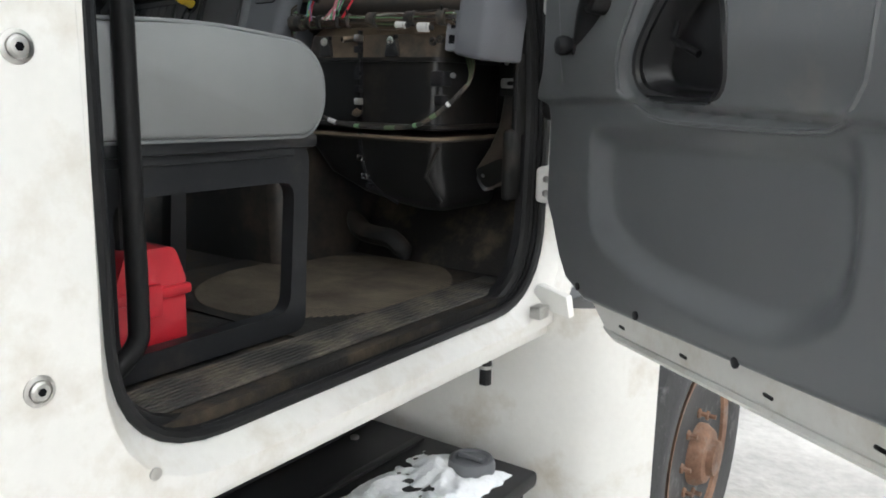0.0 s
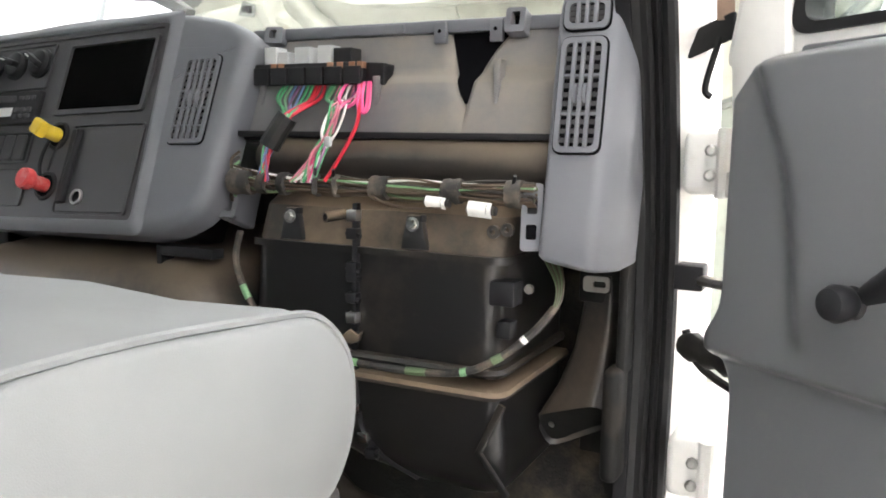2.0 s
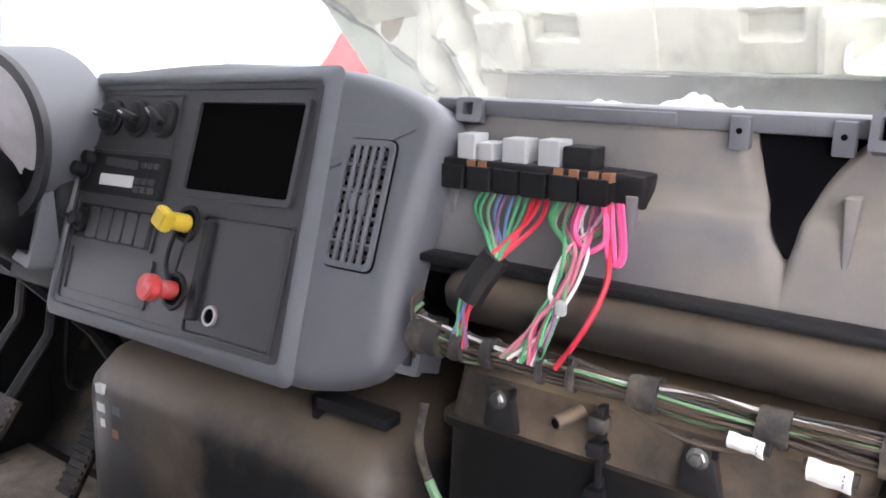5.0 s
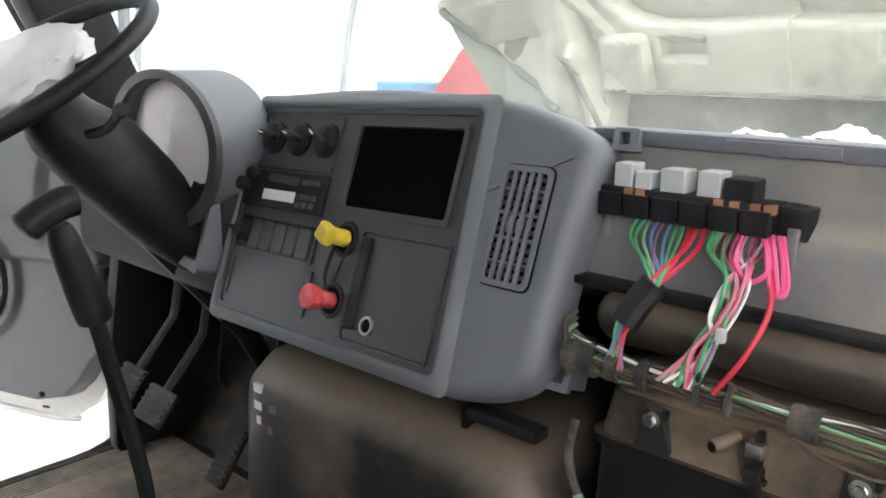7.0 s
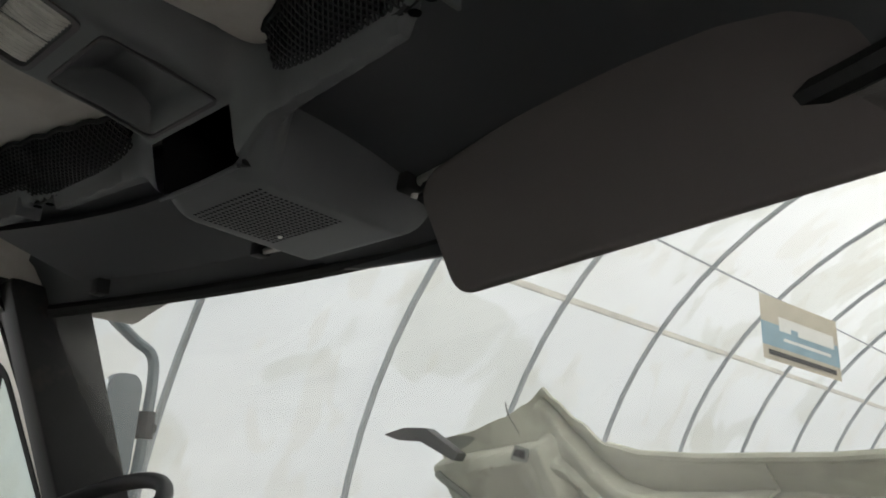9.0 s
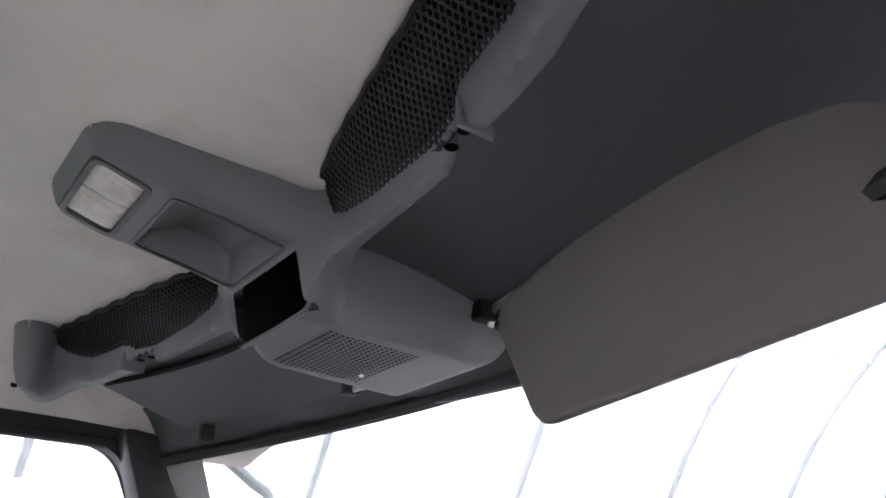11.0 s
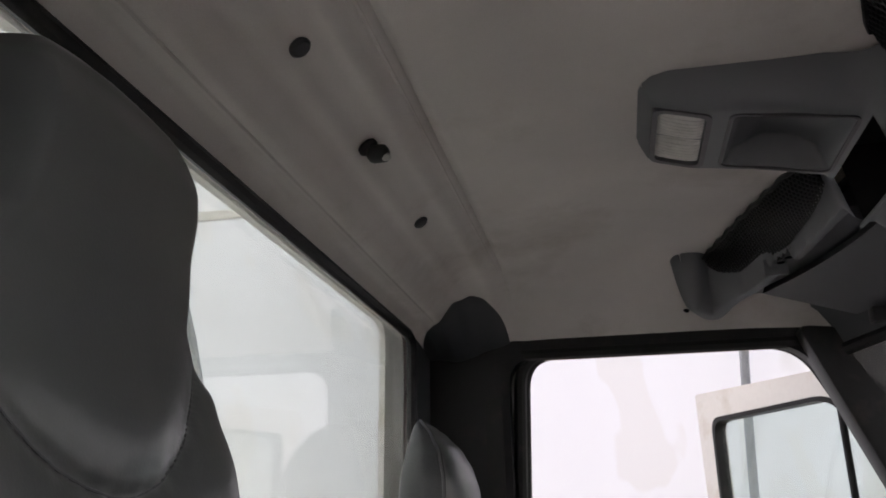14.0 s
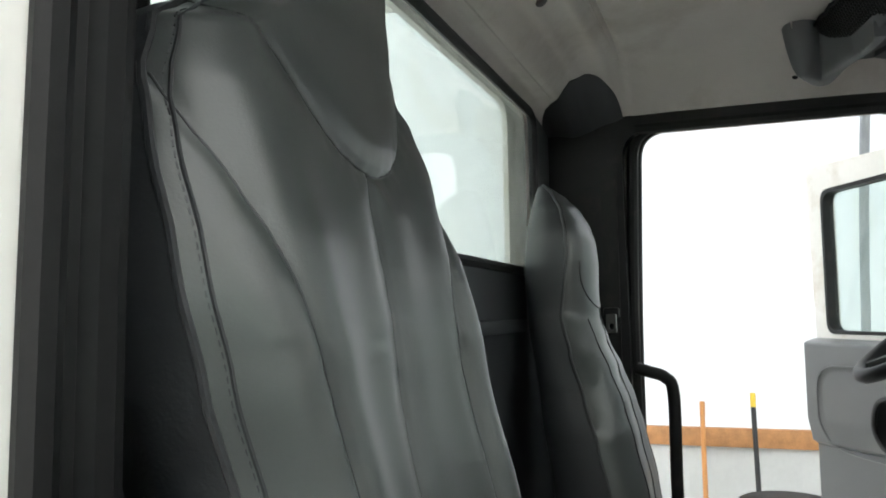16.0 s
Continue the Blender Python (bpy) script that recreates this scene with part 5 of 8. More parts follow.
def seat_back(t):
    """The wide backrest with its head panel, piping and seams."""
    zs = [0.5 + 0.875 * i / 70 for i in range(71)]
    skin = sheet(lambda u, v: back_point(-1 + 2 * u, 0.5 + 0.875 * v), 120, 200)
    br = part("backrest", skin, vinyl, t, smooth=60)
    sides = []
    for z in zs:
        a, b, e, cx = curve_at(INNER, z), curve_at(OUT, z), Vector(back_point(1, z)), centre_x(z)
        y0 = e.y
        yi = max(-0.3, y0 - 0.09)
        ys = max(-0.3, y0 - 0.09 + 0.05 * max(0.0, min(1.0, (z - 1.12) / 0.08)))
        sides.append([(cx + b, y0, z), (cx + b + 0.006, (y0 + ys) / 2 + 0.01, z), (cx + b - 0.004, ys, z), (cx + b * 0.8, ys - 0.012, z), (cx, (ys + yi) / 2 - 0.016, z), (cx - a * 0.8, yi - 0.012, z), (cx - a + 0.004, yi, z), (cx - a - 0.008, (y0 + yi) / 2 + 0.01, z), (cx - a, y0, z)])
    shell_ = loft(sides, False, False)
    shell_.faces.new([v for v in shell_.verts if abs(v.co.z - 1.375) < 1e-4])
    part("side_and_back_cover", shell_, vinyl_side, t, "black vinyl side and back cover", smooth=60)
    for s in (-1, 1):
        part("piping", tube([back_point(s, z) for z in zs], 0.0035, 7), vinyl_side, br, "doubled black piping")
        part("piping", tube([back_point(s * 0.955, z, 0.0004) for z in zs], 0.0018, 6), vinyl_side, br)
    def on_skin(x, z, lift=0.0):
        side = OUT if x > centre_x(z) else INNER
        return back_point(max(-0.985, min(0.985, (x - centre_x(z)) / curve_at(side, z))), z, lift)
    for name, line in zip(("headrest_seam", "panel_seam", "centre_seam", "panel_seam"), SEAMS):
        part(name, tube([on_skin(x, z, 0.0002) for x, z in line], 0.0011, 6), vinyl_side, br)
    dashes = []
    for k in (0.965,):
        for z0 in range(0, 110):
            z = 0.55 + 0.0075 * z0
            dashes.append(tube([back_point(k, z, 0.0006), back_point(k, z + 0.0045, 0.0006)], 0.0008, 4))
    part("stitching", join(*dashes), vinyl_side, br, "row of twin stitches along the piping")


def seat(back=True):
    t = thing("truck_seat", (0.66, 0.2, 0.0), "dark grey vinyl seat with light grey cushion on black steel frame", "seat", "cab seats")
    # cushion
    prof = loop_round([(-0.06, 0.385), (0.435, 0.38), (0.472, 0.43), (0.47, 0.505), (0.42, 0.553), (0.2, 0.572), (-0.06, 0.56)], [0.03, 0.04, 0.05, 0.04, 0.08, 0.1, 0.03], 5)
    mid = Vector((0.2, 0.47))
    secs = []
    for x, k in ((0.44, 0.9), (0.446, 0.955), (0.46, 0.985), (0.49, 1.0), (0.6, 1.012), (0.72, 1.012), (0.835, 1.0), (0.862, 0.985), (0.874, 0.955), (0.88, 0.9)):
        secs.append([(x, mid.x + (p.x - mid.x) * (0.5 + 0.5 * k), mid.y + (p.y - mid.y) * k + 0.006 * noise.noise((x * 9, p.x * 7, p.y * 7)) + 0.002 * noise.noise((x * 30, p.x * 22, p.y * 22))) for p in prof])
    cu = part("seat_cushion", loft(secs), cushion_grey, t, "light grey cloth seat cushion with scuffs", smooth=60)
    for x in (0.866, 0.454):
        k = 0.988
        ring = [(x + 0.003 * (1 if x > 0.6 else -1), mid.x + (p.x - mid.x) * (0.5 + 0.5 * k) * 1.004, mid.y + (p.y - mid.y) * k * 1.01) for p in prof]
        part("piping", tube(ring, 0.0035, 6, closed=True), cushion_grey, cu)
    if back:
        seat_back(t)
    # steel box under the cushion
    frame_ = []
    for x0, x1 in ((0.828, 0.858), (0.46, 0.49)):
        frame_.append(rim(loop_round([(-0.012, 0.002), (0.425, 0.002), (0.442, 0.362), (-0.012, 0.362)], 0.03, 5), loop_round([(0.02, 0.045), (0.385, 0.045), (0.402, 0.297), (0.02, 0.297)], 0.035, 5), x0, x1, yz))
    for i, bm in enumerate(frame_):
        bmesh.ops.bevel(bm, geom=[e for e in bm.edges if e.calc_face_angle(0) > 1.2], offset=0.005, segments=2, affect="EDGES")
        part("side_frame", bm, frame_black, t, "black painted pressed steel seat side")
    part("cross_rail", box((0.49, 0.41, 0.31), (0.83, 0.44, 0.36), 0.006), frame_black, t)
    part("cross_rail", box((0.49, -0.01, 0.0), (0.83, 0.02, 0.36), 0.006), frame_black, t)
    part("seat_pan", box((0.45, -0.03, 0.36), (0.87, 0.455, 0.386), 0.008), frame_black, t)
    part("slide_rail", box((0.83, 0.0, 0.345), (0.862, 0.4, 0.362), 0.003), frame_black, t)
    part("post", tube([(0.76, 0.1, 0.0), (0.76, 0.1, 0.36)], 0.016, 10), frame_black, t)
    return t


seat()
driver_seat = seat(False)
driver_seat.location = (0.66 - 1.305, 0.19, 0.0)
for piece in driver_seat.children:
    if piece.name.split(".")[0] in ("seat_cushion", "seat_pan", "slide_rail"):
        piece.location.z -= 0.13
    else:
        piece.scale.z = 0.63

# the driver's slim backrest: half width, front, piped edge and back by height
SLIM_W = [(0.42, 0.195), (0.55, 0.205), (0.68, 0.2), (0.78, 0.175), (0.87, 0.142), (0.95, 0.126), (1.05, 0.132), (1.13, 0.13), (1.19, 0.112), (1.225, 0.085), (1.245, 0.055), (1.254, 0.02)]
SLIM_FRONT = [(0.42, 0.03), (0.55, 0.012), (0.66, -0.012), (0.74, -0.032), (0.815, -0.062), (0.88, -0.096), (0.935, -0.118), (1.0, -0.121), (1.056, -0.12), (1.11, -0.125), (1.152, -0.138), (1.19, -0.16), (1.224, -0.193), (1.245, -0.222), (1.254, -0.24)]
SLIM_EDGE = [(0.42, -0.06), (0.55, -0.075), (0.66, -0.1), (0.76, -0.13), (0.85, -0.163), (0.936, -0.186), (1.0, -0.178), (1.076, -0.169), (1.13, -0.171), (1.18, -0.182), (1.22, -0.205), (1.245, -0.23), (1.254, -0.243)]
SLIM_BACK = [(0.42, -0.195), (0.54, -0.205), (0.76, -0.237), (0.925, -0.27), (1.04, -0.275), (1.14, -0.266), (1.21, -0.254), (1.24, -0.25), (1.254, -0.247)]


def slim_point(u, z, lift=0.0):
    """A point of the slim front; u runs from -1 to 1 between the piped edges."""
    edge, front = curve_at(SLIM_EDGE, z), curve_at(SLIM_FRONT, z)
    low = max(0.0, min(1.0, (0.93 - z) / 0.15))
    swell = (1 - u * u) ** 0.55
    dish = 0.02 * low * math.exp(-(u / 0.45) ** 2)
    return (-0.59 + u * curve_at(SLIM_W, z), edge + (front - edge) * swell - dish + lift, z)


def slim_back(t):
    zs = [0.42 + 0.834 * i / 90 for i in range(91)]
    skin = sheet(lambda a, b: slim_point(-math.cos(math.pi * a), 0.42 + 0.834 * b), 60, 90)
    br = part("backrest", skin, vinyl, t, smooth=60)
    secs = []
    for z in zs:
        w, e, b = curve_at(SLIM_W, z), curve_at(SLIM_EDGE, z), curve_at(SLIM_BACK, z)
        half = [(w, e), (w + 0.006, e * 0.7 + b * 0.3), (w + 0.004, e * 0.35 + b * 0.65), (w * 0.93, e * 0.1 + b * 0.9), (w * 0.75, b), (w * 0.4, b - 0.006)]
        secs.append([(-0.59 + x, y, z) for x, y in half] + [(-0.59 - x, y, z) for x, y in reversed(half)])
    cover = loft(secs, False, False)
    cover.faces.new([v for v in cover.verts if v.co.z > 1.2535])
    part("side_and_back_cover", cover, vinyl_side, t, "black vinyl side and back cover", smooth=60)
    for u in (-1, 1):
        part("piping", tube([slim_point(u, z, 0.001) for z in zs], 0.004, 7), vinyl_side, br, "black piping")
    head = [(0.82 * math.cos(math.pi * k / 20), 1.06 - 0.105 * math.sin(math.pi * k / 20) ** 0.8) for k in range(21)]
    part("headrest_seam", tube([slim_point(u, z, 0.0006) for u, z in head], 0.0016, 6), vinyl_side, br)
    for u0, u1 in ((0.0, 0.0), (0.62, 0.5), (-0.62, -0.5)):
        top = 0.953 if u0 == 0 else 0.93
        part("panel_seam", tube([slim_point(u0 + (u1 - u0) * k / 20, top - (top - 0.43) * k / 20, 0.0004) for k in range(21)], 0.0016, 6), vinyl_side, br)


slim_back(driver_seat)
belt = thing("seat_belt", (-0.965, -0.135, 0.9), "steel belt tongue hanging on the black door pillar", "seat belt")
part("anchor", box((-0.985, -0.165, 0.93), (-0.955, -0.105, 0.945), 0.004), black, belt)
tongue = part("tongue", prism(loop_round([(-0.152, 0.932), (-0.118, 0.932), (-0.126, 0.915), (-0.128, 0.891), (-0.144, 0.891), (-0.146, 0.915)], 0.002, 3), -0.962, -0.958, yz), smooth_steel, belt, "bright steel belt tongue")
part("slot", prism(rrect(-0.141, 0.898, -0.131, 0.907, 0.001), -0.9579, -0.9572, yz), hole_shade, tongue)
tagged(driver_seat, "dark grey vinyl driver's seat with a slim high backrest")


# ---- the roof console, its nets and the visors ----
# Black of the pull cup; it also paints the shade in shelf and notch.
cup_and_hollow_black = surface("smooth_black_plastic_and_shade", (0.012, 0.012, 0.013), 0.35, spread=0.1, bump=0.03)
CON_W = [(0.232, 0.05), (0.235, 0.08), (0.242, 0.102), (0.255, 0.12), (0.28, 0.13), (0.4, 0.134), (0.5, 0.138), (0.58, 0.146), (0.64, 0.148), (0.8, 0.152), (0.89, 0.152)]
CON_Z = [(0.232, 1.622), (0.25, 1.597), (0.33, 1.578), (0.42, 1.568), (0.515, 1.551), (0.526, 1.546), (0.548, 1.468), (0.556, 1.461), (0.58, 1.454), (0.62, 1.447), (0.84, 1.441), (0.87, 1.449), (0.89, 1.475)]


def step(x, a, b):
    t = max(0.0, min(1.0, (x - a) / (b - a)))
    return t * t * (3 - 2 * t)


def in_rect(x, y, x0, y0, x1, y1, soft=0.008):
    """1 well inside the rectangle, 0 outside it."""
    return step(min(x - x0, x1 - x, y - y0, y1 - y), 0.0, soft)


BEAM = [(0.0, 0.57, 0.03), (0.14, 0.562, 0.028), (0.22, 0.553, 0.0235), (0.42, 0.536, 0.0215), (0.438, 0.533, 0.021), (0.442, 0.522, 0.012), (0.515, 0.503, 0.012), (0.52, 0.506, 0.0255), (0.64, 0.476, 0.026), (0.72, 0.447, 0.04), (0.8, 0.41, 0.055), (0.74, 0.365, 0.045)]


def beam_reach(x, y):
    """How far outside the cross beam a point of the plan lies, and how far along the beam."""
    best, where = 9.0, 0.0
    for (ax_, ay, ar), (bx, by, br_) in zip(BEAM, BEAM[1:]):
        ex, ey = bx - ax_, by - ay
        t = max(0.0, min(1.0, ((x - ax_) * ex + (y - ay) * ey) / (ex * ex + ey * ey)))
        d = math.hypot(x - ax_ - ex * t, y - ay - ey * t) - (ar + (br_ - ar) * t)
        if d < best:
            best, where = d, ax_ + ex * t
    return best, where


def plan_reach(x, y):
    """The console's plan: a rounded tongue and two beams, run together in wide fillets; negative inside."""
    x = abs(x)
    tongue = max(x - curve_at(CON_W, y), 0.232 - y, y - 0.89) if 0.2 < y < 0.95 else 0.3
    arm = beam_reach(x, y)[0]
    k = 0.055 if y < 0.6 else 0.012
    h = max(k - abs(tongue - arm), 0.0) / k
    return min(tongue, arm) - h * h * k * 0.25, tongue, arm


def console_z(x, y, d, tongue, arm):
    """The underside's height d metres inside the edge of the plan."""
    z = curve_at(CON_Z, y)
    blend = step(y, 0.4, 0.66)
    roof = (headliner_at(x, y) + 0.006) * (1 - blend) + (1.6 - 0.25 * max(0.0, y - 0.5)) * blend
    low = 1.517 - 0.008 * step(abs(x), 0.5, 0.6) - 0.016 * step(abs(x), 0.66, 0.8)
    if 0.44 < abs(x) < 0.517:
        low = 1.53
    w = step(arm - tongue, -0.05, 0.05) if y < 0.62 else 1.0
    z = low + (z - low) * w
    r = 0.016 + 0.026 * w + 0.026 * step(abs(x), 0.64, 0.74)
    z += (roof - z) * max(0.0, 1 - d / r) ** (2.2 + 0.4 * w)
    half = 0.082 + 0.03 * (y - 0.36)
    z += 0.05 * in_rect(x, y, -half, 0.362, half, 0.515, 0.016) * (0.45 + 0.55 * step(y, 0.37, 0.43)) * (1 - 0.35 * step(y, 0.47, 0.512))
    z += 0.007 * in_rect(x, y, -0.085, 0.258, 0.085, 0.328, 0.004)
    return z


def console_body():
    """The moulding as a fine skin over its plan, the rim drawn on to the plan's edge."""
    bm = bmesh.new()
    g, x0, y0, nx, ny = 0.005, -0.83, 0.222, 332, 135
    cache = {}

    def corner(i, j):
        if (i, j) in cache:
            return cache[i, j]
        x, y = x0 + g * i, y0 + g * j
        d, tongue, arm = plan_reach(x, y)
        if abs(d) < g:
            e = 0.001
            gx, gy = (plan_reach(x + e, y)[0] - d) / e, (plan_reach(x, y + e)[0] - d) / e
            k = gx * gx + gy * gy
            if k > 0.05 and d > -0.6 * g:
                x, y = x - d * gx / k, y - d * gy / k
                d, tongue, arm = 0.0, *plan_reach(x, y)[1:]
        cache[i, j] = bm.verts.new((x, y, console_z(x, y, max(0.0, -d), tongue, arm)))
        return cache[i, j]
    for i in range(nx):
        for j in range(ny):
            cx, cy = x0 + g * (i + 0.5), y0 + g * (j + 0.5)
            if plan_reach(cx, cy)[0] < 0 and not (abs(cx) < 0.104 and 0.5265 < cy < 0.5525):
                bm.faces.new((corner(i, j), corner(i + 1, j), corner(i + 1, j + 1), corner(i, j + 1)))
    return bm


def roof_console():
    t = thing("roof_console", (0.0, 0.55, 1.62), "grey moulded plastic roof console with lamp, pocket and speaker", "roof console")
    body = part("body", console_body(), trim_light, t, smooth=42)
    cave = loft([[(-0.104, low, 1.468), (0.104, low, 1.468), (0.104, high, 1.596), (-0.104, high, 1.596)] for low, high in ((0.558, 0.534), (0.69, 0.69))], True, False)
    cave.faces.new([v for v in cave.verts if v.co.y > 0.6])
    # The shelf's inner shade is painted black; the moulding round it is grey.
    part("shelf_inside", cave, cup_and_hollow_black, body, "open shelf, its inner shade painted black", smooth=0)
    part("shelf_lip", tube([(-0.104, 0.553, 1.4635), (0.0, 0.554, 1.4625), (0.104, 0.553, 1.4635)], 0.0035, 8), trim_light, body)
    # reading lamp
    ring = part("lamp_rim", rim(rrect(-0.09, 0.253, 0.09, 0.334, 0.02, 5), rrect(-0.081, 0.261, 0.081, 0.326, 0.014, 5), -0.003, 0.012, lambda p, d: (p[0], p[1], curve_at(CON_Z, p[1]) + d)), bezel, t, "black lamp rim")
    for x in (-0.04, 0.04):
        lens = sheet(lambda u, v, x=x: (x - 0.039 + 0.078 * u, 0.262 + 0.064 * v, curve_at(CON_Z, 0.262 + 0.064 * v) + 0.004 - 0.006 * (1 - (2 * u - 1) ** 4) * (1 - (2 * v - 1) ** 4) + 0.0012 * math.sin(u * 50)), 40, 10)
        part("lens", lens, lamp_lens, ring, "clear ribbed lamp lens")
    part("pocket_rim", rim(loop_round([(-0.088, 0.356), (0.088, 0.356), (0.094, 0.52), (-0.094, 0.52)], 0.015, 5), loop_round([(-0.084, 0.36), (0.084, 0.36), (0.09, 0.516), (-0.09, 0.516)], 0.013, 5), -0.0025, 0.01, lambda p, d: (p[0], p[1], curve_at(CON_Z, p[1]) + d)), bezel, body)
    # speaker holes: flat squares in the painted near-black
    dots = bmesh.new()
    for i in range(18):
        for j in range(17):
            x, y = -0.085 + 0.01 * i, 0.602 + 0.009 * j
            vs = [dots.verts.new((x + a * 0.0026, y + b * 0.0028, curve_at(CON_Z, y) - 0.0006)) for a, b in ((-1, -1), (1, -1), (1, 1), (-1, 1))]
            dots.faces.new(vs)
    part("speaker_grille", dots, hole_shade, body, "square perforations of the speaker grille")
    part("screw", lathe([(0.004, 0), (0.003, 0.003)], 10, toward((-0.05, 0.735, 1.443), (0, 0, -1))), steel, body)
    return t


def net_point(s, u, v):
    """The hanging pocket net between the headliner and the beam; u runs outwards, v downwards."""
    x = 0.19 + 0.53 * u
    top = Vector((s * x, 0.515 - 0.125 * u ** 0.8, 1.616))
    low = Vector((s * x, 0.556 - 0.085 * u ** 1.3, 1.548 - 0.006 * math.sin(u * math.pi)))
    p = top.lerp(low, v)
    p.z -= 0.018 * math.sin(v * math.pi) * (0.6 + 0.4 * math.sin(u * 9))
    return p


def overhead():
    t = roof_console()
    for s in (1, -1):
        for x in (0.462, 0.494):
            part("clip_hole", lathe([(0.0075, 0), (0.0075, 0.001)], 12, toward((s * x, 0.528 - 0.27 * (x - 0.44), 1.5292), (0, 0, -1))), hole_shade, t)
        part("cover_edge", box((min(s * 0.516, s * 0.521), 0.484, 1.51), (max(s * 0.516, s * 0.521), 0.53, 1.545), 0.002), trim_light, t)
        part("screw_hole", lathe([(0.007, 0), (0.007, 0.001)], 12, toward((s * 0.73, 0.345, 1.5), (-0.4 * s, -0.3, -0.9))), hole_shade, t)
        # Near-black sheet just behind the net paints the pocket's inner shade.
        part("pocket_shade", sheet(lambda u, v: net_point(s, u, v) + Vector((0, 0.006, 0.004)), 20, 6), hole_shade, t, "near-black sheet painting the shade in the net pocket")
        strands = []
        n = 46
        for i in range(-8, n):
            for k in (1, -1):
                pts = []
                for j in range(9):
                    u = (i + (j if k > 0 else 8 - j)) / n
                    if 0 <= u <= 1:
                        pts.append(net_point(s, u, j / 8))
                if len(pts) > 2:
                    strands.append(tube(pts, 0.0019, 4))
        net = thing("storage_net", (s * 0.45, 0.5, 1.6), "black elastic mesh net of the roof pocket", "net", "roof pocket nets")
        part("mesh", join(*strands), black, net)
        for v in (0.0, 1.0):
            part("hem", tube([net_point(s, i / 30, v) + Vector((0, 0, 0.003 * math.sin(i * 1.7))) for i in range(31)], 0.005, 6), black, net)

        def header(u, v):
            x = s * (0.12 + 0.78 * u)
            k = (x / 0.86) ** 2
            a = Vector((x, 0.575 - 0.1 * u - 0.07 * u ** 3, 1.565))
            b = Vector((x, 0.99 - 0.25 * k, 1.468 - 0.05 * k))
            p = a.lerp(b, v)
            p.z = a.z - (a.z - b.z) * v ** (1.6 + 5.0 * min(1.0, k))
            return p
        part("header_panel", sheet(header, 20, 12, 0.006), trim_grey, t, "dark grey panel over the windshield")
    part("header_panel", sheet(lambda u, v: (-0.2 + 0.4 * u, 0.84 + 0.155 * v, 1.5 - 0.03 * v), 6, 4, 0.006), trim_grey, t, "dark grey panel over the windshield")
    # visors
    vis = thing("sun_visor", (0.18, 0.82, 1.51), "dark cloth passenger sun visor folded down", "sun visor", "sun visors")
    o, uu, vv = Vector((0.18, 0.82, 1.515)), Vector((0.985, -0.135, 0.022)), Vector((0.0, 0.22, -0.97))
    m = basis(o, uu, vv)
    line = loop_round([(0.0, 0.03), (0.03, 0.0), (0.62, -0.06), (0.66, -0.03), (0.66, 0.19), (0.045, 0.193)], [0.02, 0.03, 0.03, 0.03, 0.03, 0.035], 6)
    slab = join(xf(soft_plate(line, 0.0, 0.011, 0.009, 4), m), xf(soft_plate(line, 0.0, 0.011, 0.009, 4), m @ Matrix.Diagonal((1, 1, -1, 1))))
    part("board", slab, visor_cloth, vis)
    part("hinge", tube(spline([(0.155, 0.83, 1.49), (0.17, 0.825, 1.512), (0.2, 0.82, 1.515), (0.3, 0.808, 1.52)]), 0.006, 8), steel, vis, "chrome visor rod")
    part("hinge_socket", box((0.13, 0.8, 1.495), (0.17, 0.835, 1.525), 0.006), black, vis)
    up = thing("sun_visor", (-0.45, 0.75, 1.52), "dark grey driver's sun visor folded up flat", "sun visor", "sun visors")
    fold = sheet(lambda u, v: (-0.2 - 0.56 * u, 0.66 + 0.19 * v - 0.14 * u * u + 0.05 * u * 0, 1.548 - 0.06 * v - 0.012 * u), 12, 6, 0.016)
    part("board", fold, trim_grey, up)
    part("hinge", tube(spline([(-0.15, 0.845, 1.475), (-0.19, 0.842, 1.478), (-0.26, 0.832, 1.478)]), 0.006, 8), steel, up, "chrome visor rod")
    part("hinge_socket", box((-0.27, 0.82, 1.47), (-0.24, 0.85, 1.5), 0.005), black, up)
    part("hinge_socket", box((-0.72, 0.72, 1.44), (-0.68, 0.75, 1.475), 0.005), black, up)
    part("header_tab", prism([(-0.15, 1.455), (-0.1, 1.447), (0.18, 1.43), (0.2, 1.46)], 0.945, 0.957, xz, 0.003), trim_grey, t, "dark lip over the windshield")


overhead()


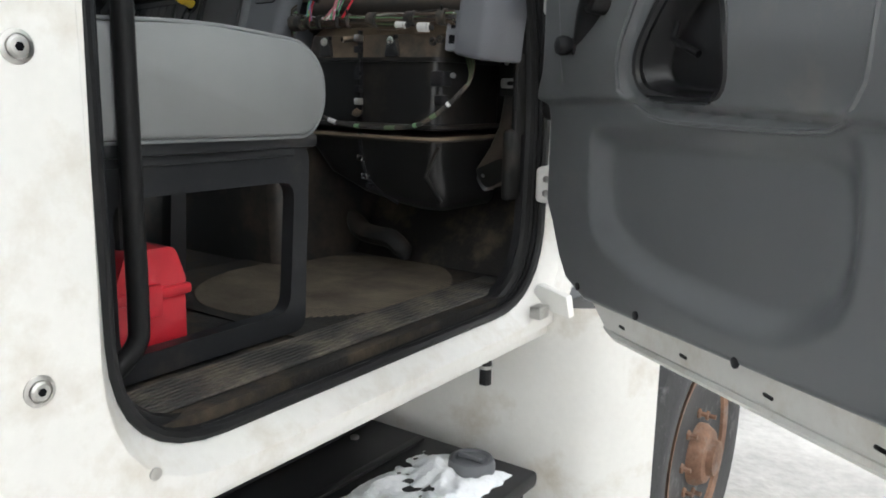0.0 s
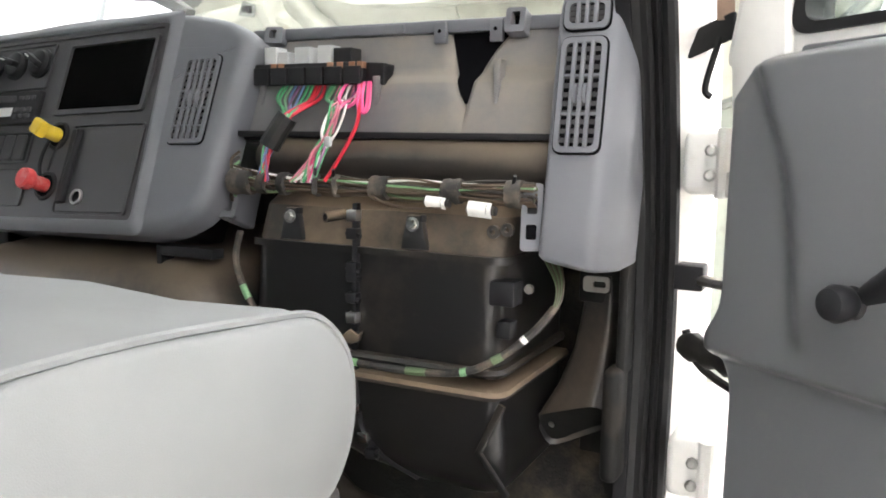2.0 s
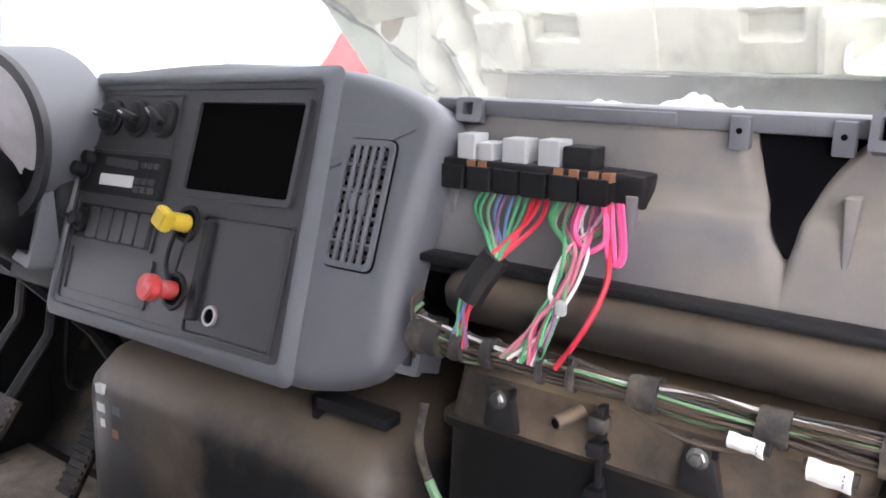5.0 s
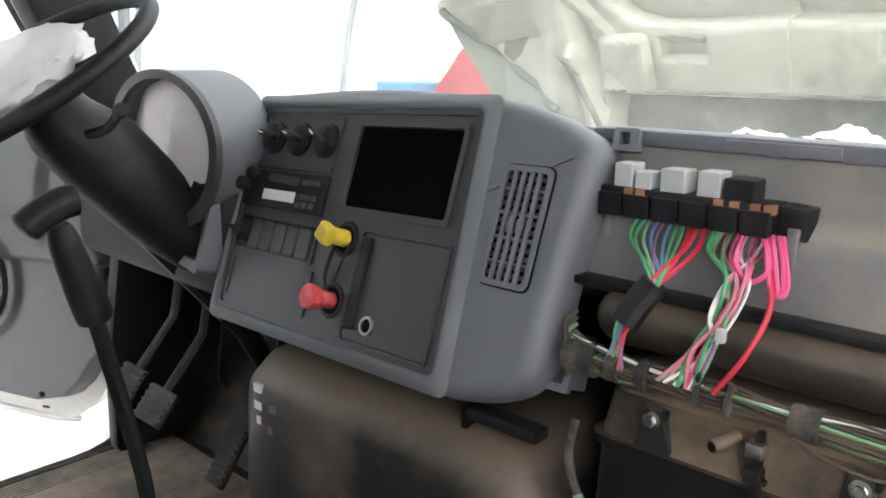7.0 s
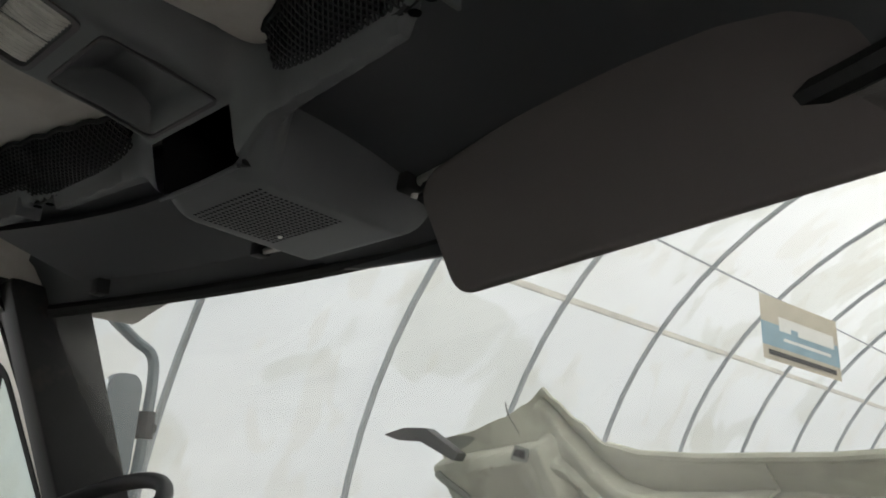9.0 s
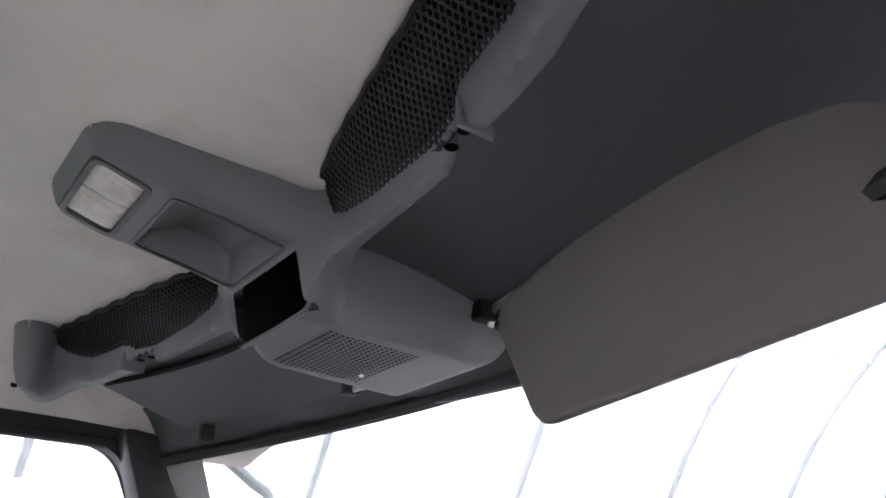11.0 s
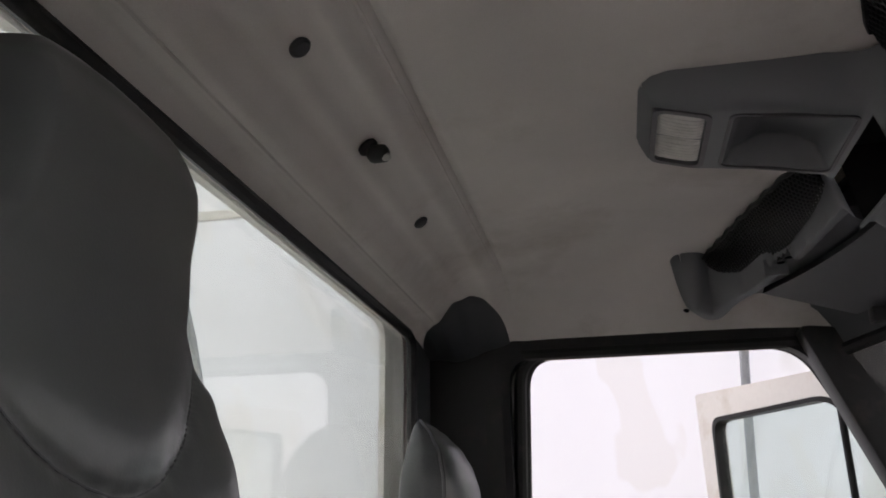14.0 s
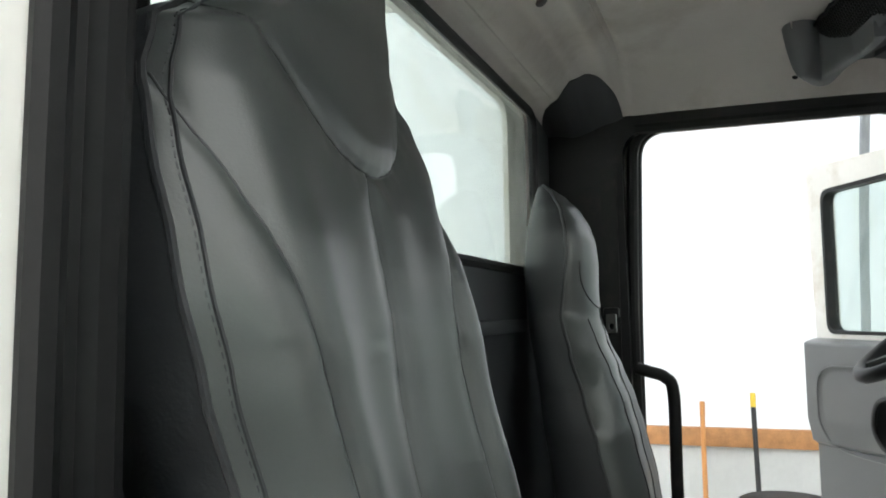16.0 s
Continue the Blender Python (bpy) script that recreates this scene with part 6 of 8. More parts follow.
def headliner_bits():
    for i, x in enumerate((0.36, -0.25)):
        single("trim_plug", lathe([(0.014, 0), (0.0145, 0.004), (0.011, 0.008), (0.004, 0.009)], 16, toward((x, -0.165, headliner_z(-0.165) - 0.001), (0, 0.6, -0.8))), bezel, "round dark plastic plug in the headliner", "plug", "headliner plugs")
    t = thing("coat_hook", (0.085, -0.165, 1.55), "black plastic coat hook under the rear headliner", "hook")
    z = headliner_z(-0.17)
    part("base", lathe([(0.0155, 0), (0.016, 0.005), (0.013, 0.009), (0.006, 0.01)], 20, toward((0.087, -0.165, z + 0.001), (0, 0.6, -0.8))), black, t)
    prong = part("prong", box((0.073, -0.164, z - 0.026), (0.101, -0.13, z - 0.002), 0.009, 3), black, t)
    part("tip", lathe([(0.0, -0.006), (0.006, -0.004), (0.008, 0), (0.006, 0.004), (0.0, 0.006)], 14, Matrix.Translation((0.09, -0.134, z - 0.022))), steel, prong, "worn shiny tip")
    # crease of the headliner and the dark corner cap over the driver's shoulder
    for y, r in ((-0.088, 0.003), (-0.255, 0.004)):
        single("trim", tube([(-0.8 + 1.6 * i / 20, y, headliner_z(y) - 0.001) for i in range(21)], r, 6), headliner, "sewn crease across the headliner", kind="structure")
    for s in (-1, 1):
        def cap_point(u, v):
            a = math.pi * (u - 0.5)
            x, y = 0.985 - 0.24 * v * math.cos(a), -0.215 + (0.105 if u < 0.5 else 0.125) * v * math.sin(a)
            return (s * x, y, headliner_at(x, y) - 0.004 - 0.012 * (1 - v * v) - 0.012 * math.exp(-((y + 0.2) / 0.05) ** 2) * (1 - v))
        cap = sheet(cap_point, 30, 14, 0.003)
        single("trim_corner", cap, trim_grey, "dark grey moulded corner cap under the headliner", kind="structure", smooth=60)
        single("trim_rail", tube([(s * 0.965, -0.06 + 0.72 * i / 12, 1.462) for i in range(13)], 0.016, 8), rubber, "black rubber door rail", kind="structure")


headliner_bits()


# ---- the doors ----
def poly_depth(pts, s, z):
    """How far inside a convex outline a point lies (negative outside)."""
    total = 0.0
    n = len(pts)
    for i in range(n):
        a, b = pts[i], pts[(i + 1) % n]
        ex, ez = b[0] - a[0], b[1] - a[1]
        k = math.hypot(ex, ez)
        total += math.exp(-45.0 * max(-1.0, (-(ez) * (s - a[0]) + ex * (z - a[1])) / k))
    return -math.log(total) / 45.0 + 0.006


def contour(pts, cx, cz, n=56):
    """The rounded outline at which poly_depth is nought, seen from a point within."""
    out = []
    for i in range(n):
        a, lo, hi = 2 * math.pi * i / n, 0.0, 0.6
        for _ in range(24):
            mid = (lo + hi) / 2
            lo, hi = (mid, hi) if poly_depth(pts, cx + mid * math.cos(a), cz + mid * math.sin(a)) > 0 else (lo, mid)
        out.append((cx + lo * math.cos(a), cz + lo * math.sin(a)))
    return out


POCKET = [(0.206, 0.205), (0.38, 0.145), (0.813, 0.15), (0.925, 0.23), (0.91, 0.43), (0.19, 0.4)]
CUP = [(0.375, 0.5), (0.41, 0.465), (0.655, 0.465), (0.672, 0.49), (0.665, 0.62), (0.64, 0.648), (0.5, 0.645)]
SURROUND = [(0.325, 0.48), (0.39, 0.434), (0.9, 0.434), (0.955, 0.49), (0.96, 0.7), (0.92, 0.735), (0.5, 0.735)]
DOOR_LOW = [(-0.06, 0.3), (-0.052, 0.225), (0.0, 0.165), (0.045, 0.1), (0.09, 0.06), (0.185, 0.038), (1.0, 0.105), (1.05, 0.125)]
DOOR_TOP = [(-0.06, 0.768), (-0.01, 0.826), (0.1, 0.832), (1.05, 0.834)]

DOOR_STEP = [(0.5, 0.07), (0.592, 0.063), (0.69, 0.043), (0.825, -0.018)]


def line_at(rows, x):
    for (a, va), (b, vb) in zip(rows, rows[1:]):
        if x <= b:
            return va + (vb - va) * max(0.0, (x - a) / (b - a))
    return rows[-1][1]


def truck_door(origin, u, w, label, speaker, nearer=False):
    o, u, w = Vector(origin), Vector((*u, 0)).normalized(), Vector((*w, 0)).normalized()

    def at(s, z, d=0.0):
        if nearer:
            s, z, d = 0.94 * s + 0.1, 0.94 * z + 0.028, d + 0.04
        return o + u * s + w * d + Vector((0, 0, z))

    def bare(s, z, d=0.0):
        return o + u * s + w * d + Vector((0, 0, z))

    def fl(p, d):
        return at(p[0], p[1], d)

    t = thing("door", o, label, "door", "cab doors", "")

    def relief(s, z):
        lo, hi = line_at(DOOR_LOW, s), line_at(DOOR_TOP, s)
        e = min(z - lo, hi - z, s + 0.06, 1.05 - s)
        d = -0.075 * max(0.0, 1 - e / 0.024) ** 2.6
        ridge = 0.455 + 0.006 * math.sin(s * 5)
        d += 0.022 * step(z, ridge - 0.012, ridge + 0.006)
        d += 0.016 * step(s - line_at(DOOR_STEP, z), -0.004, 0.034) * step(z, ridge, ridge + 0.1)
        if speaker:
            r = math.hypot(s - 0.38, z - 0.4)
            d += 0.02 * step(0.2 - r, 0, 0.015) - 0.012 * step(0.17 - r, 0, 0.01)
        else:
            d -= 0.03 * step(poly_depth(POCKET, s, z), -0.012, 0.045)
        sur = poly_depth(SURROUND, s, z)
        d -= 0.012 * step(sur, -0.004, 0.018) * (1 if z > 0.3 else 0)
        d -= 0.055 * step(poly_depth(CUP, s, z), -0.004, 0.02)
        return d

    def skin(a, b):
        s = -0.06 + 1.11 * a
        lo, hi = line_at(DOOR_LOW, s), line_at(DOOR_TOP, s)
        z = lo + (hi - lo) * b
        shoulder = 0.035 * math.exp(-((z - 0.468) / 0.035) ** 2) * max(0.0, 1 - (s + 0.06) / 0.12) ** 1.5
        return at(s - shoulder, z, relief(s, z))
    trim = part("inner_trim", sheet(skin, 220, 150), door_trim, t, "grey moulded plastic inner trim", smooth=50)

    def bowl(a, b):
        s, z = 0.36 + 0.32 * a, 0.455 + 0.2 * b
        k = poly_depth(CUP, s, z)
        return at(s, z, relief(s, z) + 0.0025 - (0.02 if k < -0.004 else 0))
    part("pull_cup", sheet(bowl, 110, 70), cup_and_hollow_black, trim, "black recessed pull cup", smooth=60)
    part("cup_rim", tube([at(p[0], p[1], relief(0.53 + (p[0] - 0.53) * 1.1, 0.56 + (p[1] - 0.56) * 1.12) - 0.004) for p in contour(CUP, 0.53, 0.56)], 0.009, 8, closed=True), cup_and_hollow_black, trim)
    part("surround_line", tube([at(p[0], p[1], relief(p[0], p[1])) for p in contour(SURROUND, 0.66, 0.59)], 0.004, 6, closed=True), door_trim, trim)
    part("latch_lever", tube([at(0.46, 0.6, -0.02), at(0.46, 0.56, -0.01), at(0.52, 0.535, -0.022)], 0.006, 8), black, trim)
    for s, z in ((0.16, 0.075), (0.42, 0.085), (0.72, 0.1)):
        part("trim_fastener", lathe([(0.008, 0), (0.008, 0.003), (0.004, 0.004)], 12, toward(at(s, z, relief(s, z)), w)), black, trim)
    # crank
    cr = part("window_crank", lathe([(0.03, 0), (0.03, 0.01), (0.026, 0.03), (0.02, 0.034)], 20, toward(at(0.3, 0.64, relief(0.3, 0.64) - 0.002), w)), black, t, "black window crank")
    hub_at, tip_at = at(0.302, 0.642, 0.052), bare(0.258, 0.558, 0.066)
    part("arm", tube([hub_at.lerp(tip_at, k) for k in (-0.22, -0.12, 0.0, 0.3, 0.6, 0.85, 1.0)], [0.012, 0.024, 0.0285, 0.026, 0.021, 0.0165, 0.014], 14, flat=0.8), black, cr)
    part("knob", lathe([(0.01, 0), (0.017, 0.004), (0.0175, 0.012), (0.013, 0.018), (0.017, 0.024), (0.0185, 0.036), (0.015, 0.045), (0.006, 0.049)], 18, toward(bare(0.256, 0.556, 0.064), w)), black, cr)
    if speaker:
        sp = part("speaker_cover", rim([(0.38 + 0.16 * math.cos(a), 0.4 + 0.16 * math.sin(a)) for a in (2 * math.pi * i / 40 for i in range(40))], [(0.38 + 0.145 * math.cos(a), 0.4 + 0.145 * math.sin(a)) for a in (2 * math.pi * i / 40 for i in range(40))], 0.0, 0.03, fl), door_trim, trim)
        part("speaker_hole", prism([(0.86 + 0.05 * math.cos(a), 0.56 + 0.05 * math.sin(a)) for a in (2 * math.pi * i / 24 for i in range(24))], 0.0, 0.012, fl), black, trim)
    # outer steel door with flange and window frame
    low = [(-0.06, 0.3), (-0.03, 0.16), (0.04, 0.03), (0.16, -0.035), (1.02, 0.03), (1.07, 0.08), (1.07, 0.84), (-0.06, 0.84)]
    steel_door = part("outer_panel", prism(loop_round(low, [0.05, 0.05, 0.06, 0.05, 0.04, 0.03, 0.02, 0.02], 4), -0.13, -0.072, fl), paint, t, "white painted steel door body")
    for s in (0.22, 0.46, 0.7, 0.92):
        z = -0.035 + 0.065 * (s - 0.16) / 0.86 + 0.03
        part("drain_slot", prism(rrect(s - 0.012, z - 0.003, s + 0.012, z + 0.003, 0.003), -0.0725, -0.0705, fl), rubber, steel_door)
    part("hem_flange", tube([at(0.12, -0.03, -0.085), at(0.2, -0.028, -0.07), at(1.02, 0.036, -0.07)], 0.008, 6), paint, steel_door)
    front = [(-0.11, 0.95), (-0.138, 0.82)] if nearer else [(-0.06, 0.82)]
    outer = loop_round([(1.075, 0.82), (1.095, 1.5), (0.30, 1.475), *front], [0.02, 0.015, 0.12] + [0.02] * len(front), 6)
    inner = loop_round([(1.0, 0.85), (1.0, 1.4), (0.34, 1.4)] + ([(-0.015, 0.93), (-0.027, 0.85)] if nearer else [(0.03, 0.85)]), [0.05, 0.05, 0.1] + [0.03] * len(front), 6)
    fr = part("window_frame", rim(outer, inner, -0.1, -0.045, fl), paint, t, "white painted window frame")
    gin = loop_round([(0.985, 0.862), (0.985, 1.385), (0.348, 1.385)] + ([(0.003, 0.93), (-0.009, 0.862)] if nearer else [(0.05, 0.862)]), [0.05, 0.05, 0.1] + [0.03] * len(front), 6)
    part("glass_channel", rim(inner, gin, -0.085, -0.04, fl), rubber, fr, "black rubber glass channel")
    pane = part("pane", prism(inner, -0.07, -0.066, fl), side_glass, fr, "tinted door glass")
    pane.visible_shadow = False
    part("vent_post", tube([at(0.36, 0.85, -0.066), at(0.36, 1.39, -0.066)], 0.011, 8), rubber, fr)
    part("sill_cap", xf(box((0.02, -0.06, -0.006), (1.06, -0.012, 0.014), 0.006), Matrix.Translation(at(0, 0.818) - o) @ Matrix((tuple((u.x, w.x, 0, o.x)), tuple((u.y, w.y, 0, o.y)), (0, 0, 1, 0), (0, 0, 0, 1)))), door_trim, t)
    # hinges and hold-open strap between pillar and door
    side = 1 if o.x > 0 else -1
    for z in (0.68, 0.262):
        hg = part("hinge", box((min(side * 1.068, side * 1.122), 0.96, z - 0.042), (max(side * 1.068, side * 1.122), 1.05, z + 0.042), 0.012, 3), paint, t, "white painted door hinge")
        part("hinge_pin", tube([(side * 1.122, 0.955, z - 0.045), (side * 1.122, 0.955, z + 0.045)], 0.011, 10), paint, hg)
        part("hinge_leaf", prism([(-0.06, z - 0.03), (0.05, z - 0.03), (0.05, z + 0.03), (-0.06, z + 0.03)], -0.06, -0.045, fl, 0.004), paint, hg)
        for k in (-0.016, 0.016):
            part("bolt", lathe([(0.008, 0), (0.008, 0.005), (0.005, 0.008)], 8, toward((side * 1.105, 0.949, z + k), (0, -1, 0))), steel, hg)
    strap_end = Vector((side * 1.12, 0.952, 0.853))
    part("hold_open_strap", prism([(0, -0.017), (1, -0.017), (1, 0.017), (0, 0.017)], 0.0, 0.006, lambda p, d: Vector((side * 1.062, 0.978, 0.832)).lerp(strap_end, p[0]) + Vector((d, 0, p[1])), 0.002), rubber, t, "black hold-open strap")
    part("strap_tail", prism([(0, -0.011), (1, -0.011), (1, 0.011), (0, 0.011)], 0.0, 0.004, lambda p, d: Vector((side * 1.112, 0.956, 0.86)).lerp(Vector((side * 1.1, 0.985, 0.97)), p[0]) + Vector((side * p[1], d, 0))), strap_brown, t, "brown strap tail")
    part("loose_cable", tube(spline([(side * 1.106, 0.96, 0.84), (side * 1.098, 0.962, 0.81), (side * 1.09, 0.966, 0.775), (side * 1.098, 0.968, 0.765)]), 0.0045, 6), rubber, t)
    if nearer:
        edge = loop_round([(-0.09, 0.5), (-0.098, 0.7), (-0.112, 0.835), (-0.085, 0.95), (-0.03, 0.95), (-0.02, 0.84), (-0.03, 0.5)], 0.006, 3)
        part("hinge_edge", prism(edge, -0.045, -0.03, fl, 0.003), paint, steel_door, "white painted front edge of the door")
        # Nothing is cut here: a near-black disc paints the notch's shade.
        part("trim_notch", prism([(-0.047 + 0.016 * math.cos(a), 0.668 + 0.02 * math.sin(a)) for a in (2 * math.pi * i / 20 for i in range(20))], -0.03, 0.002, fl), cup_and_hollow_black, trim, "near-black disc painting the shade of a round notch")
        part("notch_tab", prism(rrect(-0.066, 0.652, -0.048, 0.684, 0.003), -0.03, 0.004, fl), paint, trim)
    part("latch_hardware", box((min(side * 1.06, side * 1.1), 0.985, 0.505), (max(side * 1.06, side * 1.1), 1.03, 0.54), 0.004), black, t, "black hinge check")
    part("check_rod", tube([(side * 1.085, 1.0, 0.52), at(0.06, 0.53, -0.06)], 0.008, 8), steel, t)
    boot = [Vector((side * 1.08, 0.99, 0.43)).lerp(at(0.03, 0.42, -0.05), i / 12) for i in range(13)]
    part("cable_boot", tube(boot, [0.016 + 0.005 * (i % 2) for i in range(13)], 10), rubber, t, "black ribbed rubber cable boot")
    part("loose_cable", tube(spline([(side * 1.08, 0.99, 0.45), (side * 1.11, 0.975, 0.4), tuple(at(0.02, 0.36, -0.06)), tuple(at(0.03, 0.3, -0.06))]), 0.006, 6), rubber, t)
    return t


truck_door((1.135, 0.93, 0), (0.749, -0.663), (-0.663, -0.749), "open passenger door, white steel with grey moulded trim", False, True)
truck_door((-1.135, 0.93, 0), (-0.89, -0.456), (0.456, -0.89), "open driver's door, white steel with grey trim and speaker", True)


# ---- what stands and hangs round the doorways ----
def grab_bars():
    for s, y in ((1, 0.032), (-1, -0.0)):
        t = thing("grab_bar", (s * 0.89, y, 0.04), "black rubber-covered vertical grab bar beside the seat", "grab bar", "grab bars")
        top = 1.35 if s > 0 else 0.76
        pts = [(s * 0.885, -0.03, 0.03), (s * 0.89, -0.01, 0.045), (s * 0.892, y - 0.008, 0.075), (s * 0.892, y, 0.12), (s * 0.892, y, 0.3), (s * 0.892, y, top)]
        if s < 0:
            pts = [(-0.93, -0.02, 0.03), (-0.932, 0.02, 0.1), (-0.932, 0.02, 0.5), (-0.932, 0.02, 0.72), (-0.932, 0.0, 0.765), (-0.933, -0.04, 0.78), (-0.934, -0.075, 0.79)]
        else:
            pts = pts[:-1] + [(0.892, y, 0.5), (0.892, y, 0.74), (0.896, y - 0.01, 0.772), (0.91, y - 0.04, 0.79), (0.935, y - 0.1, 0.792)]
        part("rail", tube(spline(pts, 5), 0.0165, 12), rubber, t)
        part("foot", lathe([(0.026, 0), (0.026, 0.008), (0.018, 0.016)], 14, toward((pts[0][0], pts[0][1], 0.0), (0, 0, 1))), frame_black, t)
    t = thing("rod", (0.89, -0.02, 0.0), "thin black steel rod behind the grab bar", "rod")
    part("shaft", tube([(0.892, -0.022, 0.0), (0.892, -0.022, 0.62)], 0.011, 10), frame_black, t)
    for s, x, y, z in ((-1, -0.92, -0.136, 0.917),):
        b = thing("belt_buckle", (x, y, z), "chrome seat belt tongue on black webbing", "seat belt", "seat belts")
        plate = xf(rim(rrect(-0.016, -0.03, 0.016, 0.022, 0.006), rrect(-0.008, -0.02, 0.008, -0.004, 0.003), 0, 0.004), basis((x + 0.006, y, z), (0.4, 0.9, 0), (0.1, 0.1, 1)))
        part("tongue", plate, steel, b)
        part("tongue_head", box((x - 0.016, y - 0.024, z + 0.012), (x + 0.004, y + 0.02, z + 0.04), 0.006), black, b)
        part("webbing", sheet(lambda u, v: (x - 0.012, y - 0.022 + 0.044 * u, 0.05 + 1.3 * v), 2, 20, 0.003), rubber, b)


grab_bars()


def sill_and_floor():
    for s in (1, -1):
        a, b = sorted((s * 0.94, s * 1.075))
        single("sill", box((a, -0.3, -0.12), (b, 1.1, -0.06), 0.012), paint, "white painted door sill with scuffs", kind="structure")
        tr = single("threshold", box((min(s * 0.885, s * 0.99), -0.1, -0.003), (max(s * 0.885, s * 0.99), 1.05, 0.003), 0.002), worn_rubber, "worn ribbed rubber threshold strip", kind="structure")
        for i in range(8):
            x = s * (0.894 + 0.0125 * i)
            part("rib", box((x - 0.003, -0.05, 0.0025), (x + 0.003, 0.98, 0.0065), 0.0012, 1), worn_rubber, tr)
        for y, z in ((-0.228, 0.507), (-0.233, 0.128)):
            sc = thing("pillar_screw", (s * 1.09, y, z), "recessed steel hexagon socket screw in the door pillar", "screw", "pillar screws")
            part("washer", lathe([(0.019, 0.0), (0.0185, 0.002), (0.014, 0.0032), (0.0135, 0.001)], 24, toward((s * 1.0895, y, z), (s, 0, 0))), steel, sc)
            hd = part("head", lathe([(0.0125, 0.0), (0.012, 0.004), (0.0095, 0.0065), (0.006, 0.0068)], 24, toward((s * 1.09, y, z), (s, 0, 0))), steel, sc)
            part("socket", lathe([(0.0052, 0.0), (0.005, 0.0005)], 6, toward((s * 1.097, y, z), (s, 0, 0))), hole_shade, hd)
    single("trim_bracket", box((1.085, 0.93, -0.05), (1.115, 0.975, -0.02), 0.004), steel, "bare steel bracket at the end of the sill", kind="structure")
    for y, z in ((-0.09, -0.03),):
        single("drain_plug", lathe([(0.009, 0), (0.009, 0.003), (0.004, 0.004)], 12, toward((1.09, y, z), (1, 0, 0))), steel, "small round body screw in the white sill", "screw", "sill screws")
    d = thing("drain_hose", (1.04, 0.75, -0.15), "short black drain hose under the sill", "hose")
    part("hose", tube([(1.05, 0.8, -0.12), (1.05, 0.8, -0.18)], 0.014, 10), rubber, d)
    part("clip", tube([(1.05, 0.8, -0.135), (1.05, 0.8, -0.142)], 0.0165, 12), steel, d)
    mat = thing("floor_mat", (0.55, 0.8, 0.0), "ribbed black rubber floor mat pale with dust", "floor mat")
    part("sheet", box((0.26, 0.38, -0.003), (0.882, 1.075, 0.0005), 0.0004), mat_rubber, mat)
    for i in range(55):
        x = 0.335 + 0.0105 * i
        half = 0.34 * math.sqrt(max(0.0, 1 - ((x - 0.62) / 0.285) ** 2)) + 0.01 * noise.noise((x * 9, 0, 7))
        if half > 0.03:
            part("rib", box((x, max(0.385, 0.75 - half), 0.0), (x + 0.0046, min(1.072, 0.75 + half), 0.0021)), mat_ribs, mat, smooth=0)


worn_rubber = surface("scuffed_threshold_rubber", (0.035, 0.034, 0.033), 0.55, spread=0.25, scale=9, grain=160, bump=0.4, dust=(0.22, 0.185, 0.14), dust_amount=0.62, dust_scale=10)
mat_ribs = surface("dusty_mat_ribs", (0.15, 0.122, 0.088), 0.75, spread=0.3, scale=9, grain=150, bump=0.3, dust=(0.035, 0.031, 0.028), dust_amount=0.5, dust_scale=5)
sill_and_floor()


def driver_mat():
    t = thing("floor_mat", (-0.62, 0.7, 0.0), "tan dust-caked rubber floor mat under the pedals", "floor mat")
    part("sheet", box((-0.97, 0.3, -0.003), (-0.3, 1.05, 0.006), 0.003), tan_mat, t)


tan_mat = surface("tan_dusted_mat", (0.12, 0.1, 0.08), 0.8, spread=0.25, scale=8, grain=160, bump=0.4, dust=(0.44, 0.36, 0.27), dust_amount=0.7, dust_scale=5)
driver_mat()


def toolbox():
    t = thing("toolbox", (0.69, 0.15, 0.0), "bright red plastic toolbox under the passenger seat", "toolbox")
    part("tub", box((0.585, 0.05, 0.005), (0.8, 0.193, 0.115), 0.008), red_plastic, t)
    part("lid", join(box((0.578, 0.043, 0.112), (0.807, 0.2, 0.132), 0.006), prism(loop_round([(0.05, 0.13), (0.195, 0.13), (0.17, 0.2), (0.075, 0.2)], 0.015, 4), 0.585, 0.8, yz)), red_plastic, t)
    part("latch", box((0.802, 0.1, 0.085), (0.812, 0.135, 0.14), 0.003), red_plastic, t)
    part("latch", box((0.65, 0.193, 0.085), (0.7, 0.206, 0.14), 0.003), red_plastic, t)
    part("carry_handle", tube(spline([(0.62, 0.12, 0.195), (0.64, 0.12, 0.215), (0.745, 0.12, 0.215), (0.765, 0.12, 0.195)]), 0.008, 8), red_plastic, t)


toolbox()


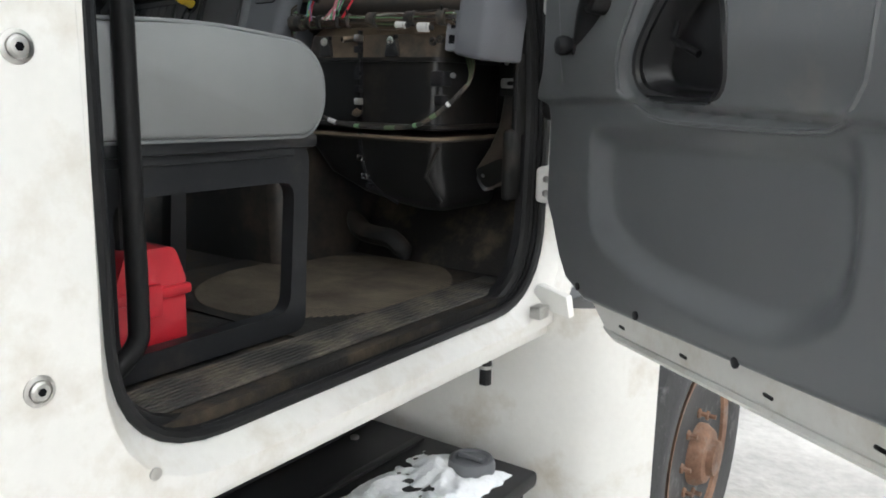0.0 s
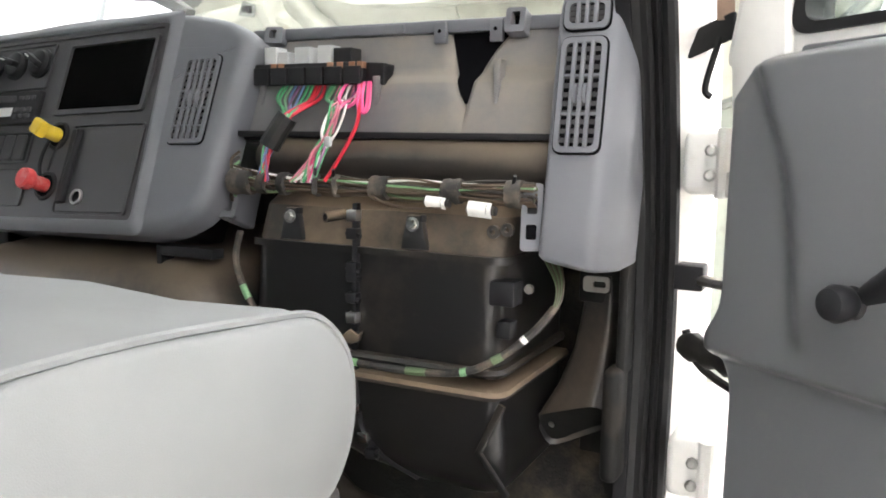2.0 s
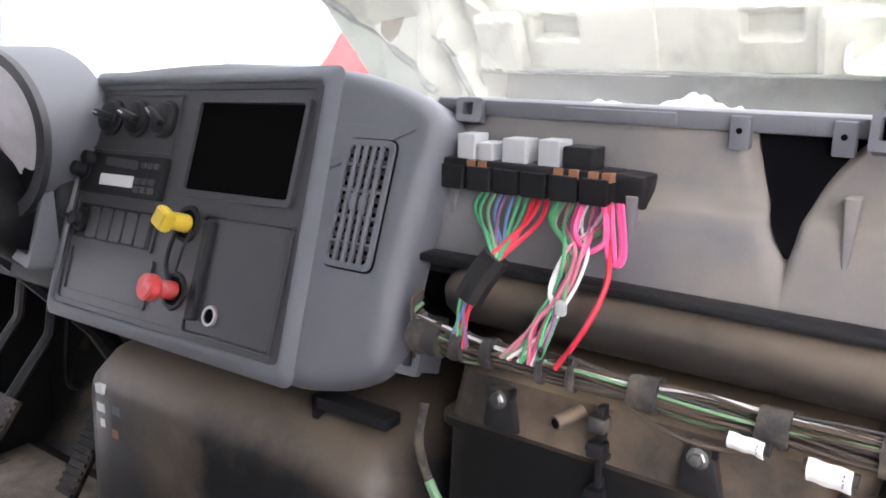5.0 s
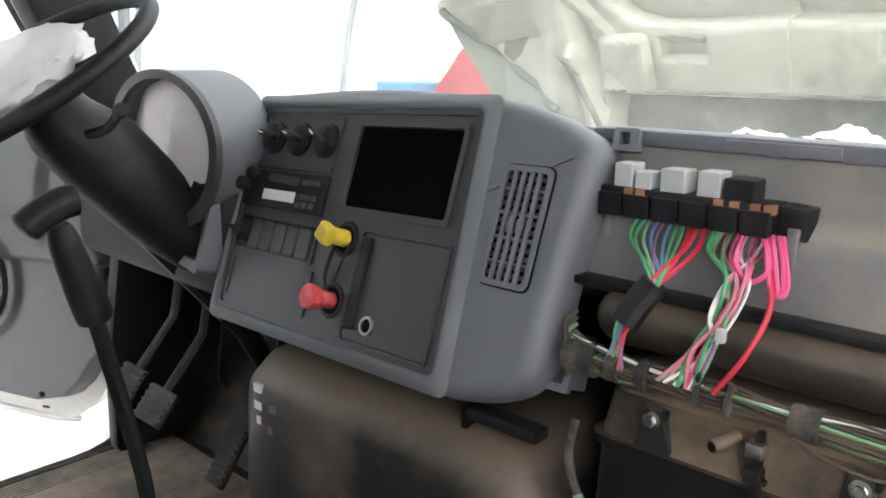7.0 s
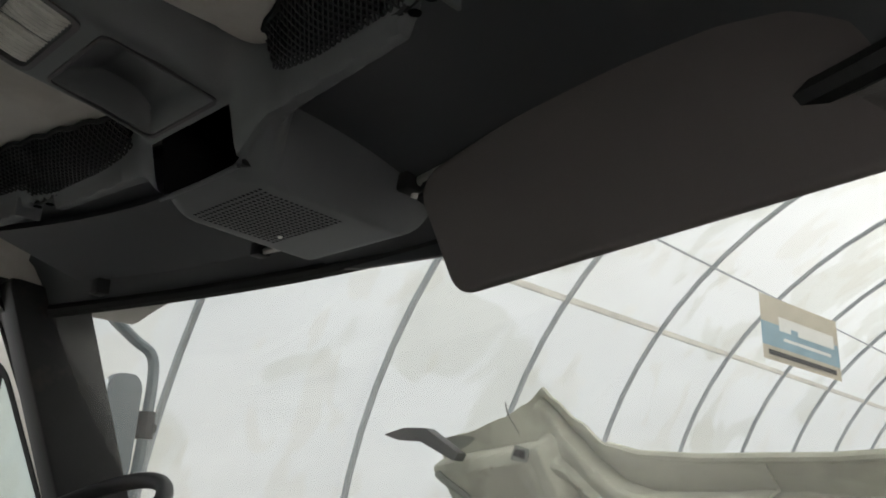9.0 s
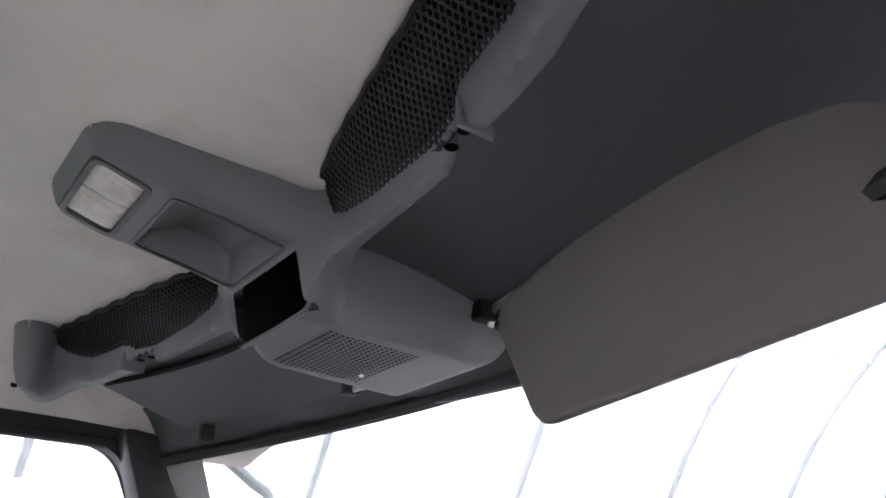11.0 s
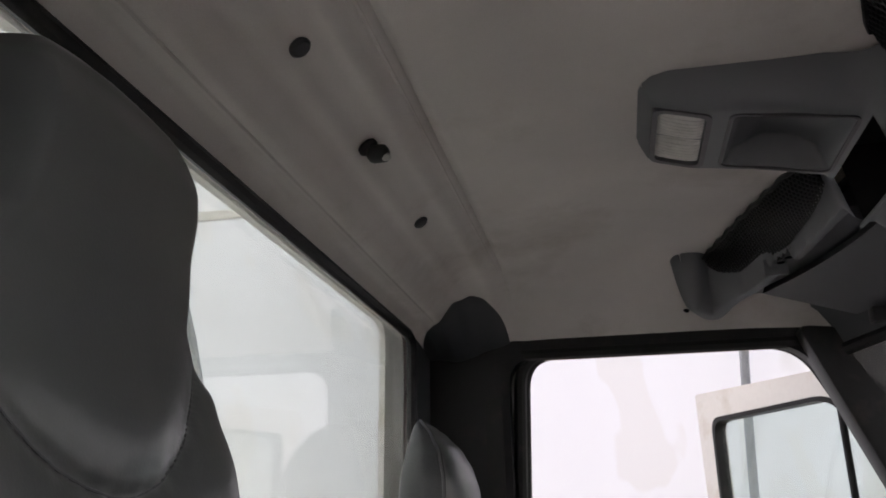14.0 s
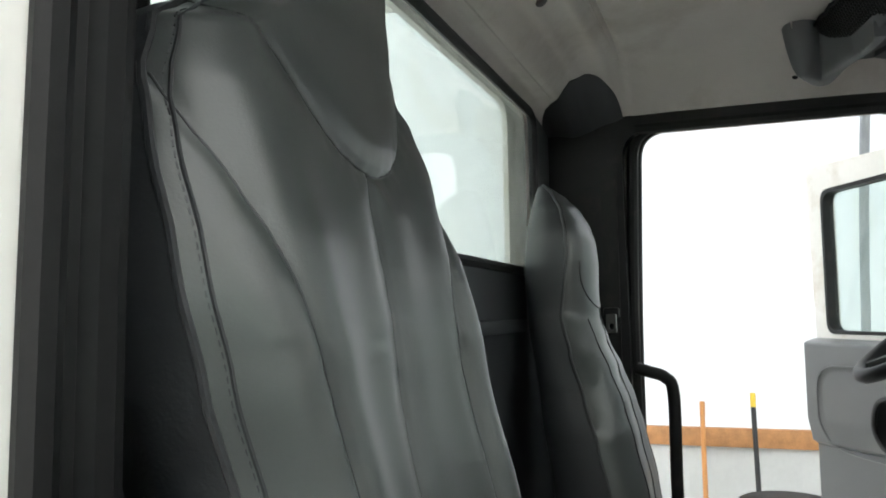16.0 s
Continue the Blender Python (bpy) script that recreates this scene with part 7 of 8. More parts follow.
def controls():
    for name, c, w, h, tilt, label in (("accelerator_pedal", (-0.44, 0.915, 0.2), 0.06, 0.17, 55, "ribbed black accelerator pedal"), ("brake_pedal", (-0.564, 0.82, 0.28), 0.1, 0.075, 50, "ribbed black brake pedal"), ("clutch_pedal", (-0.72, 0.84, 0.28), 0.1, 0.075, 50, "ribbed black clutch pedal")):
        m = Matrix.Translation(c) @ Matrix.Rotation(radians(tilt), 4, "X")
        p = thing(name, c, label, "pedal", "pedals")
        pad = part("pad", xf(box((-w / 2, -h / 2, -0.012), (w / 2, h / 2, 0.0), 0.004), m), mat_rubber, p)
        k = int(h / 0.014)
        for i in range(k):
            y = -h / 2 + h * (i + 0.5) / k
            part("rib", xf(box((-w / 2 + 0.004, y - 0.003, 0), (w / 2 - 0.004, y + 0.003, 0.004)), m), mat_rubber, pad)
        part("arm", tube([m @ Vector((0, 0, -0.01)), (c[0], c[1] + 0.12, c[2] + 0.12), (c[0], c[1] + 0.16, c[2] + 0.3)], 0.011, 8), frame_black, p)
    g = thing("gear_lever", (-0.25, 0.64, 0.0), "tall black gear lever with a bent grip", "gear lever")
    part("shaft", tube(spline([(-0.25, 0.66, 0.0), (-0.25, 0.645, 0.25), (-0.25, 0.632, 0.36), (-0.25, 0.585, 0.6)]), 0.013, 10), frame_black, g)
    part("grip", tube(spline([(-0.25, 0.588, 0.585), (-0.25, 0.582, 0.61), (-0.25, 0.562, 0.68), (-0.25, 0.548, 0.735)]), [0.018, 0.024, 0.0255, 0.0265, 0.027, 0.027, 0.027, 0.027, 0.0265, 0.026, 0.025, 0.0245, 0.024, 0.0235, 0.023, 0.022, 0.02, 0.018, 0.014], 14), black, g)
    part("knob", tube(spline([(-0.25, 0.575, 0.768), (-0.25, 0.555, 0.765), (-0.25, 0.525, 0.752), (-0.25, 0.5, 0.735)]), [0.012] + [0.023] * 17 + [0.014], 14), black, g)
    part("boot", lathe([(0.09, 0), (0.075, 0.03), (0.08, 0.04), (0.055, 0.07), (0.06, 0.08), (0.03, 0.12), (0.016, 0.14)], 20, Matrix.Translation((-0.25, 0.65, 0.0))), rubber, g)
    # steering wheel and column
    c = Vector((-0.53, 0.622, 0.935))
    m = toward(c, (0, -0.55, 0.83))
    sw = thing("steering_wheel", c, "black two-spoked steering wheel, its hub wrapped in pale crumpled plastic", "steering wheel")
    ring = [m @ Vector((0.235 * math.cos(a), 0.235 * math.sin(a), 0.0)) for a in (2 * math.pi * i / 64 for i in range(64))]
    part("wheel_rim", tube(ring, 0.0155, 12, closed=True), black, sw)
    for a in (20, 160, 250, 290):
        q = Matrix.Rotation(radians(a), 4, "Z")
        part("spoke", tube([m @ q @ Vector((0.06, 0, -0.03)), m @ q @ Vector((0.14, 0, -0.02)), m @ q @ Vector((0.23, 0, -0.002))], [0.024, 0.016, 0.012], 8), black, sw)
    hub = bmesh.new()
    bmesh.ops.create_icosphere(hub, subdivisions=4, radius=1)
    for v in hub.verts:
        n = noise.noise(v.co * 1.8) * 0.18 + abs(noise.noise(v.co * 4.5)) * 0.22 + abs(noise.noise(v.co * 11.0)) * 0.09
        v.co = m @ Vector((v.co.x * 0.15 * (1 + n), v.co.y * 0.11 * (1 + n), 0.008 + v.co.z * 0.045 * (1 + n)))
    part("wrapped_hub", hub, glove, sw, "hub cover in crumpled pale plastic", smooth=60)
    st = thing("steering_column", (-0.52, 0.72, 0.8), "thick black steering column shroud with stalks", "steering column")
    axis = Vector((0, 0.55, -0.83))
    part("shroud", tube([c + axis * 0.04 + Vector((0.0, 0, 0)), c + axis * 0.1, c + axis * 0.16 + Vector((0.02, 0.02, 0)), c + axis * 0.28 + Vector((0.04, 0.06, -0.02)), c + axis * 0.38 + Vector((0.05, 0.1, -0.02))], [0.05, 0.065, 0.08, 0.075, 0.07], 20), black, st)
    part("shaft", tube([c + axis * 0.36, (-0.53, 1.02, 0.4), (-0.53, 1.15, 0.15)], 0.025, 10), frame_black, st)
    part("stalk", tube(spline([c + axis * 0.12 + Vector((0.05, 0, 0)), c + axis * 0.1 + Vector((0.13, 0.02, 0.0)), c + axis * 0.07 + Vector((0.2, 0.03, 0.01))]), [0.009] * 6 + [0.008] * 5 + [0.013, 0.011], 10), black, st)
    part("stalk", tube([c + axis * 0.12 + Vector((-0.05, 0, 0)), c + axis * 0.09 + Vector((-0.17, 0.0, 0.0)), c + axis * 0.085 + Vector((-0.2, 0.0, 0.0))], [0.008, 0.008, 0.016], 10), black, st)
    for i in range(2):
        for j in range(2):
            q = c + axis * (0.335 + 0.02 * j) + Vector((0.135, 0.075 + 0.0 * i, 0.02))
            part("indicator", box(q - Vector((0.004, 0.004 - 0.012 * i, 0.004)), q + Vector((0.004, 0.004 + 0.012 * i, 0.004)), 0.001), WIRES["green"], st, "small green indicator")


controls()


def driver_kick_panel():
    t = thing("kick_panel", (-0.97, 1.0, 0.0), "black kick panel beside the pedals", "kick panel")
    part("panel", prism(loop_round([(0.9, 0.0), (1.12, 0.0), (1.14, 0.6), (0.96, 0.6), (0.91, 0.3)], 0.03, 4), -0.985, -0.94, yz, 0.006), black, t)
    part("pedal_bracket", box((-0.8, 1.0, 0.45), (-0.35, 1.06, 0.62), 0.01), frame_black, t)
    part("loose_wire", tube(spline([(-0.45, 0.95, 0.6), (-0.42, 0.9, 0.45), (-0.44, 0.9, 0.35), (-0.5, 0.95, 0.3)]), 0.005, 6), black, t)


driver_kick_panel()


def pillar_handle():
    t = thing("pillar_bar", (0.96, 0.9, 0.95), "dark grey plastic grab bar on the windshield pillar", "grab bar")
    path = spline([(0.985, 0.9, 1.045), (0.978, 0.895, 1.06), (0.974, 0.88, 1.1), (0.97, 0.85, 1.16), (0.972, 0.82, 1.22), (0.985, 0.8, 1.26)], 5)
    part("grip", tube(path, [0.01, 0.024, 0.03, 0.033, 0.034] + [0.033] * (len(path) - 8) + [0.03, 0.024, 0.012], 14), trim_grey, t)


pillar_handle()


for side in (-1, 1):
    lo_x, hi_x = sorted((side * 0.99, side * 1.018))
    single("wall_cowl_side", box((lo_x, 1.06, -0.05), (hi_x, 1.36, 0.82)), black_dusty, "dusty black side wall of the footwell", kind="structure", smooth=0)


# ---- outside the cab ----
def raised_hood():
    t = thing("tilted_hood", (0.0, 2.5, GROUND + 0.4), "truck hood tilted forward, showing its raw cream fibreglass underside", "hood")
    top = [(0.0, 1.2), (0.26, 1.2), (0.42, 1.215), (0.54, 1.25), (0.66, 1.34), (0.76, 1.42), (0.815, 1.468), (0.9, 1.41), (1.0, 1.365), (1.2, 1.31), (1.35, 1.29)]

    crease = [(0.0, 1.112), (0.232, 1.1), (0.4, 1.1), (0.5, 1.125), (0.596, 1.19), (0.706, 1.289), (0.8, 1.4), (0.87, 1.46)]
    brow = [(0.6, 1.29), (0.766, 1.276), (0.93, 1.265), (1.2, 1.231), (1.4, 1.2)]
    seal = [(0.6, 0.7), (0.793, 0.796), (1.04, 0.92), (1.224, 1.062), (1.323, 1.143), (1.45, 1.24)]

    def ramp(k, a, b):
        return max(0.0, min(1.0, (k - a) / (b - a)))

    def depth(x, z):
        """The hood's underside: a concave rear band, a lit ledge under it, and a corner of flat creased panels."""
        hi = curve_at(top, x)
        cz = min(curve_at(crease, min(x, 0.87)), hi - 0.02)
        bz = min(line_at(brow, x), hi - 0.02)
        inner = -0.06 + 0.1 * ramp(hi - z, 0.0, hi - cz) ** 1.5 - 0.1 * ramp(cz - z, 0.0, 0.03) + 0.1 * ramp(cz - z, 0.05, 0.26)
        outer = -0.05 + 0.05 * ramp(hi - z, 0.0, hi - bz) - 0.07 * ramp(bz - z, 0.0, 0.035) + 0.15 * ramp(bz - z, 0.075, 0.2) * ramp(x, 0.8, 0.95) * ramp(1.32 - x, 0.0, 0.15)
        w = ramp(x, 0.72, 0.88)
        d = inner * (1 - w) + outer * w
        # ridge towards the hinge, pressed block beside it, small recess in the wall
        for x0, z0, x1, z1, h, r in ((0.82, 1.24, 0.735, 0.98, -0.05, 0.06), (0.757, 1.18, 0.6, 1.06, -0.03, 0.03), (0.735, 0.98, 0.62, 0.66, -0.06, 0.05)):
            ex, ez = x1 - x0, z1 - z0
            t_ = max(0.0, min(1.0, ((x - x0) * ex + (z - z0) * ez) / (ex * ex + ez * ez)))
            d += h * max(0.0, 1 - math.hypot(x - x0 - ex * t_, z - z0 - ez * t_) / r)
        d -= 0.05 * ramp(x, 0.44, 0.46) * ramp(0.66 - x, 0.0, 0.05) * ramp(1.055 - z, 0.0, 0.03) * ramp(z, 0.8, 0.86)
        d += 0.045 * ramp(x, 0.235, 0.25) * ramp(0.41 - x, 0.0, 0.02) * ramp(1.05 - z, 0.0, 0.012) * ramp(z, 0.965, 0.99)
        d += 0.2 * ramp(0.875 - z, 0.0, 0.01) * ramp(0.62 - x, 0, 0.04)
        # the flank below the edge seal turns under
        q = line_at(seal, x) - z
        if x > 0.66:
            d += (0.05 * ramp(q, 0.0, 0.02) + 0.25 * max(0.0, q)) * ramp(x, 0.66, 0.8)
        d += 0.012 * noise.noise((x * 3.1, z * 3.1, 2.0)) * step(x, 0.6, 0.8) + 0.004 * noise.noise((x * 9, z * 9, 5.0))
        return 2.55 + d

    def skin(u, v, s):
        x = 1.36 * u
        hi, lo = curve_at(top, x), line_at([(0, 0.0), (0.5, 0.0), (0.62, -0.1), (1.36, -0.2)], x)
        z = lo + (hi - lo) * v
        edge = 1.355 - 0.16 * max(0.0, (1.2 - z) / 0.45) if x > 1.0 else 9
        x = min(x, max(1.0, edge))
        return (s * x, depth(x, z), z)

    def along(pts, s, lift=0.012):
        return [(s * p.x, depth(p.x, p.y) - lift - (0.011 if s < 0 else 0.0), p.y) for p in spline([Vector((a_, b_, 0)) for a_, b_ in pts], 6)]
    for s in (-1, 1):
        part("half_shell", sheet(lambda u, v: skin(u, v, s), 190, 150, 0.012), hood_under, t, "raw cream fibreglass underside of the hood", smooth=24)
        part("edge_arm", prism(loop_round([(s * 1.54, 1.3), (s * 1.42, 1.325), (s * 1.3, 1.32), (s * 1.12, 1.22), (s * 1.14, 1.19), (s * 1.33, 1.27), (s * 1.45, 1.275)], 0.008, 2), 2.36, 2.41, xz), frame_black, t, "dark steel edge arm")
        part("edge_seal", tube(along([(1.31, 1.15), (1.224, 1.075), (1.2, 1.02), (1.04, 0.92), (0.9, 0.845), (0.793, 0.796)], s, 0.012), 0.016, 6), soot, t, "grey rubber edge seal")

        def flank_point(u, v):
            x = 0.7 + 0.66 * u
            hi_, lo_ = line_at(seal, x) - 0.02, -0.12
            z = lo_ + (hi_ - lo_) * v
            x = min(x, max(1.0, 1.353 - 0.16 * max(0.0, (1.2 - z) / 0.45)))
            return (s * x, depth(x, z) - (0.02 if s < 0 else 0.008), z)
        part("flank", sheet(flank_point, 50, 50, 0.004), flank_grey, t, "dull grey-green flank", smooth=24)
        part("panel_joint", tube(along([(0.99, 1.418), (0.975, 1.36), (0.952, 1.3)], s, 0.001), 0.003, 6), soot, t)
        part("fold_seam", tube(along([(0.78, 1.36), (0.706, 1.28), (0.596, 1.18), (0.5, 1.115), (0.4, 1.092)], s, 0.002), 0.006, 6), hood_under, t)

        def stain_point(u, v, cx, cz, rx, rz, seed):
            a_ = 2 * math.pi * u
            r_ = v * (1 + 0.3 * noise.noise((math.cos(a_) * 1.5, math.sin(a_) * 1.5, seed)) + 0.12 * noise.noise((math.cos(a_) * 5, math.sin(a_) * 5, seed)))
            x, z = cx + rx * r_ * math.cos(a_) - 0.03 * r_ * math.sin(a_), cz + rz * r_ * math.sin(a_)
            return (s * x, depth(x, z) - 0.016, z)
        if s < 0:
            part("grime_stain", sheet(lambda u, v: stain_point(u, v, 1.065, 1.07, 0.062, 0.1, 3.0), 40, 10), grime, t, "brown oily stain")
            part("grime_stain", sheet(lambda u, v: stain_point(u, v, 1.25, 1.275, 0.075, 0.028, 7.0), 40, 8), soot, t)
            part("hinge_plate", sheet(lambda u, v: (-(0.74 - 0.13 * v + 0.055 * (u - 0.3)), depth(0.74 - 0.13 * v, 0.97 - 0.25 * v) - 0.035 + 0.03 * abs(u - 0.4), 0.97 - 0.25 * v + 0.02 * (u - 0.5)), 6, 16, 0.006), soot, t, "sooty grey hinge plate", smooth=24)
        hx = 0.905
        hm = toward((s * hx, depth(hx, 1.225) - (0.014 if s < 0 else 0.004), 1.222), (0, -1, 0)) @ Matrix.Rotation(radians(12 * s), 4, "Z")
        part("bolt_hole", xf(prism(loop_round([(-0.04, -0.03), (0.036, -0.026), (0.042, 0.024), (-0.03, 0.03)], 0.008, 2), 0.0, 0.006), hm), soot, t, "sooty rectangular opening")
        part("bolt_slot", xf(prism(loop_round([(-0.028, -0.012), (0.026, -0.014), (0.024, 0.016), (-0.02, 0.014)], 0.006, 2), 0.003, 0.009), hm), hole_shade, t)
    part("access_window_rim", rim(rrect(0.512, 0.88, 0.662, 1.027, 0.03, 4), rrect(0.53, 0.895, 0.645, 1.012, 0.02, 4), 2.5, 2.57, xz), hood_under, t)
    part("access_window", prism(rrect(0.53, 0.895, 0.645, 1.012, 0.02, 4), 2.525, 2.535, xz), siding, t, "pale access window")
    part("rear_edge", tube([(-0.55, 2.5, 1.248), (-0.42, 2.49, 1.216), (-0.2, 2.48, 1.203), (0.2, 2.48, 1.203), (0.42, 2.49, 1.216), (0.55, 2.5, 1.248)], 0.016, 8), hood_under, t)
    part("under_ledge", box((-0.6, 2.53, 0.868), (0.6, 2.72, 0.88), 0.004), soot, t)
    part("air_box", box((-0.6, 2.66, 0.2), (0.6, 2.7, 0.866), 0.01), soot, t, "sooty grey recess under the hood edge")


soot = surface("sooty_fibreglass", (0.16, 0.17, 0.15), 0.5, spread=0.25, scale=5, grain=40, bump=0.2, dust=(0.4, 0.42, 0.4), dust_amount=0.2, dust_scale=9)
# Flank colour: darker and greener than hood_under.
flank_grey = surface("grey_green_flank", (0.3, 0.33, 0.28), 0.45, spread=0.12, scale=4, grain=40, bump=0.1, dust=(0.2, 0.2, 0.16), dust_amount=0.35, dust_scale=6)
grime = surface("oily_grime", (0.2, 0.17, 0.12), 0.5, spread=0.3, scale=12, grain=60, bump=0.1, dust=(0.09, 0.075, 0.05), dust_amount=0.5, dust_scale=14)
raised_hood()


def cowl():
    single("cowl", sheet(lambda u, v: (-0.95 + 1.9 * u, 1.31 - 0.24 * (2 * u - 1) ** 2 + 0.16 * v, 0.838 - 0.07 * v), 24, 4, 0.01), paint, "white painted cowl at the windshield's foot", kind="structure")
    heap = bmesh.new()
    n, k = 44, 10
    rows = []
    for j in range(k + 1):
        row = []
        for i in range(n + 1):
            u, v = i / n, j / k
            x = 0.33 + 0.34 * u
            y = 1.315 - 0.24 * (x / 0.98) ** 2 + 0.01 + 0.11 * v
            e = min(1.0, 6 * min(u, 1 - u)) * math.sin(math.pi * min(1.0, 0.1 + v)) ** 0.6 if v < 0.9 else 0.0
            row.append(heap.verts.new((x, y, 0.85 - 0.05 * v + max(0.0, e * (0.03 + 0.03 * noise.noise((x * 16, y * 16, 0)) + 0.014 * noise.noise((x * 60, y * 60, 0)))))))
        rows.append(row)
    for a, b in zip(rows, rows[1:]):
        for i in range(n):
            heap.faces.new((a[i], a[i + 1], b[i + 1], b[i]))
    single("snow_patch", heap, snow, "patch of crusty snow at the foot of the windshield", "snow", smooth=60)
    eng = thing("engine_bay", (0.0, 1.9, 0.2), "dark engine bay behind the tilted hood", "engine bay")
    part("engine_block", box((-0.5, 1.45, -0.5), (0.5, 2.3, 0.55), 0.04), black_dusty, eng)
    part("frame_rail", box((-0.5, -3.0, -0.65), (-0.4, 3.0, -0.4), 0.01), frame_black, eng)
    part("frame_rail", box((0.4, -3.0, -0.65), (0.5, 3.0, -0.4), 0.01), frame_black, eng)


cowl()


def side_mirror(s):
    t = thing("side_mirror", (s * 1.1, 1.0, 1.0), "black side mirror on a bent tube arm outside the door", "mirror", "side mirrors")
    part("arm", tube(spline([(s * 1.04, 0.9, 1.5), (s * 1.2, 1.0, 1.5), (s * 1.33, 1.13, 1.475), (s * 1.35, 1.2, 1.44), (s * 1.35, 1.215, 1.36), (s * 1.35, 1.21, 1.2), (s * 1.35, 1.2, 0.98), (s * 1.3, 1.18, 0.86), (s * 1.08, 1.12, 0.82)]), 0.017, 10), mirror_shell, t)
    head = soft_plate(loop_round([(1.085, 1.08), (1.18, 1.08), (1.185, 1.34), (1.165, 1.375), (1.1, 1.375), (1.08, 1.34)], 0.02, 4), 0, 0.07, 0.03, 4, lambda p, d: (s * (1.345 + d), p[0], p[1]))
    # Inward face is plain blue-grey in place of glass reflecting the dark cab.
    part("head", head, mirror_shell, t, "mirror housing whose blue-grey paints in a dark reflection")
    part("glass", prism(rrect(min(s * 1.352, s * 1.408), 1.1, max(s * 1.352, s * 1.408), 1.355, 0.012, 4), 1.0795, 1.083, xz), mirror_glass, t, "mirror glass")
    part("clamp", tube([(s * 1.35, 1.212, 1.27), (s * 1.35, 1.212, 1.19)], 0.026, 10), black, t)
    part("clamp_bolt", box((s * 1.35 - 0.02, 1.19, 1.21), (s * 1.35 + 0.02, 1.24, 1.235), 0.004), black, t)


# Shell colour, which also paints the dark reflection on the mirror head.
mirror_shell = surface("blue_grey_shell_and_reflection", (0.13, 0.16, 0.18), 0.4, spread=0.1, grain=200, bump=0.05)
mirror_glass = surface("mirror_glass", (0.8, 0.82, 0.83), 0.05, metal=1.0, spread=0.02, bump=0)
side_mirror(-1)


def under_the_cab():
    def splash(u, v):
        x = 0.5 + 0.82 * u
        y = 1.01 + 0.05 * u + 0.12 * max(0.0, (u - 0.8) / 0.2) ** 2
        return (x, y, -1.02 + (1.0 + 0.0 * u) * v - 0.1 * (1 - u) * v)
    sp = thing("splash_panel", (0.95, 1.03, -1.02), "white painted splash panel ahead of the sill", "splash panel")
    part("panel", sheet(splash, 30, 12, 0.006), paint, sp, smooth=60)
    part("bracket", prism([(1.05, -0.03), (1.16, -0.05), (1.15, 0.0), (1.07, 0.02)], 0.99, 1.02, xz, 0.003), paint, sp)
    t = thing("battery_box", (0.85, 0.1, -0.9), "black tank box under the cab with snow on its lid", "tank")
    part("lid", box((0.45, -0.9, -0.46), (1.13, 0.93, -0.42), 0.012), black, t)
    part("body", box((0.47, -0.88, -0.95), (1.11, 0.91, -0.46), 0.02), black, t)
    for x in (0.62, 0.8, 0.98):
        part("lid_ridge", box((x - 0.012, -0.85, -0.422), (x + 0.012, 0.9, -0.412), 0.004), black, t)
    part("bolt", lathe([(0.012, 0), (0.012, 0.006), (0.006, 0.008)], 8, toward((0.66, 0.8, -0.42), (0, 0, 1))), steel, t)
    cap = part("filler_cap", lathe([(0.058, 0), (0.058, 0.02), (0.052, 0.034), (0.044, 0.036), (0.04, 0.03), (0.01, 0.031)], 28, Matrix.Translation((1.0, 0.83, -0.42))), trim_light, t, "round grey filler cap")
    part("cap_grip", box((0.965, 0.823, -0.391), (1.035, 0.837, -0.378), 0.004), trim_light, cap)

    def flakes(u, v):
        x, y = 0.82 + 0.29 * u, 0.4 + 0.5 * v
        e = min(1, 5 * min(u, 1 - u, v, 1 - v))
        return (x, y, -0.428 + e * max(0.0, 0.02 + 0.035 * noise.noise((x * 9, y * 9, 1)) + 0.012 * noise.noise((x * 40, y * 40, 0))))
    single("snow_patch", sheet(flakes, 40, 60), snow, "thin crusty snow lying on the black tank lid", "snow", smooth=60)
    # front wheel
    w = thing("front_wheel", (1.15, 1.75, GROUND), "front truck wheel with a rusty steel rim and hub", "wheel")
    m = Matrix.Translation((1.02, 1.76, GROUND + 0.5)) @ Matrix.Rotation(radians(90), 4, "Y")
    part("tyre", lathe([(0.3, 0.0), (0.42, -0.01), (0.48, 0.02), (0.5, 0.05), (0.5, 0.2), (0.48, 0.24), (0.42, 0.265), (0.32, 0.255), (0.29, 0.24)], 48, m), tyre, w)
    rm = part("rim", lathe([(0.28, 0.0), (0.285, 0.24), (0.3, 0.256), (0.27, 0.25), (0.25, 0.2), (0.2, 0.19), (0.16, 0.22), (0.1, 0.222)], 40, m), rust, w, "rusty steel rim")
    part("hub", lathe([(0.1, 0.2), (0.1, 0.26), (0.085, 0.285), (0.06, 0.29), (0.055, 0.31), (0.03, 0.315)], 28, m), rust, w, "rusty hub")
    for i in range(8):
        a = 2 * math.pi * i / 8
        part("wheel_nut", lathe([(0.017, 0.215), (0.017, 0.245), (0.008, 0.25), (0.008, 0.27)], 6, m @ Matrix.Translation((0.135 * math.cos(a), 0.135 * math.sin(a), 0))), rust, rm)


under_the_cab()


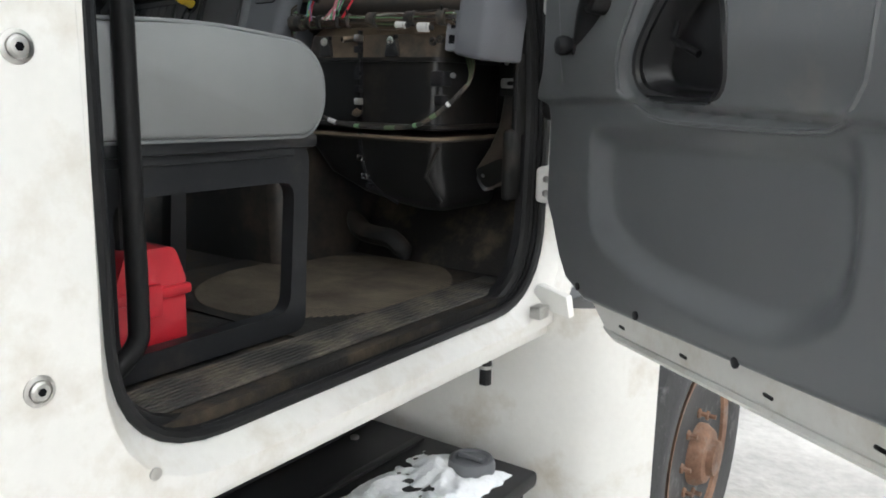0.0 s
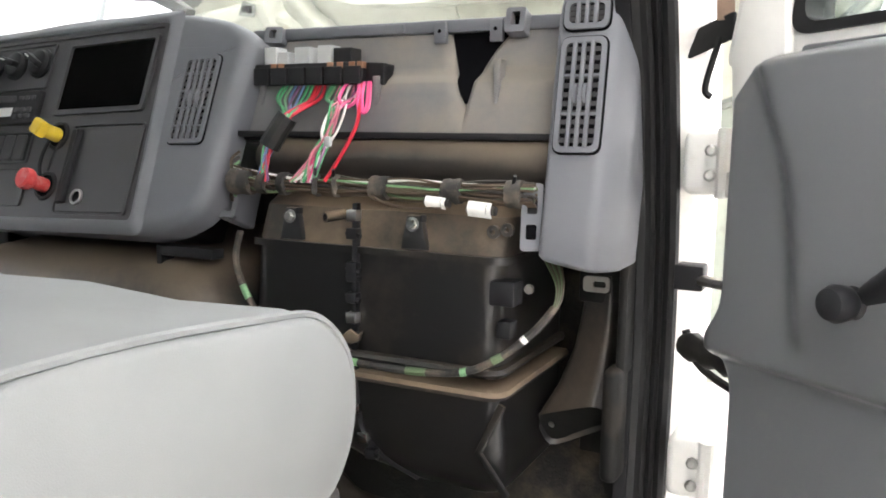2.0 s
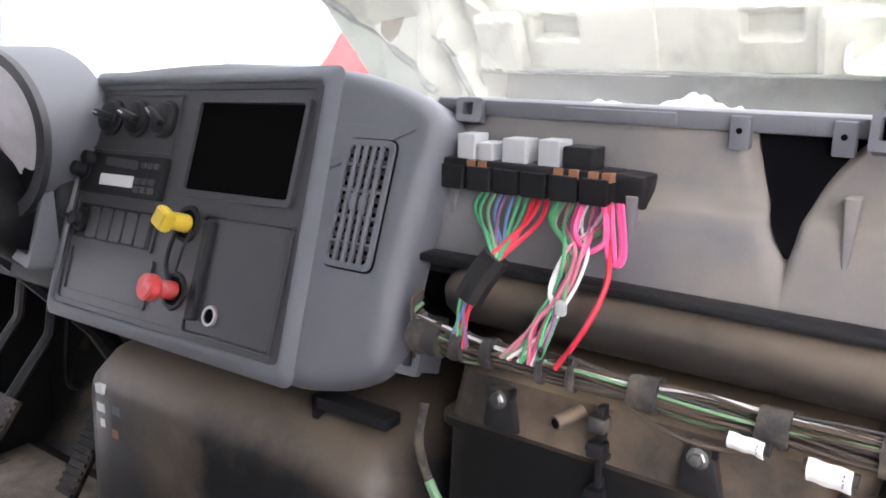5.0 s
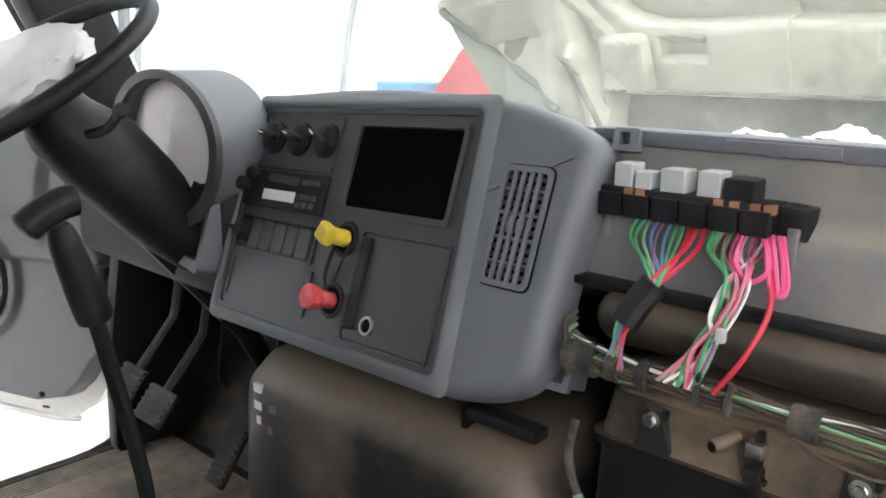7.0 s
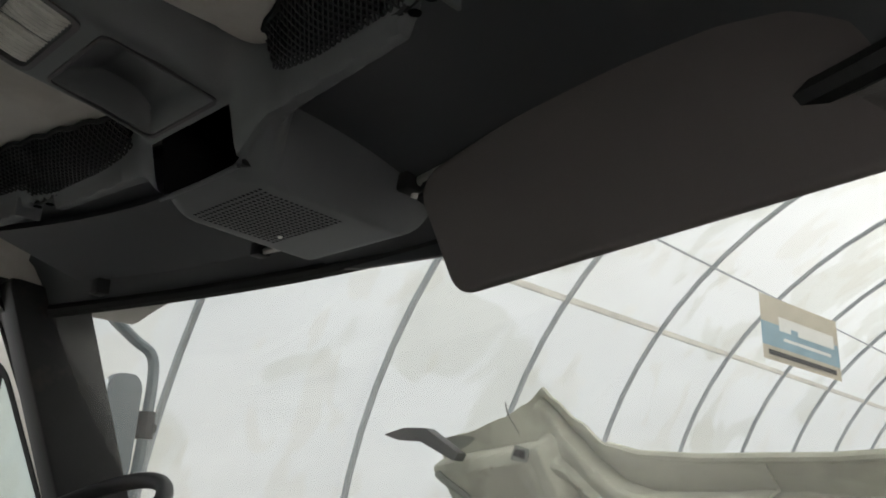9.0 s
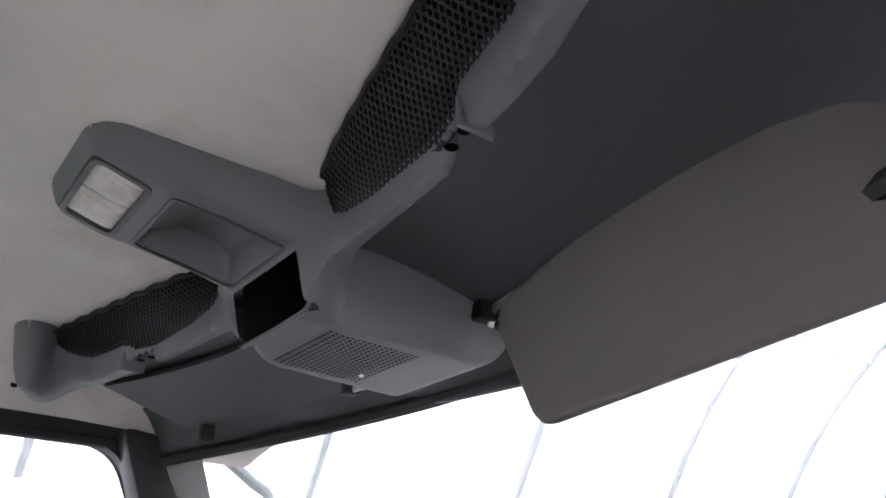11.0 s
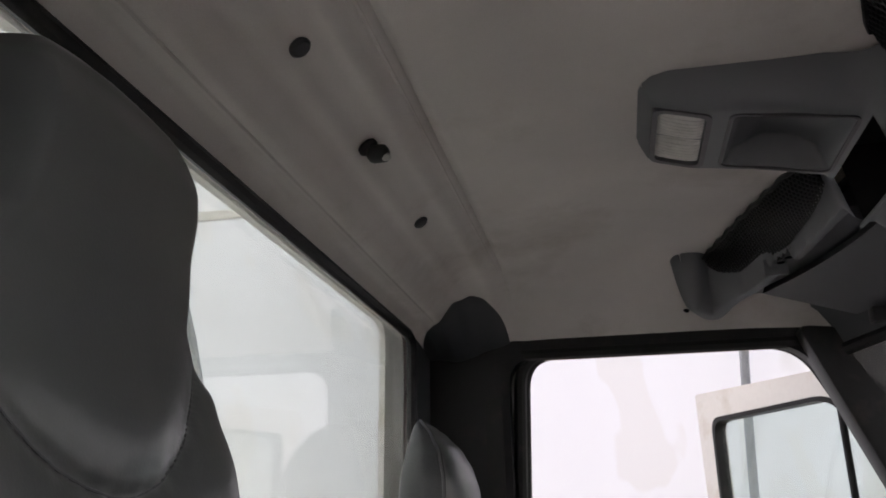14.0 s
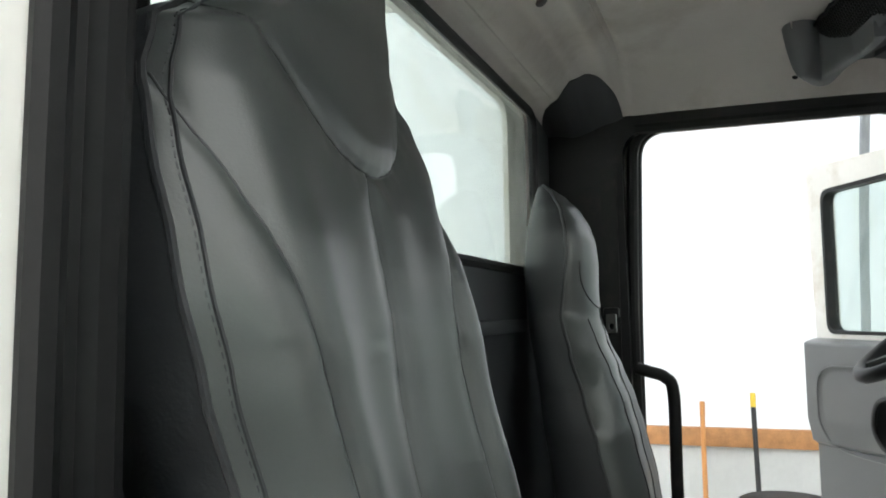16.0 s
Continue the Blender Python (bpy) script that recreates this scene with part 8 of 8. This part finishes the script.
def hall_things():
    # banner between the hoops: unreadable lettering as bars
    def on_sign(u, v, d=0.0):
        return Vector((-3.07 + 0.91 * u, 10.35 - d + 0.02 * math.sin(u * 9), 3.82 - 0.51 * u - v * (0.866 - 0.13 * u)))
    b = thing("banner", (-2.6, 10.35, 2.8), "blue and cream advertising banner hung under the hoops", "banner")
    part("cloth", sheet(lambda u, v: on_sign(u, v), 12, 10, 0.004), banner_cream, b)
    part("blue_field", sheet(lambda u, v: on_sign(u, 0.42 + 0.36 * v, 0.012), 12, 6), banner_blue, b)
    for u0, u1, v0, v1 in ((0.25, 0.95, 0.28, 0.5), (0.3, 0.9, 0.6, 0.65), (0.08, 0.95, 0.84, 0.92)):
        part("lettering_bar", sheet(lambda u, v: on_sign(u0 + (u1 - u0) * u, v0 + (v1 - v0) * v, 0.024), 2, 2), paper if v0 < 0.7 else ink, b)
    # long handles leaning on the side wall
    for y, z, mat, tip, label in ((0.28, 0.33, frame_black, yellow_knob, "black shovel handle with a yellow end leaning on the wall"), (-0.08, 0.26, wood_handle, wood_handle, "orange broom handle leaning on the wall")):
        h = thing("tool_handle", (-4.85, y, GROUND), label, "tool handle", "tool handles")
        part("shaft", tube([(-4.6, y + 0.02, GROUND), (-5.08, y, z - 0.1)], 0.018, 8), mat, h)
        part("end", tube([(-5.08, y, z - 0.1), (-5.12, y, z)], 0.02, 8), tip, h)
    clutter = thing("stacked_boxes", (-2.3, 3.3, GROUND), "blue and tan boxes stacked on a dark crate beyond the hood", "boxes")
    part("crate", box((-2.75, 3.1, GROUND), (-1.95, 3.7, 0.74), 0.02), trim_light, clutter)
    part("tan_box", box((-2.52, 3.15, 0.742), (-2.2, 3.45, 0.8), 0.006), tan_card, clutter)
    part("blue_box", box((-2.45, 3.15, 0.8), (-2.17, 3.45, 0.85), 0.006), blue_card, clutter)
    red = thing("red_fender", (-1.95, 3.4, 0.7), "red painted truck fender standing behind the hood", "fender")
    part("skin", prism(loop_round([(-2.18, 0.72), (-2.1, 0.82), (-1.99, 0.93), (-1.92, 1.02), (-1.8, 1.09), (-1.6, 1.02), (-1.6, 0.72)], [0.02, 0.06, 0.05, 0.05, 0.08, 0.08, 0.02], 4), 3.25, 3.6, xz), red_paint, red, smooth=60)
    part("post", box((-2.0, 3.4, GROUND), (-1.9, 3.5, 0.8), 0.01), frame_black, red)
    single("drum", lathe([(0.29, 0), (0.3, 0.02), (0.285, 0.3), (0.3, 0.32), (0.285, 0.6), (0.3, 0.86), (0.28, 0.87)], 28, Matrix.Translation((-4.4, 0.45, GROUND))), black, "dark drum by the hall wall", "drum")


banner_blue = surface("faded_blue_print", (0.28, 0.42, 0.5), 0.8, spread=0.1, bump=0.05)
banner_cream = surface("cream_banner_cloth", (0.55, 0.5, 0.4), 0.8, spread=0.08, bump=0.05)
wood_handle = surface("orange_varnished_handle", (0.55, 0.24, 0.07), 0.5, spread=0.12, bump=0.05)
hall_things()
